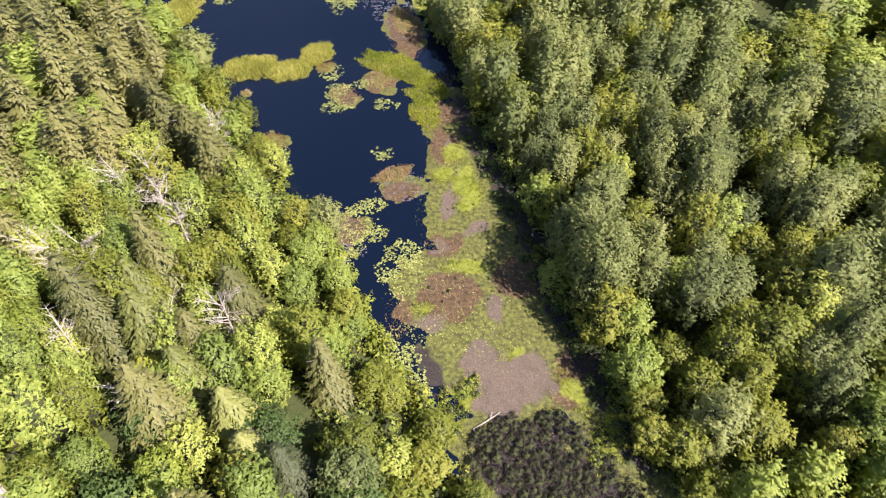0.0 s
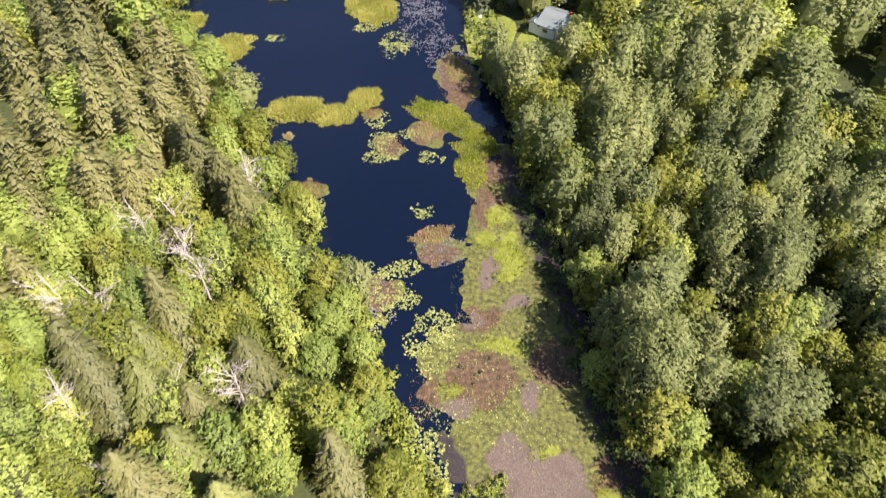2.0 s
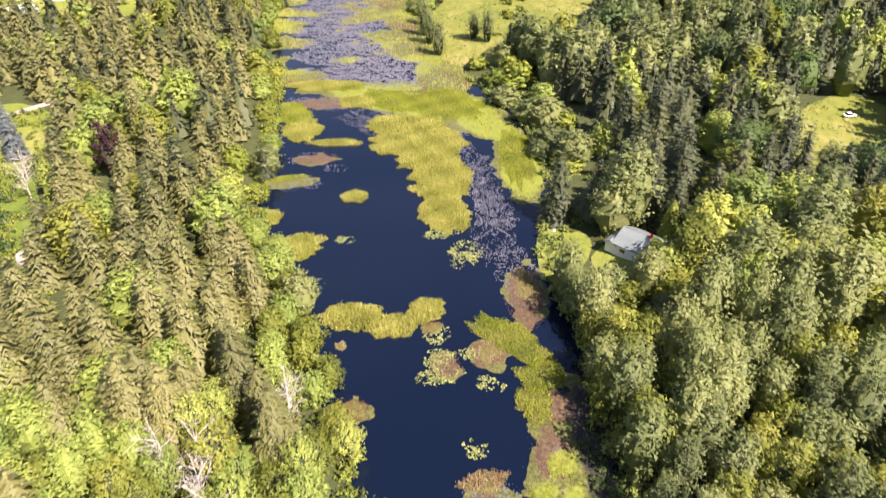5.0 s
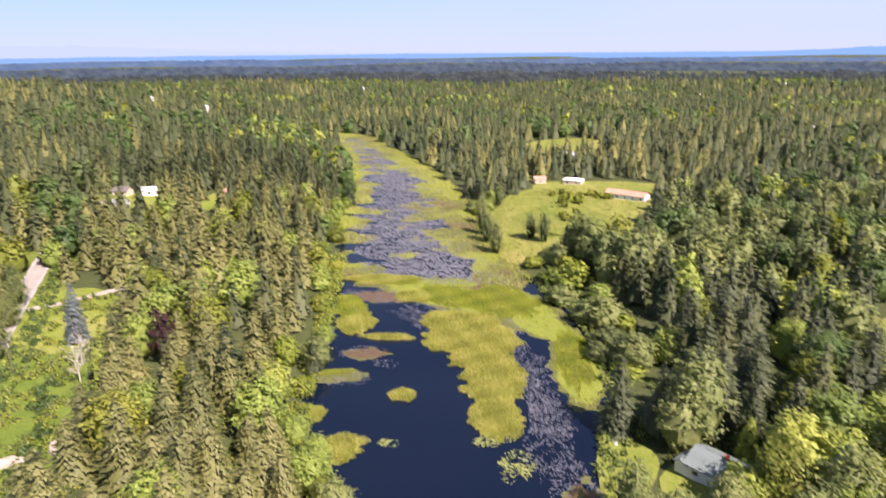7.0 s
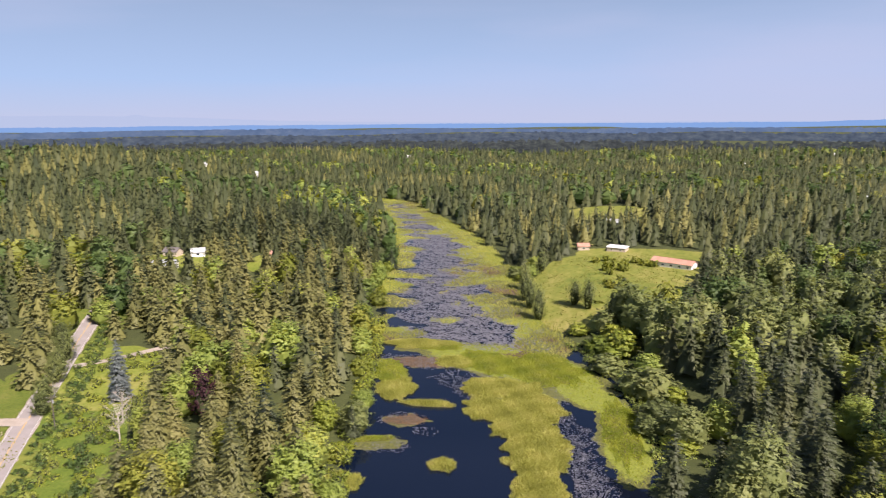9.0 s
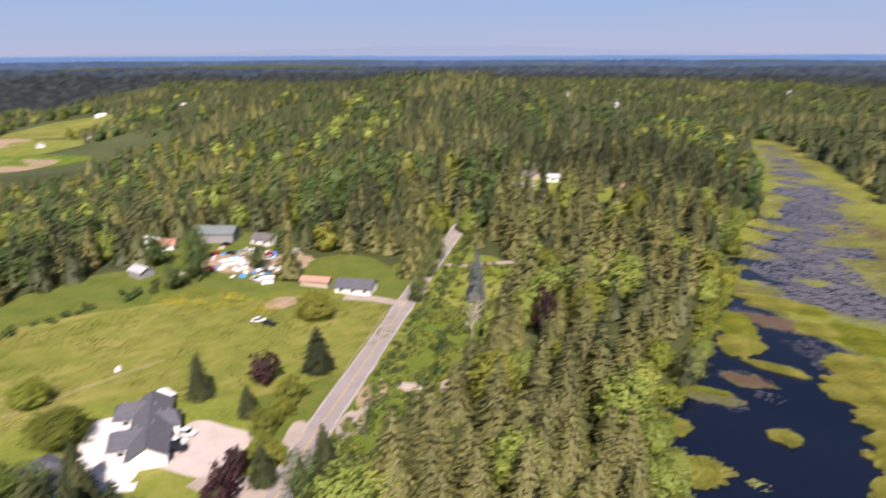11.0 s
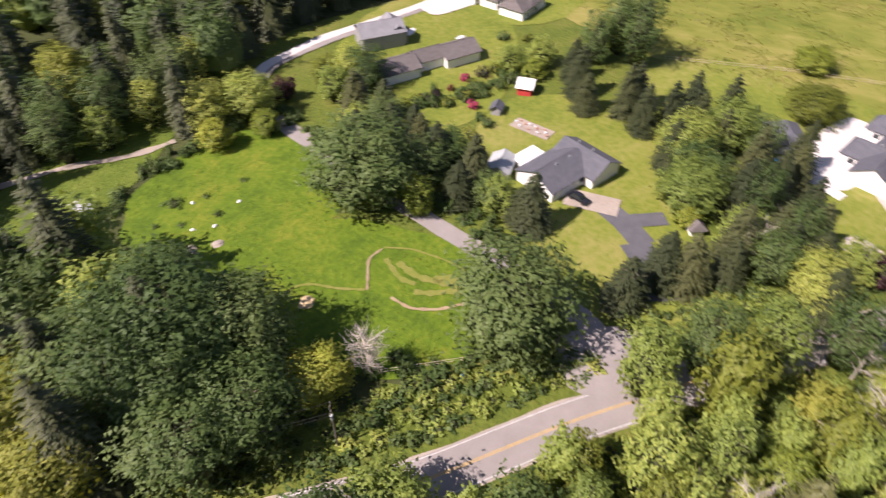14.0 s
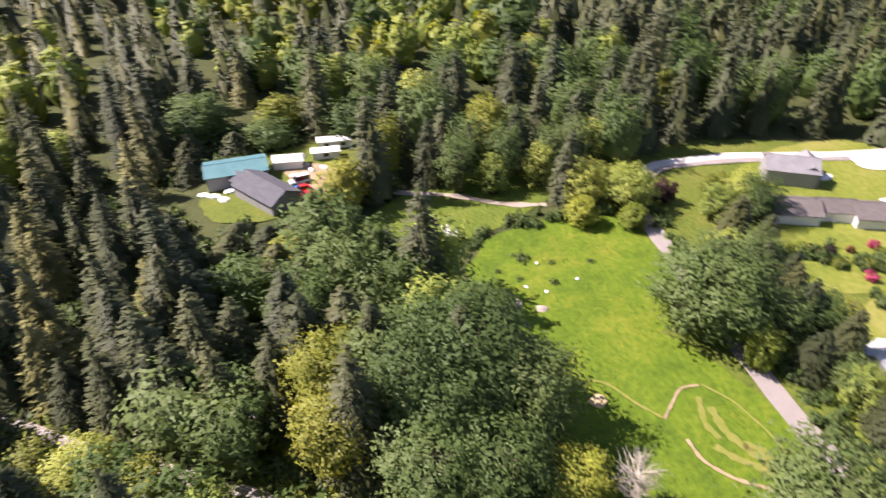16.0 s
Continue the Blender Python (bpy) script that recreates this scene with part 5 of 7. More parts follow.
for i, kd in enumerate(KINDS):
    con = kd in ("fir", "dark_fir")
    near_p = [make_proto(kd, 500 + 10 * i + k, 2900 if con else 1350, 0.22 if con else 0.32) for k in range(3)]
    mid_p = [make_proto(kd, 600 + 10 * i + k, 1300 if con else 1900, 0.34 if con else 0.34) for k in range(4)]
    far_p = [make_proto(kd, 700 + 10 * i + k, 480, 0.64) for k in range(4)]
    for tag_, sel, pr in (("near", close & ~single, near_p), ("wood", mid, mid_p), ("woodland", rest, far_p)):
        k = sel & (sp1 == i)
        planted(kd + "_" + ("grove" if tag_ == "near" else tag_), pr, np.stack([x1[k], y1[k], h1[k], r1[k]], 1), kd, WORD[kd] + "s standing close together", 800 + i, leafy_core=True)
    # single trees with trunk and crown
    mk = []
    for k in range(4):
        cr, inner, nrm = make_proto(kd, 540 + 10 * i + k, 4200 if con else 2800, 0.2 if con else 0.24)
        cr = cr * np.array([WIDE[i], WIDE[i], TALL[i]])
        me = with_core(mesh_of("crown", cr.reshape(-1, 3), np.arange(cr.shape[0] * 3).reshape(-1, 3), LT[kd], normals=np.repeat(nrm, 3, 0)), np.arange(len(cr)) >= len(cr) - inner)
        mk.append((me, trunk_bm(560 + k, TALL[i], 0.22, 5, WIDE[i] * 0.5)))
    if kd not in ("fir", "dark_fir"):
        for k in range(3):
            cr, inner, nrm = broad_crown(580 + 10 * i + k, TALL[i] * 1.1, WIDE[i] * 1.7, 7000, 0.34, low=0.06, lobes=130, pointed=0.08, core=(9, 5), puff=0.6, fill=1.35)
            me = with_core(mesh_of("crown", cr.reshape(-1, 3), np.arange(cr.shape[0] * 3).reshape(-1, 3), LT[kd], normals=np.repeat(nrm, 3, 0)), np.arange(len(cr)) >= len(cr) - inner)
            mk.append((me, trunk_bm(590 + k, TALL[i] * 1.1, 0.3, 7, WIDE[i] * 0.8)))
    proto_trees[kd] = []
    for me, bm in mk:
        tm = bpy.data.meshes.new("trunk")
        bm.to_mesh(tm)
        bm.free()
        tm.materials.append(M["bark"])
        proto_trees[kd].append((tm, me))


def tree(kind, x, y, h, r, k=0, turn=0.0, label="", name="tree", category="tree", group=""):
    i = KINDS.index(kind)
    grand = r > WIDE[i] * 1.3 and len(proto_trees[kind]) > 4
    tm, me = proto_trees[kind][4 + k % 3 if grand else k % 4]
    wide0, tall0 = (WIDE[i] * 1.7, TALL[i] * 1.1) if grand else (WIDE[i], TALL[i])
    top = thing(name, x, y, float(height(x, y)) - 0.2, turn, label or WORD[kind] + " in the wood beside the pond", category, group)
    for nm, data in (("trunk", tm), ("crown", me)):
        ob = new(nm, data)
        ob.parent = top
        ob.scale = (r / wide0, r / wide0, h / tall0)
    return top


for j in order:
    kd = KINDS[sp1[j]]
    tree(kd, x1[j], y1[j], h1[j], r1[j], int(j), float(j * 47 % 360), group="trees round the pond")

# farther woods
x2, y2 = scatter(-1700, 700, -520, 1720, 12.6, 21)
k = (np.hypot(x2, y2) < 1720) & ~((x2 > -330) & (x2 < 165) & (y2 > -215) & (y2 < 430)) & ~((y2 < -215) & (x2 > 150)) & ~((y2 < 60) & (x2 > 165)) & (y2 > -520)
valley_floor = (x2 < -780) & (y2 < 420)
az2 = (np.degrees(np.arctan2(-x2, y2)) + 90) % 360 - 90
d2 = np.hypot(x2, y2)
k &= (az2 > -22) & ~((az2 > 112) & (d2 > 470)) & ~((az2 > 100) & (d2 > 900))
k &= ~((d2 > 1150) & (np.random.default_rng(24).uniform(0, 1, len(x2)) < 0.4))
k &= ~(valley_floor & (patchy(x2, y2, 60, 0.3) < np.where(y2 > 260, -0.5, 0.3))) & ~((d2 > 480) & (patchy(x2 + 150, y2, 70, 1.7) > 1.12))
x2, y2 = x2[k], y2[k]
sp2 = species(x2, y2, 22)
rg2 = np.random.default_rng(23)
s2 = rg2.uniform(0.7, 1.25, len(x2))
d2 = np.hypot(x2, y2)
for i, kd in enumerate(KINDS):
    for tag_, sel in (("near", d2 < 600), ("far", d2 >= 600)):
        q = sel & (sp2 == i)
        if not q.any():
            continue
        if tag_ == "near":
            pr = [make_proto(kd, 900 + 10 * i + k, 90, 1.2) for k in range(5)]
        else:
            pr = [make_proto(kd, 920 + 10 * i + k, 32, 1.85) for k in range(6)]
        wide = 1.25 if tag_ == "near" else 1.45
        planted(kd + "_forest", pr, np.stack([x2[q], y2[q], TALL[i] * s2[q], WIDE[i] * wide * s2[q]], 1), kd, "far wood of " + WORD[kd] + "s", 940 + i, leafy_core=True)


# ---- trees that stand by themselves round the houses ----
def plant(kind, rows, label, group="", name="tree"):
    for k, (x, y, h, r) in enumerate(rows):
        tree(kind, x, y, h * 1.1, r * 1.25, k + 1, 73.0 * k, label, name, "tree", group)


plant("maple", [(-88, -67, 16, 9.0), (-69, -26, 17, 8.2), (-38, -68, 19, 9.5), (-30, -62, 15, 6), (-38, -53, 9, 4), (-128, -12, 10, 4.6), (-104, 9, 11, 4.0)], "big round dark green maple beside the meadow", "maples by the meadow")
plant("dark_fir", [(-137, -8, 12, 3.6), (-132, 0, 13, 3.8), (-126, 5, 13, 3.8), (-115, 14, 12, 3.6), (-122, 12, 12, 3.4), (-100, 2, 10, 3.4), (-108, 10, 11, 3.4)], "dark green fir between the two houses", "trees between the houses")
plant("lime", [(-46, -47, 7, 4.0), (-89, -55, 9, 2.8), (-187, 5, 6, 4), (-109, 5, 6, 3), (-112, -8, 5, 2.4), (-96, -100, 6, 3), (-86, -106, 7, 3.4), (-150, -57, 5, 3)], "yellow-green garden tree on the grass", "garden trees")
plant("dark_fir", [(-147, -44, 13, 3.8), (-144, -31, 13, 3.6), (-154, -48, 11, 3.6), (-165, 41, 12, 3.6), (-149, 48, 8, 2.8), (-160, 73, 13, 4.5), (-141, -40, 10, 3.4), (-26, -109, 17, 6)], "tall dark conifer standing on the lawn", "conifers on the lawns")
plant("dark_fir", [(-96, -34, 13, 4.0), (-103, -50, 12, 3.6), (-103, -59, 12, 3.6), (-94, -8, 12, 4.2), (-86, -12, 11, 4), (-114, 51, 13, 3.2), (-121, 40, 9, 3), (-120, 0, 13, 4.0), (-112, 8, 12, 4), (-143, -16, 12, 4.4), (-106, -72, 11, 4), (-112, -86, 12, 4.5), (-108, -66, 9, 3.4), (-108, 15, 11, 4)], "dark olive conifer near the road", "conifers by the road")
plant("alder", [(-117, -9, 10, 5.4), (-132, -14, 11, 5), (-141, -7, 11, 5), (-110, 2, 9, 4.2), (-111, 21, 9, 4), (-102, 16, 10, 4.4), (-98, -42, 8, 3.2), (-92, -60, 7, 3), (-124, -95, 9, 4.4), (-116, -95, 9, 4.2), (-104, -80, 9, 4), (-100, -108, 10, 5), (-92, -114, 10, 4.6), (-156, -58, 8, 3.8), (-150, -64, 7, 3.4)], "fresh green tree between the gardens", "garden trees")
plant("olive", [(-163, 8, 8, 5.2), (-195, 90, 8, 5.5), (-139, 48, 7, 3.2), (-150, 60, 7, 3.6), (-130, 44, 6, 3), (-144, 55, 5, 2.6), (-126, 45, 5, 2.6), (-122, -102, 7, 4)], "olive-green round tree on the grass", "garden trees")


plant("maple", [(-168, -36, 21, 5.0), (-174, -43, 18, 5.2), (-165, -46, 13, 4.4)], "tall dark broad tree on the edge of the hay field", "field edge trees")
plant("maple", [(-121, -6, 11, 3.6), (-140, 0, 11, 3.6), (-121, 3, 12, 3.6), (-113, 11, 12, 3.6)], "dense green tree between the two houses", "trees between the houses")
plant("dark_fir", [(-148, -17, 13, 3.8), (-148, -9, 14, 4.0), (-139, 8, 13, 3.8), (-132, 8, 12, 3.6)], "dark green fir between the gardens", "trees between the houses")
plant("dark_fir", [(-106, 2, 13, 4.2), (-95, -4, 12, 4.2), (-111, 50, 13, 3.4), (-99, 18, 12, 4)], "dark olive fir between the gardens", "trees between the houses")
plant("dark_fir", [(-115, -80, 10, 3.6), (-104, -51, 8, 3.2), (-97, -37, 8, 3.2)], "dark fir in the row along the drive", "row along the drive")
plant("dark_fir", [(-109, -68, 10, 3.8), (-101, -78, 10, 3.8), (-96, -50, 10, 3.8)], "dark green fir in the row along the drive", "row along the drive")
plant("maple", [(-124, -91, 11, 4.8), (-106, -58, 9, 4.0), (-99, -44, 7, 3.4), (-96, -67, 11, 4.8), (-98, -59, 10, 4.4), (-107, -75, 11, 4.4)], "dense green tree in the row along the drive", "row along the drive")
plant("maple", [(-90, 22, 15, 4.2), (-78, 3, 15, 4.2), (-108, 43, 13, 3.2)], "tall dark green maple leaning over the road", "maples by the road")
plant("alder", [(-84, 12, 15, 4.2), (-70, -4, 15, 4.2)], "tall green alder leaning over the road", "alders by the road")
plant("cottonwood", [(-207, 146, 9, 3.8), (-196, 134, 8, 3.6), (-221, 161, 11, 4), (-213, 152, 9, 3.6), (-188, 127, 7, 3), (-231, 168, 12, 4.2)], "pale grey-green bushy tree by the road", "bushy trees by the road")
plant("dark_fir", [(-15, -88, 21, 6), (-23, -81, 20, 6.4), (11, -98, 24, 6), (3, -104, 23, 6)], "big dark fir above the road", "big firs above the road")


plant("dark_fir", [(-139.1, -25.3, 12, 3.6), (-143.1, -20.4, 12, 3.6), (-128.3, -16.2, 12, 3.6), (-142.1, -14.0, 12, 3.6), (-148.1, -29.9, 12, 3.6)], "dark olive fir beside the lawns", "conifers on the lawns")


plant("cottonwood", [(64, 204, 16, 4.6), (70, 184, 15, 4.4), (58, 226, 16, 4.6), (66, 168, 15, 4.4), (62, 250, 15, 4.6)], "grey-green cottonwood beside the pasture", "pasture trees")
plant("alder", [(33, -90, 12, 4.2), (19, -79, 12, 4.4), (3, -64, 11, 4.0), (14, -66, 13, 4.4), (-8, -55, 9, 3.6)], "fresh green alder above the road", "alders by the road")
plant("olive", [(26, -84, 12, 4.4), (11, -72, 12, 4.2), (24, -72, 13, 4.4), (-15, -48, 8, 3.4)], "olive-green tree above the road", "trees above the road")
plant("dark_fir", [(36, -82, 16, 4.6), (29, -76, 15, 4.6), (8, -61, 14, 4.4)], "dark fir above the road", "big firs above the road")


plant("maple", [(-66, -131, 14, 4.4), (-79, -131, 15, 4.6), (-92, -130, 13, 4.4), (-72, -137, 16, 4.6), (-99, -129, 14, 4.2)], "dense green tree between the meadow and the wood", "trees north of the meadow")
plant("alder", [(-74, -127, 10, 3.8), (-86, -126, 11, 4.0), (-106, -130, 12, 4.2)], "fresh green alder between the meadow and the wood", "trees north of the meadow")
plant("dark_fir", [(-85, -136, 18, 4.2), (-61, -138, 17, 4.2)], "dark fir between the meadow and the wood", "trees north of the meadow")


def crowned(name, x, y, h, r, leaf, label, seed, n=1800, size=0.32, low=0.1, fir=False):
    top = thing(name, x, y, None, seed * 31 % 360, label, "tree")
    v, inner, nrm = fir_crown(seed, h, r, int(n * 1.7), size * 0.8, low=low, bits=9, stout=0.5, fill=1.1) if fir else broad_crown(seed, h, r, n, size, low=low, lobes=30)
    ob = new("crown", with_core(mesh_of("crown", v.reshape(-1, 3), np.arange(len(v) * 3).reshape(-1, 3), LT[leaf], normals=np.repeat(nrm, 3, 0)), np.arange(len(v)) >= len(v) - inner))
    ob.parent = top
    part("trunk", trunk_bm(seed, h, 0.2, 4, r * 0.4), M["bark"], top)
    return top


plant("maple", [(-270, 74, 12, 4.5), (-252, 68, 11, 4.5), (-250, 92, 10, 4), (-276, 60, 13, 5), (-246, 58, 9, 4), (-284, 78, 12, 4.4), (-262, 108, 11, 4)], "green tree among the scrap yard", "scrap yard trees")
crowned("plum_tree", -162, 58, 9, 4.6, "plum", "dark purple copper tree on the field's edge", 41)
for k, (x, y, r) in enumerate(((-124, 33, 4.2), (-119, 30, 3.6), (-113, 26, 3.4), (-128, 37, 2.8), (-110, -106, 3.0), (-205, -64, 3.0))):
    crowned("plum_tree", x, y, 6, r, "plum", "dark purple-leaved plum tree by the drive", 42 + k, 1100)
crowned("plum_tree", -45.5, -51.5, 4.5, 2.6, "plum", "dark purple bush in front of the maples", 48, 700, 0.26)
crowned("blue_spruce", -174, 144, 21, 4.4, "spruce", "pale silvery blue spruce on the grass", 51, 2600, 0.4, 0.06, True)
crowned("red_tree", -136, 140, 19, 4.2, "plum", "reddish brown tree among green firs", 52, 1500, 0.4)
for k, (x, y) in enumerate(((-27, -112), (-31, -104), (-34, -98))):
    crowned("poplar", x, y, 21, 2.0, "maple", "narrow column-shaped poplar by the sheds", 55 + k, 1700, 0.34)
for k, (x, y) in enumerate(((-129, -64), (-132, -67), (-138, -69), (-127, -70))):
    crowned("garden_shrub", x, y, 2.2, 1.6, "blossom" if k < 1 else "olive", "flowering pink and red garden shrub", 60 + k, 300, 0.22)


for k, (x, y, leaf, r) in enumerate(((-139.7, -71.9, "blossom", 1.3), (-147.5, -67.4, "olive", 1.8), (-143.9, -68.7, "mud_shrub", 2.3), (-133.6, -72.6, "rust", 0.9), (-129.0, -74.3, "mud_shrub", 1.4), (-124.1, -77.4, "lime", 2.3), (-122.0, -78.7, "lime", 1.3), (-125.9, -75.4, "mud_shrub", 1.8), (-165.1, -73.1, "maple", 2.3), (-158.1, -68.2, "maple", 1.3), (-167.3, -67.1, "olive", 1.8), (-159.6, -59.2, "olive", 2.3), (-125.3, -60.2, "maple", 1.3), (-123.7, -57.4, "maple", 1.8), (-117.1, -58.8, "olive", 2.3))):
    crowned("garden_shrub", x, y, 1.2 + 0.5 * r, r, leaf, "rounded garden shrub in the border by the stable", 180 + k, 420, 0.2)


def bare_tree(x, y, h, seed, label, mat="dead_wood", twigs=18):
    """A leafless tree: trunk, limbs and twigs."""
    rg = np.random.default_rng(seed)
    top = thing("dead_tree", x, y, None, 0, label, "tree")
    bm = bmesh.new()
    rod(bm, (0, 0, -0.4), (0.3, 0.1, h), 0.24, 0.04)
    part("trunk", bm, M[mat], top)
    for k in range(twigs):
        bm = bmesh.new()
        z, t, l = h * rg.uniform(0.25, 0.95), rg.uniform(0, 6.28), rg.uniform(1.2, 3.4)
        a = Vector((0.3 * z / h, 0.1 * z / h, z))
        b = a + Vector((math.cos(t) * l, math.sin(t) * l, l * rg.uniform(0.5, 1.1)))
        rod(bm, a, b, 0.09, 0.03, 4)
        for _ in range(11):
            c = a.lerp(b, rg.uniform(0.35, 1))
            d = Vector(rg.normal(0, 0.7, 3)) + (b - a).normalized() * 0.9
            rod(bm, c, c + d, 0.035, 0.012, 3)
        part("branch", bm, M[mat], top)
    return top


for k, (x, y) in enumerate([(-43.6, 16.1), (-35.8, 8.0), (-45.9, 30.1), (-27.5, 1.7), (-46.9, 23.0), (-24.6, -3.2)]):
    crowned("pale_fir", x, y, 18 - 1.5 * (k % 3), 6.0 - 0.5 * (k % 2), "pale_fir", "pale yellowish fir among green alders", 160 + k, 2600, 0.3, 0.05, True)
for k, (x, y, h) in enumerate(((-53.6, 12.4, 14), (-61.5, 28.0, 14), (-41.1, 3.0, 14), (-33.1, 20.0, 14), (-45.3, 39.2, 14), (-52, 48, 14), (-49, 43, 12), (-57, 46, 13), (-40, 16, 12), (-58, 30, 11), (-52, -42, 9), (-46, 66, 13), (-85, 15, 10), (-78, 26, 11), (-70, 22, 9), (-88, 24, 10), (-66, 30, 11), (-107, 4, 8), (-150, 122, 10), (-160, 132, 9))):
    bare_tree(x, y, h, 70 + k, "bleached leafless dead tree among green crowns", twigs=46 if h == 9 and k == 10 else 18)


# ---- low growth: brambles, hedges, brush ----
def brush(name, spots, leaf, label, seed, n=90, size=0.3):
    pr = [unit(broad_crown(seed + k, 2.4, 2.0, n, size, low=0.0, lobes=24, core=(5, 2)), 2.4, 2.0) for k in range(4)]
    return planted(name, pr, spots, leaf, label, seed, "bushes")


rgb_ = np.random.default_rng(90)
rx_, ry_ = resample(ROAD, 2.4)
tx_, ty_ = np.gradient(rx_), np.gradient(ry_)
ln_ = np.hypot(tx_, ty_)
spots = []
for k in range(len(rx_)):
    for side in (-1, 1):
        for lay in range(5 if side == 1 and ry_[k] < 20 else 3):
            if ry_[k] > 30 and side == 1:
                continue
            o = side * (6.6 + 2.2 * lay + rgb_.uniform(-0.8, 0.8))
            x, y = rx_[k] - ty_[k] / ln_[k] * o, ry_[k] + tx_[k] / ln_[k] * o
            if seg_dist(np.array([x]), np.array([y]), DRIVE)[0] > 4 and rgb_.uniform() < 0.8:
                spots.append((x, y, rgb_.uniform(0.8, 2.2), rgb_.uniform(1.0, 2.0)))
brush("roadside_brambles", spots[::2], "alder", "fresh green brambles along the road", 91, 100, 0.4)
brush("roadside_brambles", spots[1::2], "maple", "darker green shrubs along the road", 92, 100, 0.4)
spots = []
for k in range(760):
    y = rgb_.uniform(-30, 270)
    lx, rx2 = float(np.interp(y, LEFT_Y, LEFT_X)), float(np.interp(y, RIGHT_Y, RIGHT_X))
    if k % 2:
        spots.append((lx - rgb_.uniform(-1.0, 4), y, rgb_.uniform(1.2, 3.6), rgb_.uniform(1.2, 2.4)))
    else:
        spots.append((rx2 + rgb_.uniform(-0.5, 6) + 8 * max(0, rgb_.normal()) * (y > 150), y, rgb_.uniform(0.8, 3.0), rgb_.uniform(1.0, 2.2)))
def among(ovals, n, low, high, wide=(0.8, 1.6)):
    out = []
    for _ in range(n):
        o = ovals[int(rgb_.integers(0, len(ovals)))]
        a, q, t = rgb_.uniform(0, 6.283), math.sqrt(rgb_.uniform(0, 1.1)), radians(o[4])
        u, v = o[2] * q * math.cos(a), o[3] * q * math.sin(a)
        out.append((o[0] + u * math.cos(t) - v * math.sin(t), o[1] + u * math.sin(t) + v * math.cos(t), rgb_.uniform(low, high), rgb_.uniform(*wide)))
    return out


brush("marsh_shrubs", among([(19, -4, 15, 8.5, -30), (15, 3, 9, 5.5, 10), (24, -8, 12, 8, -30), (20, -2, 13, 7, -30)], 470, 0.35, 1.4), "mud_shrub", "low leafless brownish shrubs on dark mud", 105, 60, 0.2)
brush("marsh_shrubs", among([(3, 32, 7, 6, 0), (8, 50, 6, 10, 10)], 60, 0.15, 0.5, (0.3, 0.9)), "mud_shrub", "small dry tufts on the mud flats", 106, 40, 0.14)
brush("marsh_shrubs", among([(31, 8, 4, 11, 22), (26, 22, 3, 11, 22), (19, 42, 3, 14, 20), (14, 60, 3, 12, 18), (9, 78, 3, 14, 14)], 170, 0.4, 1.6), "maple", "low dark green shrubs along the shaded shore", 107, 60, 0.24)
brush("marsh_shrubs", among([(3, 9, 3, 8, -28), (28, 4, 2, 6, -20), (6, -6, 3, 6, 0)], 60, 0.4, 1.4), "lime", "bright green shrubs on the marsh edge", 109, 70, 0.22)
brush("shore_bushes", spots[1::2], "lime", "bright green willow bushes on the shore", 93)
brush("shore_bushes", spots[0::2], "alder", "low green bushes under the trees on the shore", 95)
ux, uy = rgb_.uniform(-115, 45, 3600), rgb_.uniform(-70, 150, 3600)
k = ~is_open(ux, uy, 0.5)
ux, uy = ux[k][:1200], uy[k][:1200]
half = len(ux) // 2
sx_, sy_ = rgb_.uniform(-60, 45, 2600), rgb_.uniform(-185, -62, 2600)
k = ~is_open(sx_, sy_, 0.0)
brush("undergrowth", np.stack([sx_, sy_, rgb_.uniform(1.2, 4.2, len(sx_)), rgb_.uniform(1.6, 2.8, len(sx_))], 1)[k][:520], "maple", "dark green undergrowth below the tall firs", 117, 40, 0.5)
brush("undergrowth", np.stack([ux, uy, rgb_.uniform(0.8, 3.4, len(ux)), rgb_.uniform(1.2, 2.4, len(ux))], 1)[:half], "alder", "low green undergrowth on the forest floor", 111, 40, 0.42)
brush("undergrowth", np.stack([ux, uy, rgb_.uniform(0.8, 3.0, len(ux)), rgb_.uniform(1.2, 2.2, len(ux))], 1)[half:], "olive", "olive-green ferns and shrubs on the forest floor", 113, 40, 0.42)
spots = []
for line, n in ((((-146, -60), (-128, -72), (-118, -84)), 40), (((-53, -41), (-61, -31)), 14), (((-56, -112), (-74, -112), (-94, -108)), 30), (((-90, -62), (-100, -88), (-106, -108)), 40), (((-86, -28), (-92, -46), (-97, -60)), 34), (((-160, 122), (-130, 88), (-112, 62)), 60), (((-252, 70), (-236, -20), (-246, -76)), 70)):
    p = np.array(line, float)
    d = np.r_[0, np.cumsum(np.hypot(*np.diff(p, axis=0).T))]
    for s in rgb_.uniform(0, d[-1], n):
        spots.append((np.interp(s, d, p[:, 0]) + rgb_.normal(0, 1.6), np.interp(s, d, p[:, 1]) + rgb_.normal(0, 1.6), rgb_.uniform(1.0, 3.2), rgb_.uniform(1.0, 2.2)))
brush("hedge_bushes", spots, "maple", "green hedge and garden bushes", 97, 120, 0.36)
spots = []
for _ in range(640):
    t, o = rgb_.uniform(0, 1), rgb_.uniform(5, 30)
    x, y = -118 - 95 * t + o * 0.72, 62 + 118 * t + o * 0.62 - 14
    spots.append((x, y, rgb_.uniform(0.6, 2.8), rgb_.uniform(0.9, 2.2)))
brush("field_brush", spots[::2], "lime", "low green scrub on rough grass", 99, 80, 0.3)
brush("field_brush", spots[1:200:3], "cottonwood", "grey-green scrub on rough grass", 100, 80, 0.3)
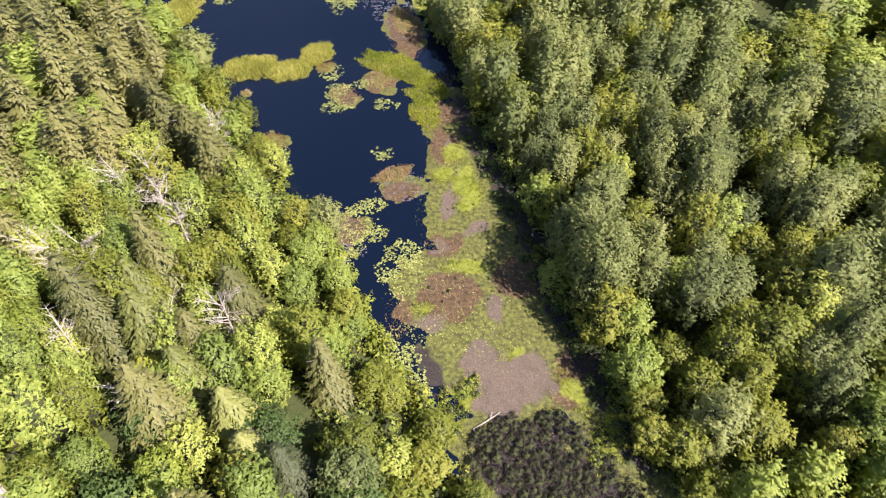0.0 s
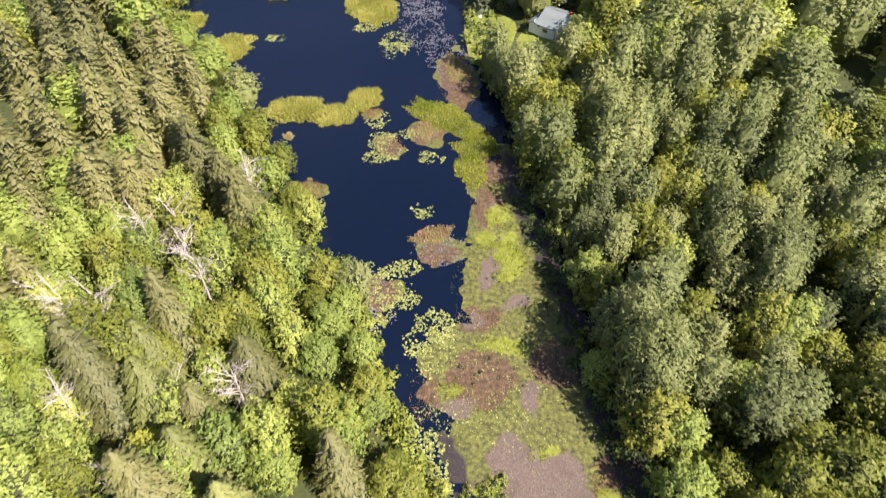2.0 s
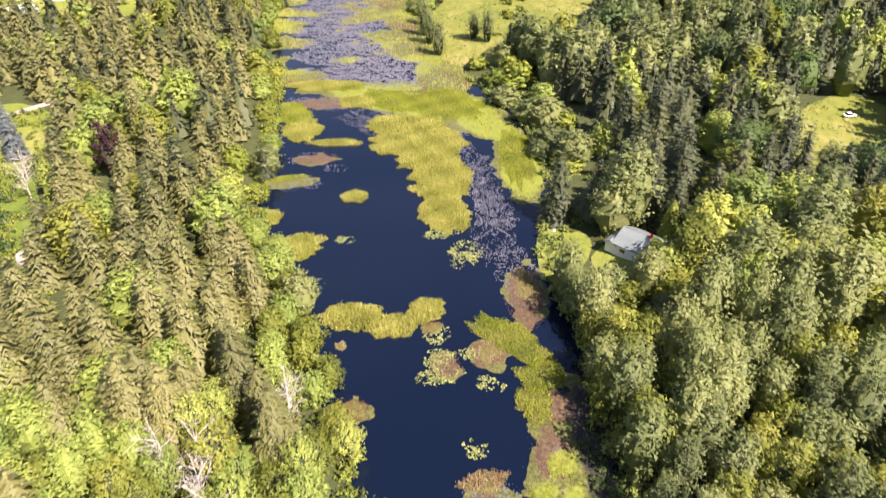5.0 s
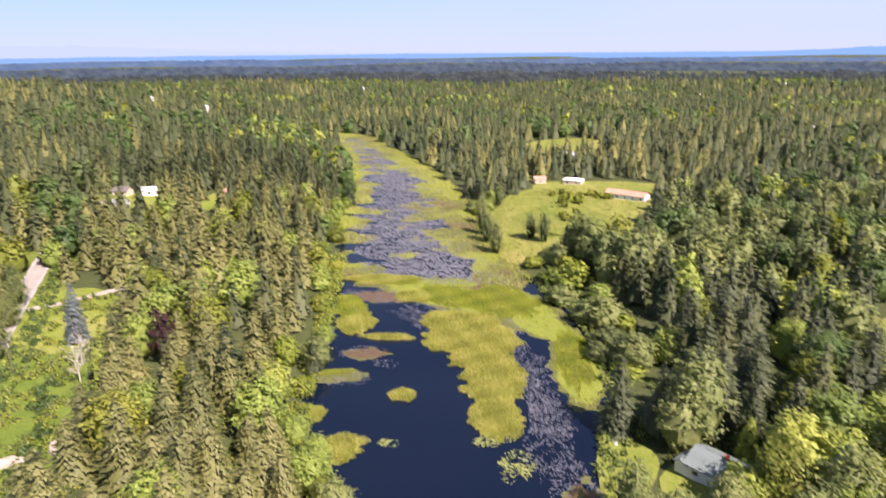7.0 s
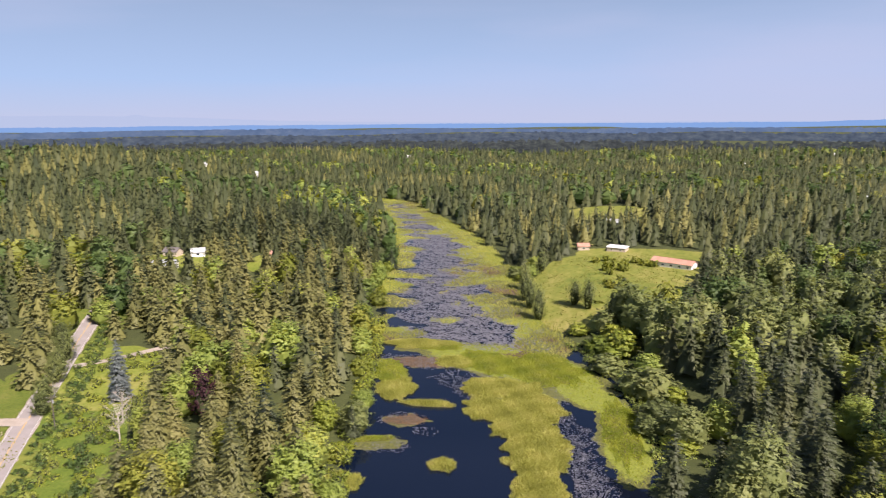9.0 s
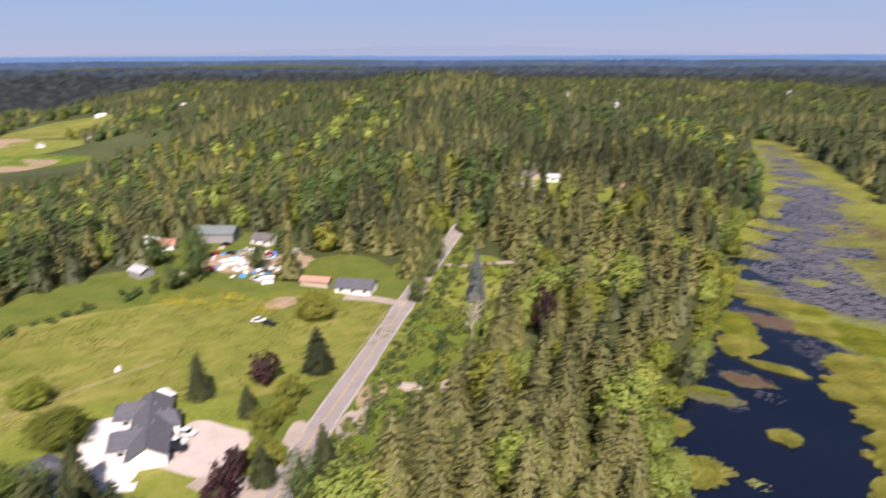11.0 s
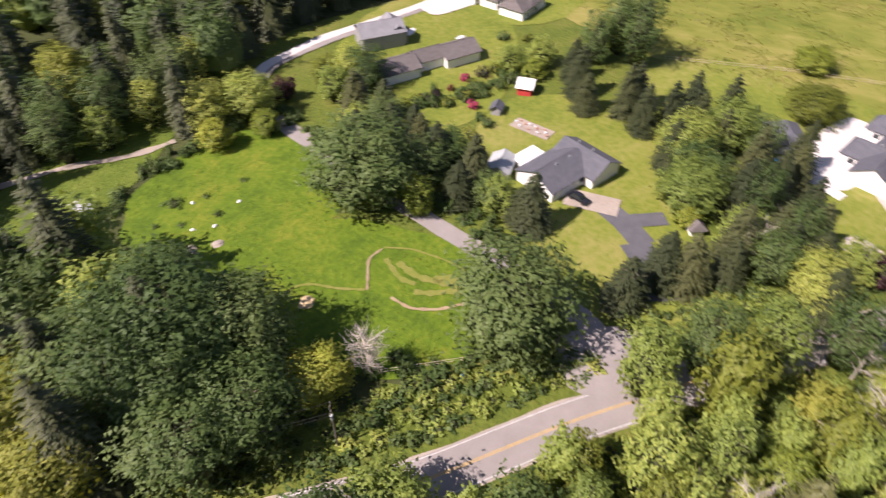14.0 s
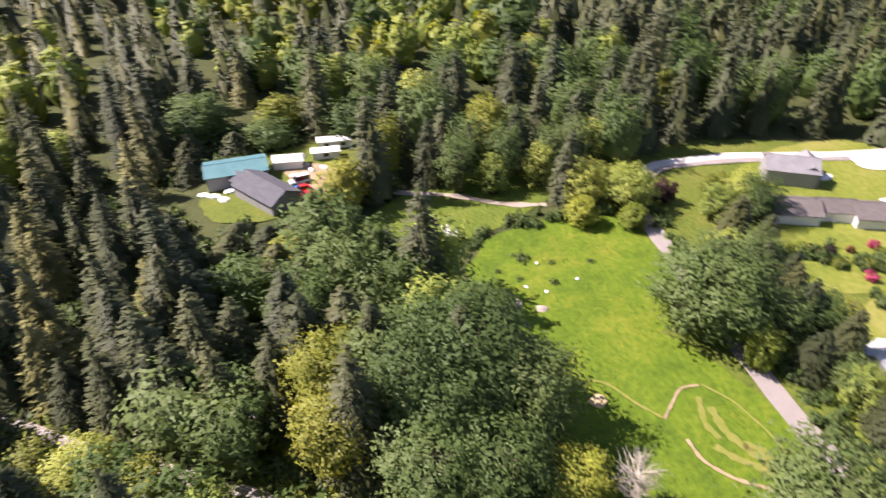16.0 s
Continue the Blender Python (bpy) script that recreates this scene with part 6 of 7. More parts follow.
spots = [(float(x), float(y), h, r) for x, y, h, r in ((-67, -100, 1.6, 2.2), (-69, -90, 1.2, 1.2), (-72, -96, 1, 1), (-80, -93, 0.8, 1.4), (-60, -98, 1, 1), (-63, -94, 0.9, 1.1), (-52, -372, 3, 3))][:6]
brush("meadow_bushes", spots, "maple", "small dark bushes dotted on the meadow", 101, 120, 0.3)
spots = [(-52 + 6 * math.sin(k * 2.3), 366 + 42 * math.sin(k * 1.1), 3.5 + 2.5 * math.sin(k), 3 + math.sin(k * 3)) for k in range(9)] + [(-20 - 6 * k, 424 + 5 * math.sin(k * 2), 4, 3) for k in range(9)]
brush("pasture_bushes", spots, "olive", "round bushes on the pasture", 103, 160, 0.6)
for k, (x, y, h) in enumerate(((-54, 316, 17), (-62, 322, 15), (-90, 331, 20), (-84, 318, 18), (-96, 352, 18), (-97, 394, 14), (-75, 300, 19), (-40, 300, 13))):
    tree("cottonwood", x, y, h, 4.6, k, 50.0 * k, "grey-green cottonwood standing in the pasture", group="pasture trees")

def specks(name, ovals, n, leaf, label, seed, size=0.3, tall=0.35):
    """Single stalks and flower heads thinly spread over grass."""
    rg = np.random.default_rng(seed)
    area = np.array([o[2] * o[3] for o in ovals], float)
    o = np.array(ovals, float)[rg.choice(len(ovals), n, p=area / area.sum())]
    a, q, t = rg.uniform(0, 6.283, n), np.sqrt(rg.uniform(0, 1.05, n)), np.radians(o[:, 4])
    u, v = o[:, 2] * q * np.cos(a), o[:, 3] * q * np.sin(a)
    x, y = o[:, 0] + u * np.cos(t) - v * np.sin(t), o[:, 1] + u * np.sin(t) + v * np.cos(t)
    k = fbm(x, y, 6.0, seed) + rg.normal(0, 0.4, n) > 0
    x, y = x[k], y[k]
    z = height(x, y) + 0.25
    d, s, h = rg.uniform(0, 6.283, len(x)), size * rg.uniform(0.5, 1.3, len(x)), tall * rg.uniform(0.4, 1.4, len(x))
    w = np.empty((len(x), 3, 3))
    w[:, 0] = np.stack([x + s * np.cos(d), y + s * np.sin(d), z], 1)
    w[:, 1] = np.stack([x - s * np.cos(d), y - s * np.sin(d), z], 1)
    w[:, 2] = np.stack([x + s * np.sin(d), y - s * np.cos(d), z + h], 1)
    ob = new(name, mesh_of(name, w.reshape(-1, 3), np.arange(len(x) * 3).reshape(-1, 3), LM[leaf], np.repeat(np.clip(0.5 + 0.4 * fbm(x, y, 14.0, seed + 5), 0, 1), 3)))
    return tagged(ob, label, "grass", kind="stuff")


specks("tall_grass", [(-204, 15, 100, 36, 77)], 26000, "hay", "uneven taller grass stalks in the hay field", 260, 0.34)
specks("tall_grass", [(-76, -90, 22, 20, 0), (-67, -52, 16, 23, 12)], 7000, "blade", "uneven grass tufts in the meadow", 261, 0.16, 0.1)
specks("tall_grass", [(-118, -34, 28, 20, 30), (-148, -88, 36, 22, 20), (-152, 8, 40, 24, 70)], 9000, "hay", "dry stalks in the lawns", 262, 0.16, 0.1)
specks("tall_grass", [(-52, 372, 46, 84, -5), (80, 220, 19, 42, -22)], 9000, "hay", "uneven taller grass on the pasture", 263, 0.5)
specks("buttercups", [(-222, 68, 22, 7, 40), (-221, 69, 14, 6, 40), (-232, 62, 16, 8, 60)], 5000, "buttercup", "patch of yellow buttercups in the hay field", 264, 0.22, 0.3)

# ---- buildings ----
M["white_wall"] = noisy("white_siding", [(0.68, 0.67, 0.64), (0.78, 0.77, 0.74), (0.83, 0.82, 0.8)], 0.6, bump=0.1, stretch=(1, 1, 8))
M["grey_wall"] = noisy("grey_siding", [(0.2, 0.2, 0.2), (0.27, 0.27, 0.27), (0.33, 0.33, 0.32)], 0.6, bump=0.1, stretch=(1, 1, 8))
M["tan_wall"] = noisy("tan_siding", [(0.4, 0.33, 0.25), (0.5, 0.42, 0.33), (0.58, 0.5, 0.4)], 0.6, bump=0.1)
M["red_wall"] = noisy("red_boards", [(0.36, 0.03, 0.03), (0.48, 0.05, 0.045), (0.55, 0.08, 0.07)], 0.8, bump=0.1)
M["slate"] = noisy("slate_grey_shingles", [(0.075, 0.078, 0.09), (0.1, 0.104, 0.12), (0.14, 0.14, 0.155)], 0.5, fine=9, bump=0.5, bump_dist=0.05, stretch=(1, 1, 4))
M["brown_roof"] = noisy("brown_grey_shingles", [(0.1, 0.09, 0.085), (0.14, 0.125, 0.12), (0.18, 0.165, 0.16)], 0.5, fine=9, bump=0.5, bump_dist=0.05, stretch=(1, 1, 4))
M["pale_roof"] = noisy("pale_grey_roof", [(0.3, 0.31, 0.31), (0.38, 0.4, 0.4), (0.45, 0.47, 0.47)], 0.4, fine=9, bump=0.3, bump_dist=0.04)
M["green_roof"] = noisy("grey_green_metal_roof", [(0.12, 0.15, 0.14), (0.16, 0.19, 0.18), (0.2, 0.235, 0.22)], 0.3, fine=9, rough=0.5, bump=0.2, bump_dist=0.04)
M["teal_roof"] = noisy("teal_metal_roof", [(0.06, 0.17, 0.19), (0.085, 0.21, 0.23), (0.13, 0.26, 0.27)], 0.3, fine=9, rough=0.5, bump=0.2, bump_dist=0.04)
M["red_roof"] = noisy("faded_red_roof", [(0.36, 0.17, 0.12), (0.46, 0.25, 0.18), (0.55, 0.34, 0.27)], 0.3, fine=9, bump=0.3, bump_dist=0.04)
M["mid_roof"] = noisy("mid_grey_roof", [(0.17, 0.17, 0.18), (0.22, 0.22, 0.23), (0.28, 0.28, 0.29)], 0.4, fine=9, bump=0.3, bump_dist=0.04)
M["white_sheet"] = noisy("white_sheet_metal", [(0.7, 0.7, 0.7), (0.8, 0.8, 0.8), (0.85, 0.85, 0.85)], 0.5, rough=0.5, bump=0.1)
M["timber"] = noisy("weathered_boards", [(0.3, 0.24, 0.18), (0.42, 0.35, 0.27), (0.52, 0.45, 0.36)], 0.8, bump=0.4, bump_dist=0.04)
M["blue_plastic"] = noisy("blue_plastic", [(0.03, 0.2, 0.55), (0.04, 0.27, 0.65), (0.06, 0.33, 0.75)], 2.0, rough=0.4, bump=0.1)
M["black_paint"] = noisy("black_car_paint", [(0.012, 0.013, 0.016), (0.016, 0.017, 0.02), (0.02, 0.021, 0.025)], 2.0, rough=0.2, bump=0.0, spec=0.5)
M["white_paint"] = noisy("white_car_paint", [(0.74, 0.74, 0.74), (0.8, 0.8, 0.8), (0.82, 0.82, 0.82)], 2.0, rough=0.25, bump=0.0, spec=0.5)
M["red_paint"] = noisy("red_car_paint", [(0.45, 0.02, 0.02), (0.55, 0.03, 0.03), (0.6, 0.05, 0.05)], 2.0, rough=0.25, bump=0.0, spec=0.5)
M["rubber"] = noisy("tyre_rubber", [(0.015, 0.015, 0.015), (0.022, 0.022, 0.022), (0.03, 0.03, 0.03)], 3.0, bump=0.1)
gm, gn, gl, gp_ = nodes_of("window_glass")
gp_.inputs["Base Color"].default_value = (0.02, 0.025, 0.03, 1)
gp_.inputs["Roughness"].default_value = 0.05
gp_.inputs["Specular IOR Level"].default_value = 0.7
M["glass"] = gm


def gable_roof(bm, cx, cy, w, d, z, rise, over=0.5, thick=0.18, hip=0.0):
    """Ridge along x; hip: how far the ridge's ends stand in from the eaves."""
    x0, x1_, y0, y1_ = cx - w / 2 - over, cx + w / 2 + over, cy - d / 2 - over, cy + d / 2 + over
    zl = z - over * rise / (d / 2)
    for dz in (0.0,):
        lo = [bm.verts.new(p) for p in ((x0, y0, zl), (x1_, y0, zl), (x1_, y1_, zl), (x0, y1_, zl), (x0 + hip, cy, z + rise), (x1_ - hip, cy, z + rise))]
        hi = [bm.verts.new(v.co + Vector((0, 0, thick))) for v in lo]
    fs = ((0, 1, 5, 4), (2, 3, 4, 5), (1, 2, 5), (3, 0, 4))
    for f in fs[:2] if hip == 0 else fs:
        bm.faces.new([hi[i] for i in f])
        bm.faces.new([lo[i] for i in f[::-1]])
    rim = [(0, 1), (1, 2), (2, 3), (3, 0)] if hip else [(0, 1), (1, 5), (5, 2), (2, 3), (3, 4), (4, 0)]
    for a, b in rim:
        bm.faces.new((lo[a], lo[b], hi[b], hi[a]))


def wall_box(bm, cx, cy, w, d, h, rise, gable):
    x0, x1_, y0, y1_ = cx - w / 2, cx + w / 2, cy - d / 2, cy + d / 2
    box(bm, x0, x1_, y0, y1_, -0.6, h)
    if gable:
        for x in (x0 + 0.01, x1_ - 0.13):
            a = [bm.verts.new((x + e, y, z)) for e in (0, 0.12) for y, z in ((y0, h), (y1_, h), (cy, h + rise - 0.03))]
            bm.faces.new(a[0:3][::-1])
            bm.faces.new(a[3:6])
            for i, j in ((0, 1), (1, 2), (2, 0)):
                bm.faces.new((a[i], a[j], a[3 + j], a[3 + i]))


def building(name, x, y, turn, wings, wall, roof, label, category="house", windows=True, door=None, chimney=False, vents=0):
    """wings: cx, cy, width, depth, wall height, roof rise, hip, all in the house's own axes; a sixth turn swaps the ridge."""
    top = thing(name, x, y, None, turn, label, category)
    for cx, cy, w, d, h, rise, hip, swap in wings:
        m = Matrix.Translation((cx, cy, 0)) @ Matrix.Rotation(radians(90 if swap else 0), 4, "Z")
        ww, dd = (d, w) if swap else (w, d)
        bm = bmesh.new()
        wall_box(bm, 0, 0, ww, dd, h, rise, hip == 0)
        bm.transform(m)
        part("wall", bm, M[wall], top)
        bm = bmesh.new()
        gable_roof(bm, 0, 0, ww, dd, h, rise, hip=hip)
        bm.transform(m)
        rf = part("roof", bm, M[roof], top)
        if hip == 0 or ww > 6:
            bm = bmesh.new()
            rod(bm, (-ww / 2 + max(hip, 0) - 0.3, 0, h + rise + 0.19), (ww / 2 - max(hip, 0) + 0.3, 0, h + rise + 0.19), 0.1, 0.1, 5)
            bm.transform(m)
            part("ridge_cap", bm, M[roof], rf)
        for k in range(vents):
            bm = bmesh.new()
            rod(bm, (-ww / 4 + k * ww / 3, 0.9, h + rise * 0.5), (-ww / 4 + k * ww / 3, 0.9, h + rise + 0.35), 0.12, 0.12, 6)
            bm.transform(m)
            part("roof_vent", bm, M["pale_roof"], rf)
        if windows:
            for sy in (-1, 1):
                n = max(1, int(ww // 4.5))
                for k in range(n):
                    wx = -ww / 2 + (k + 0.5) * ww / n
                    bm = bmesh.new()
                    box(bm, wx - 0.85, wx + 0.85, sy * dd / 2 - 0.06, sy * dd / 2 + 0.06, 0.85, 2.15)
                    bm.transform(m)
                    fr = part("window", bm, M["white_wall"], top)
                    bm = bmesh.new()
                    box(bm, wx - 0.72, wx + 0.72, sy * dd / 2 - 0.075, sy * dd / 2 + 0.075, 0.97, 2.03)
                    bm.transform(m)
                    part("pane", bm, M["glass"], fr)
    if door:
        dx, dy, dw, dh, axis = door
        bm = bmesh.new()
        if axis == "x":
            box(bm, dx - 0.06, dx + 0.06, dy - dw / 2, dy + dw / 2, 0, dh)
        else:
            box(bm, dx - dw / 2, dx + dw / 2, dy - 0.06, dy + 0.06, 0, dh)
        part("garage_door", bm, M["white_sheet"], top)
    if chimney:
        bm = bmesh.new()
        cx, cy, w, d, h, rise = wings[0][:6]
        box(bm, cx + 1.5, cx + 2.3, cy - 0.4, cy + 0.4, h, h + rise + 0.9)
        part("chimney", bm, M["red_wall"], top)
    return top


building("house", -115, -34.5, -20, [(2.8, -0.6, 12.2, 10, 2.9, 2.3, 0, 0), (-5, 1.0, 8.6, 11.6, 2.9, 2.35, 0, 1)], "white_wall", "slate", "white single-storey house with dark grey shingle roof", door=(5.6, 4.43, 4.8, 2.3, "y"), vents=2)
building("patio_cover", -114.8, -42.4, -20, [(0, 0, 6, 4.5, 2.3, 0.35, 0.6, 0)], "white_wall", "white_sheet", "white sheet-roofed patio room behind the house", "shed", windows=False)
building("house", -153, 25.8, -18, [(0, 0, 26, 8.2, 3.0, 2.5, 0, 0), (-9.5, -3.8, 6.5, 9.4, 2.9, 2.0, 1.5, 1), (3.7, -3.6, 7.4, 9.4, 2.9, 2.1, 1.5, 1), (-3, 3.4, 6, 5.6, 2.9, 1.9, 1.2, 1)], "white_wall", "slate", "large white house with cross-shaped dark grey roof", vents=2)
building("garage", -150, 4, 25, [(0, 0, 8.5, 7, 2.7, 1.8, 2.2, 0)], "white_wall", "slate", "small white garage with dark grey roof", "garage", door=(4.3, 0, 2.6, 2.2, "x"))
building("stable", -141, -84, -31, [(-9, 0, 10, 8, 3.0, 1.9, 0, 0), (9, 0, 10, 8, 3.0, 1.9, 0, 0), (0, -1.1, 8.4, 5.8, 3.0, 1.85, 0, 0)], "white_wall", "brown_roof", "long low white stable with dark grey roof", "barn", windows=False)
building("barn", -146, -102, -38, [(0, 0, 12, 8, 4.4, 2.2, 0, 0), (-4.5, -1.5, 5, 9, 4.0, 1.6, 0, 1)], "grey_wall", "mid_roof", "grey barn with pale metal roof", "barn", windows=False)
building("house", -188, -85, 83, [(0, 0, 26, 9, 3.2, 2.6, 3.2, 0), (-8, -3.4, 7, 9, 3.2, 2.4, 1.6, 1), (0, -3.0, 6, 8, 3.2, 2.2, 1.6, 1), (9, -3.8, 8, 10, 3.2, 2.5, 1.8, 1)], "white_wall", "brown_roof", "wide white house with brown-grey hipped roofs")
building("house", -209, 114, 40, [(0, 0, 14, 8.5, 2.7, 2.0, 0, 0)], "white_wall", "slate", "small white house with grey gable roof by the road")
building("shed", -222, 104, 40, [(0, 0, 11, 5, 2.4, 1.0, 0, 0)], "tan_wall", "red_roof", "low shed with faded red roof", "shed", windows=False)
building("house", 18, 139.5, -31, [(0, 0, 10.6, 10, 2.9, 2.3, 0, 0), (-6.4, -2, 2.8, 5.6, 2.3, 0.8, 0, 1)], "white_wall", "green_roof", "small house with grey-green metal roof by the pond", chimney=True)
building("house", -20, 424, -20, [(0, 0, 26, 9, 3.2, 1.9, 0, 0)], "white_wall", "red_roof", "long white house with faded red roof above the pasture")
building("house", -60, 466, -8, [(0, 0, 13, 9, 3.0, 1.0, 1.5, 0)], "tan_wall", "white_sheet", "house with pale flat roof above the pasture")
building("house", -84, 464, 20, [(0, 0, 8, 7, 3.0, 1.6, 0, 0)], "tan_wall", "red_roof", "small cabin with red roof above the pasture")
building("barn", -78, 566, -10, [(0, 0, 16, 9, 4.0, 2.2, 0, 0)], "grey_wall", "pale_roof", "grey barn behind the pasture", "barn", windows=False)
building("shed", -17, -161, -6, [(0, 0, 15, 8.5, 3.4, 1.2, 0, 0)], "grey_wall", "teal_roof", "long shed with teal metal roof", "shed", windows=False)
building("workshop", -22, -147, -64, [(0, 0, 15, 8.5, 3.2, 2.2, 0, 0), (9.5, 0, 4, 5, 2.4, 1.2, 0, 0)], "grey_wall", "slate", "grey workshop with dark shingle roof", "shed", windows=False)
building("canopy", -30.5, -161, -15, [(0, 0, 7.5, 3.6, 2.6, 0.5, 0.6, 0)], "white_wall", "white_sheet", "white canopy beside the sheds", "shed", windows=False)
building("trailer", -45, -167, -12, [(0, 0, 9, 2.6, 2.6, 0.3, 0.5, 0)], "white_wall", "white_sheet", "white trailer parked at the wood's edge", "trailer")
building("trailer", -41, -162, -12, [(0, 0, 7, 2.5, 2.4, 0.3, 0.5, 0)], "white_wall", "white_sheet", "white trailer parked at the wood's edge", "trailer")
building("shed", -53, -112, 20, [(0, 0, 6, 4.5, 2.4, 1.2, 0, 0)], "timber", "white_sheet", "small shed with white roof at the meadow's edge", "shed", windows=False)
building("barn", -298, 92, 50, [(0, 0, 19, 11, 4.6, 2.4, 0, 0)], "grey_wall", "green_roof", "large shed with grey-green metal roof", "barn", windows=False)
building("house", -280, 108, 30, [(0, 0, 10, 8, 2.8, 1.8, 0, 0)], "white_wall", "brown_roof", "white house with brown roof beside the scrap yard")
building("house", -312, 66, 30, [(0, 0, 12, 7, 2.8, 1.6, 0, 0)], "white_wall", "white_sheet", "white mobile home at the wood's edge")
building("house", -298, 70, 60, [(0, 0, 7, 6, 2.8, 1.8, 0, 0)], "white_wall", "red_roof", "small white house with red roof")
building("shed", -268, 52, 20, [(0, 0, 8, 6, 2.4, 1.6, 0, 0)], "grey_wall", "pale_roof", "grey shed in the bushes", "shed", windows=False)
building("house", -284, 272, 30, [(0, 0, 15, 9, 2.8, 2.2, 0, 0)], "white_wall", "pale_roof", "white house with pale grey roof in a clearing")
building("house", -300, 296, 10, [(0, 0, 9, 7, 2.8, 2, 0, 0)], "tan_wall", "brown_roof", "small tan house among firs")
building("house", -288, 304, 40, [(0, 0, 8, 6, 2.8, 2, 0, 0)], "white_wall", "pale_roof", "small white house among firs")
building("shed", -250, 330, 0, [(0, 0, 7, 5, 2.4, 1.4, 0, 0)], "timber", "red_roof", "small reddish shed on the grass", "shed", windows=False)
building("shed", -142.5, -56, 12, [(0, 0, 4.6, 3.4, 2.4, 1.2, 0, 1)], "red_wall", "white_sheet", "small red shed with white roof on the lawn", "shed", windows=False)
building("playhouse", -111, -6, 35, [(0, 0, 3.0, 2.6, 2.0, 1.1, 0.9, 0)], "white_wall", "brown_roof", "tiny white garden house with brown roof", "shed", windows=False)
building("shed", -109.5, -47, 10, [(0, 0, 6, 4.5, 2.4, 1.3, 0, 0)], "grey_wall", "pale_roof", "small grey shed under trees", "shed", windows=False)
building("garden_shed", -130, -58, 12, [(0, 0, 2.6, 2.2, 2.0, 0.8, 0, 0)], "grey_wall", "slate", "tiny grey garden shed", "shed", windows=False)
building("pool_house", -168, 33, 10, [(0, 0, 4, 3, 2.4, 0.6, 0.8, 0)], "white_wall", "white_sheet", "small white pavilion by the house", "shed", windows=False)
rgf = np.random.default_rng(120)
for k, (x, y) in enumerate(((-1290, 250), (-1380, 300), (-1240, 200), (-1460, 260), (-1180, 120), (-1330, 380), (-720, 720), (-690, 760), (-760, 690), (-520, 640), (-560, 700), (-60, 900), (40, 860), (-430, 900), (-900, 1100), (150, 760), (-220, 980), (-640, 900))):
    building("farmhouse", x, y, float(rgf.uniform(0, 180)), [(0, 0, float(rgf.uniform(14, 24)), 10, 4, 3, 0, 0)], "white_wall", ("white_sheet", "pale_roof", "brown_roof")[k % 3], "far white farm building among fields and woods", "house", windows=False)
for k in range(10):
    a, r = radians(-25 + 8 * k + 3 * math.sin(k * 3.3)), 1700 + 420 * math.sin(k * 1.7)
    x, y = -math.sin(a) * r, math.cos(a) * r
    ob = building("far_building", x, y, float(rgf.uniform(0, 90)), [(0, 0, float(rgf.uniform(12, 30)), 10, 9, 2, 0, 0)], "white_wall", "white_sheet", "far white building above the forest", "building", windows=False)


crowned("cone_tree", 24.6, 146.0, 12, 3.6, "lime", "yellow-green cone-shaped cedar beside the pond house", 171, 2200, 0.26, 0.04, True)
sheet("patio", (28.2, 141.8, 2.2, 3.4, -31), M["concrete"], 78, lift=0.4, power=4, rough=0.03, label="white patio beside the pond house", category="paving")


# ---- cars, poles, yard things ----
def car(x, y, turn, paint, label, van=False, name="car"):
    top = thing(name, x, y, float(height(x, y)) + 0.36, turn, label, "car")
    l, w, hb, hr = (5.4, 2.0, 1.0, 2.2) if van else (4.6, 1.82, 0.86, 1.46)
    bm = bmesh.new()
    v = box(bm, -l / 2, l / 2, -w / 2, w / 2, 0.28, hb)
    bmesh.ops.bevel(bm, geom=bm.edges[:], offset=0.12, segments=2, affect="EDGES")
    part("body", bm, M[paint], top)
    bm = bmesh.new()
    a, b = (-l / 2 + 0.15, l / 2 - 1.2) if van else (-l / 2 + 0.6, l / 2 - 1.25)
    v = box(bm, a, b, -w / 2 + 0.1, w / 2 - 0.1, hb - 0.05, hr)
    for p in v[4:]:
        p.co.x += 0.45 if p.co.x < 0 and not van else (-0.55 if p.co.x > 0 else 0.1)
        p.co.y *= 0.84
    part("window_band", bm, M["glass"], top, "dark window glass")
    bm = bmesh.new()
    v = box(bm, a + (0.5 if not van else 0.1), b - 0.6, -w / 2 + 0.22, w / 2 - 0.22, hr - 0.02, hr + 0.05)
    part("roof", bm, M[paint], top)
    for sx in (-1, 1):
        for sy in (-1, 1):
            bm = bmesh.new()
            rod(bm, (sx * l * 0.31, sy * (w / 2 - 0.2), 0.32), (sx * l * 0.31, sy * (w / 2 + 0.02), 0.32), 0.33, 0.33, 12)
            part("wheel", bm, M["rubber"], top)
    return top


car(-148.9, 32.7, 40, "white_paint", "white car parked on the pale forecourt")
car(-144, 28.6, 55, "black_paint", "black pickup parked beside the house", True)
car(-146.5, 29.6, 50, "white_paint", "white car parked beside the house")
car(-108.5, -28.7, 75, "black_paint", "black car parked before the garage")
car(-30.5, -147, 10, "red_paint", "red car parked in the dirt yard")
car(-31, -143.5, 5, "red_paint", "dark red car parked in the dirt yard")
car(-31, -151, 5, "white_paint", "white car parked in the dirt yard", True)
car(92, 243, 20, "white_paint", "white car parked on the pasture")
car(-197, 74, 30, "black_paint", "dark car parked on the field")
car(-201, 72, 60, "white_paint", "white car parked on the field")
rgj = np.random.default_rng(130)
M["tarp"] = noisy("pale_tarp", [(0.55, 0.56, 0.6), (0.7, 0.71, 0.74), (0.8, 0.8, 0.8)], 0.5, bump=0.4)


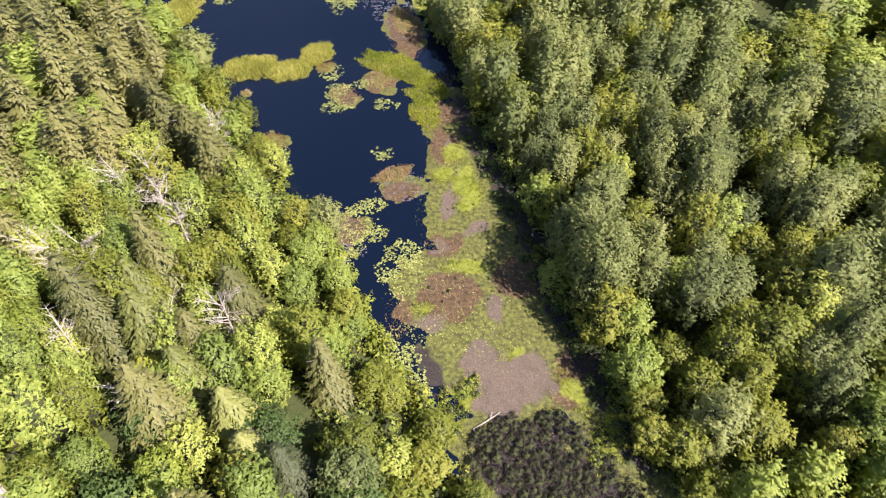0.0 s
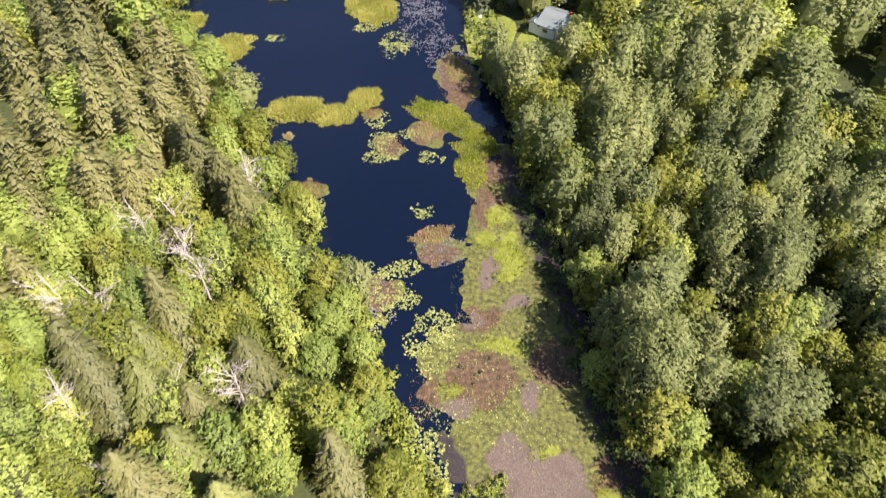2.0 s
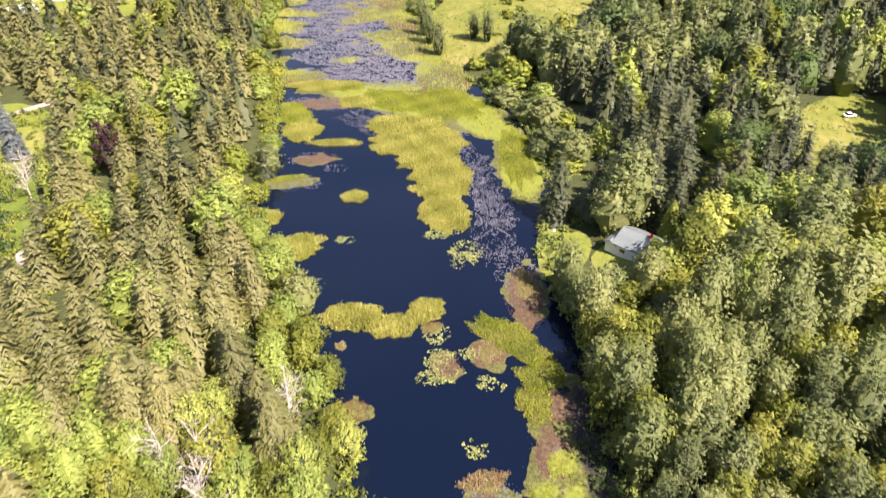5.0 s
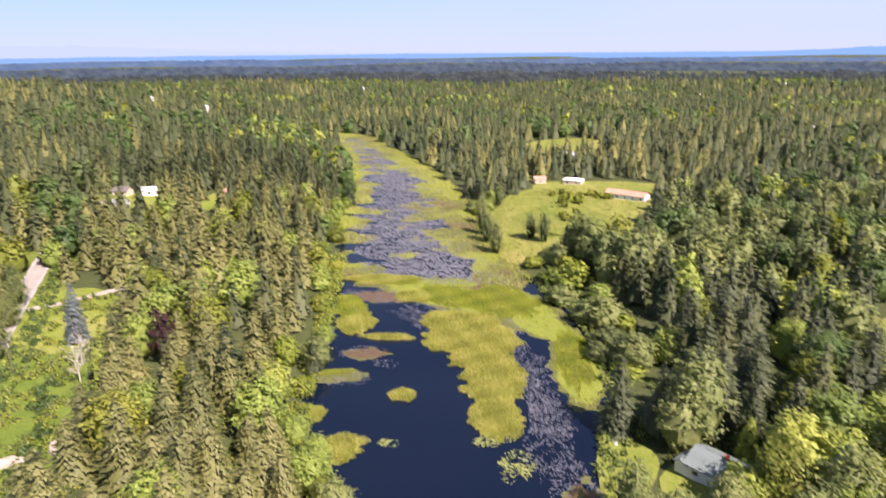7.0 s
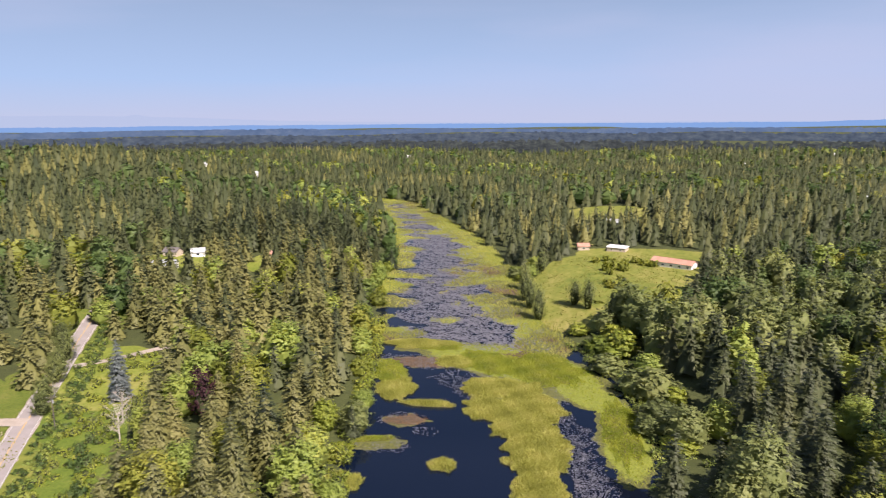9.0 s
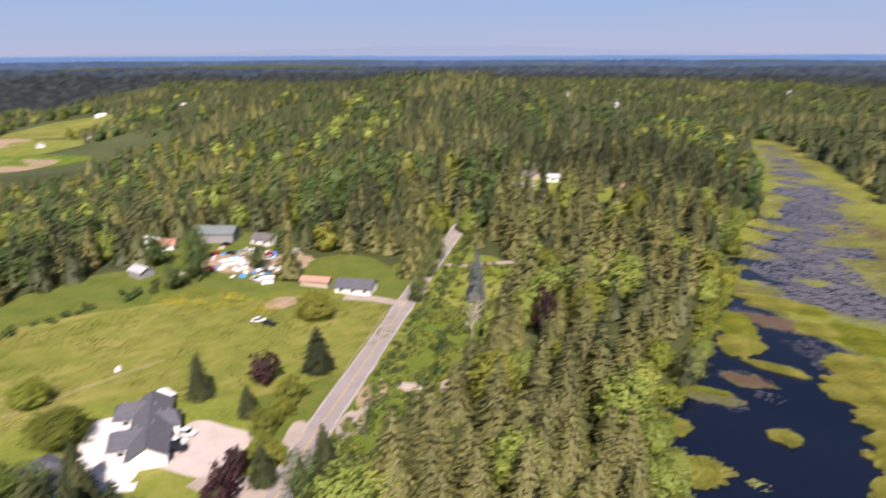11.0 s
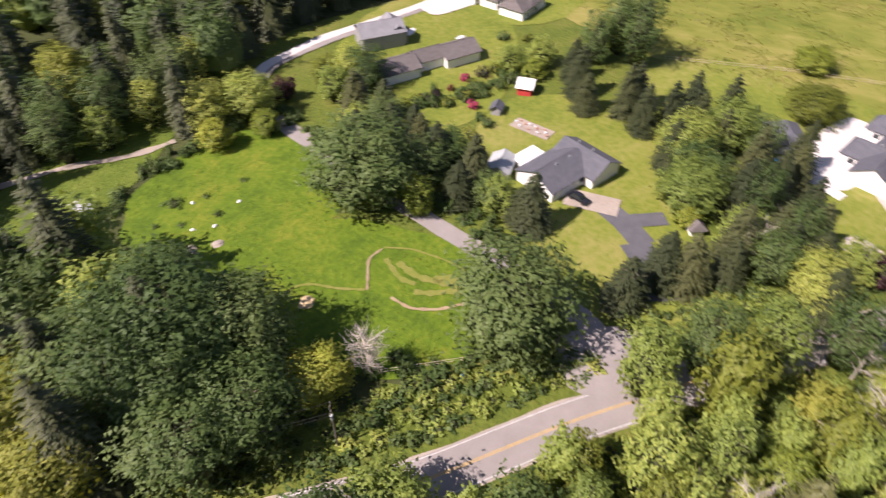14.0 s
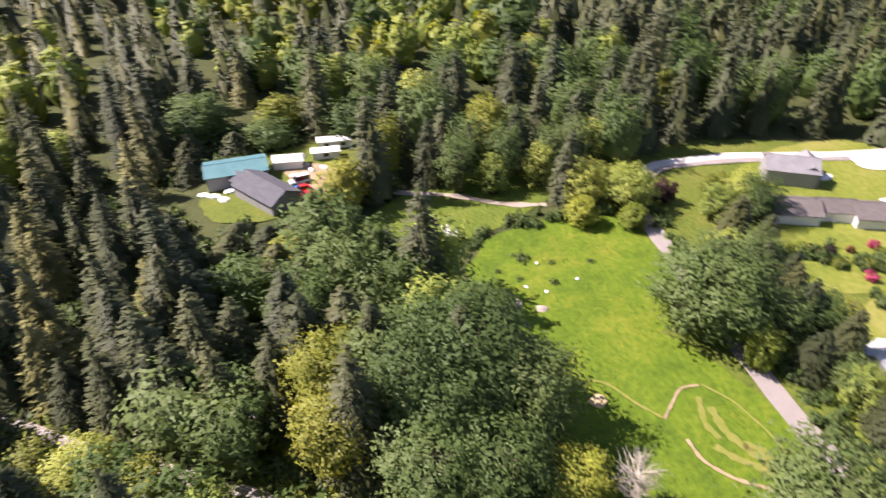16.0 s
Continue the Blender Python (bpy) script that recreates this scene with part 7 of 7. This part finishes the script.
def heap(name, x, y, sx, sy, sz, mat, label, seed, category="clutter"):
    """A covered or tumbled heap: an uneven rounded mound of panels."""
    rg = np.random.default_rng(seed)
    bm = bmesh.new()
    bmesh.ops.create_icosphere(bm, subdivisions=2, radius=1)
    for v in bm.verts:
        v.co *= rg.uniform(0.82, 1.14)
        v.co = Vector((v.co.x * sx, v.co.y * sy, max(-0.1, v.co.z) * sz))
    me = bpy.data.meshes.new(name)
    bm.to_mesh(me)
    bm.free()
    me.materials.append(mat)
    ob = new(name, me)
    ob.matrix_basis = pose(x, y, float(height(x, y)) + 0.2, 0, 0, float(rg.uniform(0, 180)))
    return tagged(ob, label, category)


for k in range(70):
    t = rgj.uniform(0, 6.28)
    x, y = -260 + 27 * math.cos(t) * rgj.uniform(0.15, 1), 89 + 25 * math.sin(t) * rgj.uniform(0.2, 1)
    kind = k % 5
    if kind == 0:
        car(x, y, float(rgj.uniform(0, 360)), ("white_paint", "red_paint", "black_paint")[k % 3], "old car standing in the scrap yard")
    elif k % 15 == 1:
        building("trailer", x, y, float(rgj.uniform(0, 180)), [(0, 0, float(rgj.uniform(4, 8)), 2.5, 2.4, 0.3, 0.4, 0)], "white_wall", "white_sheet", "old white trailer in the scrap yard", "trailer", windows=False)
    else:
        heap("scrap_heap", x, y, rgj.uniform(0.7, 1.9), rgj.uniform(0.6, 1.5), rgj.uniform(0.4, 1.1), M[("tarp", "white_sheet", "blue_plastic", "timber", "tarp")[k % 5]], "heap of scrap under a pale tarp", 140 + k)
for k in range(16):
    x, y = -30 + 14 * rgj.uniform(-1, 1), -158 + 9 * rgj.uniform(-1, 1)
    heap("scrap_heap", x, y, rgj.uniform(0.6, 1.6), rgj.uniform(0.5, 1.2), rgj.uniform(0.4, 1.0), M[("tarp", "white_sheet", "blue_plastic", "timber")[k % 4]], "heap of yard clutter beside the sheds", 200 + k)
for k, (x, y) in enumerate(((-10, -155), (-12, -152), (-8, -157), (-14, -155))):
    heap("scrap_heap", x, y, 1.8, 1.2, 0.7, M["white_sheet"], "white sheeted boat or trailer by the shed", 220 + k)
for k, (x, y) in enumerate(((-136, 87.8), (-129.8, 96.2), (-134, 90))):
    heap("rubble_heap", x, y, (3.0, 3.6, 1.6)[k], (1.9, 2.2, 1.0)[k], (1.7, 1.9, 0.8)[k], M["gravel"], "pale heap of stone beside the road", 230 + k)
heap("straw_pile", -59, -60, 1.7, 1.4, 0.5, noisy("straw", [(0.42, 0.3, 0.15), (0.55, 0.42, 0.24), (0.62, 0.5, 0.3)], 1.0), "tan straw pile on the meadow", 240)
heap("stone_pile", -62.5, -84, 1.3, 1.0, 0.5, M["gravel"], "small pile of pale stones", 241)
heap("log_pile", -59, -87, 1.4, 0.8, 0.5, M["timber"], "small pile of logs on the meadow", 242)
for k, (x, y) in enumerate(((-66, -88), (-63, -91), (-69, -97), (-74, -89))):
    heap("white_tub", x, y, 0.5, 0.4, 0.35, M["white_sheet"], "small white tub on the meadow", 243 + k)
heap("garden_table", -5.2, 149.6, 1.1, 0.6, 0.6, M["white_sheet"], "white covered table on the pond lawn", 253)
heap("hay_bale", -193, 27, 1.6, 1.0, 0.9, M["tarp"], "pale wrapped bale on the field", 250)
heap("boat", -156, -98, 2.8, 1.0, 0.6, M["white_sheet"], "small white boat lying on the lawn", 251, "boat")
heap("boat", -160, -84, 1.6, 0.7, 0.4, M["tarp"], "pale rowing boat lying on the lawn", 252, "boat")

top = thing("barrel", -58.6, -29, None, 0, "bright blue plastic barrel by the track", "barrel")
bm = bmesh.new()
for a, b, ra, rb_ in ((0, 0.3, 0.28, 0.31), (0.3, 0.6, 0.31, 0.31), (0.6, 0.9, 0.31, 0.27)):
    rod(bm, (0, 0, a), (0, 0, b), ra, rb_, 14)
part("drum", bm, M["blue_plastic"], top)
bm = bmesh.new()
rod(bm, (0, 0, 0.9), (0, 0, 0.94), 0.25, 0.24, 14)
part("lid", bm, M["blue_plastic"], top)

deck = thing("garden_deck", -127.8, -47.7, None, 82, "pale planked garden deck with pots", "deck")
for k in range(14):
    bm = bmesh.new()
    box(bm, -5 + k * 0.715, -5 + k * 0.715 + 0.68, -2 - 0.04 * (k % 3), 2 + 0.03 * (k % 2), 0.15, 0.36 + 0.006 * (k % 4))
    part("plank", bm, M["gravel"], deck)
for k in range(12):
    x, y = -4.4 + 0.8 * k, 1.2 * math.sin(k * 2.2)
    bm = bmesh.new()
    rod(bm, (x, y, 0.36), (x, y, 0.75), 0.22, 0.3, 10)
    part("pot", bm, M["red_roof"] if k % 2 else M["tarp"], deck)
pool_deck = thing("pool_deck", -139, 12, None, 62, "pale concrete deck beside a small blue pool", "deck")
bm = bmesh.new()
box(bm, -7, 7, -1.3, 1.3, 0.1, 0.42)
part("slab", bm, M["concrete"], pool_deck)
bm = bmesh.new()
box(bm, -9.2, -7.1, -0.9, 0.9, 0.1, 0.5)
part("pool", bm, M["blue_plastic"], pool_deck)

# worn tracks on the meadow
M["worn"] = noisy("worn_grass", [(0.125, 0.175, 0.018), (0.18, 0.195, 0.04), (0.3, 0.24, 0.1)], 0.6, fine=9, bump=0.4)
RUNS = [("worn_path", [(-57, -64.7), (-60.9, -64.4), (-63, -62.1), (-64.4, -57.2), (-66.7, -52.5)], 0.28, "worn"), ("worn_path", [(-66.7, -52.5), (-70, -54.6), (-73.4, -56.8), (-77.3, -55.8)], 0.22, "dirt"),
        ("worn_path", [(-77.3, -55.8), (-79.6, -50.9), (-80.1, -43.6), (-79, -36)], 0.22, "worn"), ("worn_ring", [(-74.9, -53.9), (-71.8, -48.8), (-72.2, -45.3)], 0.5, "worn"),
        ("worn_ring", [(-75.2, -51.4), (-73.8, -46.5), (-74.9, -41.1), (-75.8, -38.1)], 0.7, "worn"), ("worn_ring", [(-67.3, -47.8), (-66.7, -43.6), (-68.9, -39.2), (-73.2, -35.2)], 0.3, "dirt"),
        ("worn_ring", [(-70.4, -45), (-71.6, -42), (-73.8, -39.4), (-75, -37)], 0.6, "worn"), ("worn_ring", [(-74.6, -43.4), (-76.7, -41.2), (-76.3, -38)], 0.8, "worn"),
        ("wheel_track", [(-55, -31), (-60, -27), (-64, -22)], 0.4, "worn"), ("wheel_track", [(-56.5, -33), (-61.5, -29), (-66, -24)], 0.4, "worn")]
for nm, line, w, mt in RUNS:
    ribbon(nm, line, w, M[mt], 0.3, step=0.5, wobble=0.35, bend=5.0, label="narrow worn path in the grass", category="path")
ribbon("forest_path", [(-44, -143), (-52, -136), (-64, -130), (-74, -120), (-84, -116)], 0.9, M["gravel"], 0.3, step=2.0, wobble=0.4, label="dirt path along the wood's edge", category="path")


def fence(line, label, gap=3.0, hgt=1.2, mat="timber"):
    x, y = resample(line, gap)
    top = thing("fence", float(x[0]), float(y[0]), None, 0, label, "fence")
    z0 = float(height(x[0], y[0]))
    prev = None
    for k in range(len(x)):
        c = Vector((x[k] - x[0], y[k] - y[0], float(height(x[k], y[k])) - z0))
        bm = bmesh.new()
        rod(bm, c, c + Vector((0, 0, hgt)), 0.07, 0.06, 6)
        part("post", bm, M[mat], top)
        if prev is not None:
            for hz in (0.5, 1.0):
                bm = bmesh.new()
                rod(bm, prev + Vector((0, 0, hgt * hz - 0.08)), c + Vector((0, 0, hgt * hz - 0.08)), 0.045, 0.045, 4)
                part("rail", bm, M[mat], top)
        prev = c
    return top


fence([(-52, -42), (-56, -37), (-62, -30)], "weathered rail fence along the meadow")
fence([(-186, 113), (-172, 98), (-158, 82), (-146, 70)], "weathered rail fence along the hay field")
fence([(-176, -30), (-184, 0), (-190, 40)], "thin pale fence across the field", 5.0)


def utility_pole(x, y, h, label):
    top = thing("utility_pole", x, y, None, 40, label, "pole")
    bm = bmesh.new()
    rod(bm, (0, 0, -0.5), (0, 0, h), 0.17, 0.11, 9)
    part("pole", bm, M["bark"], top)
    bm = bmesh.new()
    box(bm, -1.2, 1.2, -0.06, 0.06, h - 0.9, h - 0.75)
    part("crossarm", bm, M["bark"], top)
    for k in (-1.1, 0, 1.1):
        bm = bmesh.new()
        rod(bm, (k, 0, h - 0.75), (k, 0, h - 0.5), 0.06, 0.04, 7)
        part("insulator", bm, M["tarp"], top)
    bm = bmesh.new()
    rod(bm, (0.32, 0, h - 2.6), (0.32, 0, h - 1.6), 0.2, 0.2, 10)
    part("transformer", bm, M["pale_roof"], top, "grey transformer can")
    return top


POLES = [(-71, -5), (-39.5, -39), (-6, -74), (28, -106)]
for x, y in POLES:
    utility_pole(x, y, 10.5, "weathered wooden utility pole beside the road")
for x, y in ((-122, 66), (-176, 122), (-222, 152)):
    utility_pole(x, y, 10.5, "weathered wooden utility pole beside the road")
for (ax, ay), (bx, by) in zip(POLES[1:], POLES[2:]):
    for k, hz in ((-0.8, 10.2), (0.8, 10.2), (0.0, 8.2)):
        a = Vector((ax + k * 0.7, ay + k * 0.7, float(height(ax, ay)) + hz))
        b = Vector((bx + k * 0.7, by + k * 0.7, float(height(bx, by)) + hz))
        bm = bmesh.new()
        pts = [a.lerp(b, t / 10) - Vector((0, 0, 4 * 0.9 * (t / 10) * (1 - t / 10))) for t in range(11)]
        for p, q in zip(pts, pts[1:]):
            rod(bm, p, q, 0.03, 0.03, 4)
        me = bpy.data.meshes.new("power_line")
        bm.to_mesh(me)
        bm.free()
        me.materials.append(M["rubber"])
        tagged(new("power_line", me), "thin sagging power line between poles", "cable")
log_ = thing("driftwood_log", 9, 7, 0.15, 30, "pale fallen log on the mud", "log")
bm = bmesh.new()
rod(bm, (-2.6, 0, 0.15), (2.6, 0.3, 0.3), 0.14, 0.07)
rod(bm, (0.6, 0.1, 0.2), (1.5, 0.9, 0.5), 0.06, 0.03)
part("stem", bm, M["dead_wood"], log_)

fence([(-7.2, 155.7), (1.9, 153.9)], "pale board fence behind the pond lawn", 2.0, 1.0)
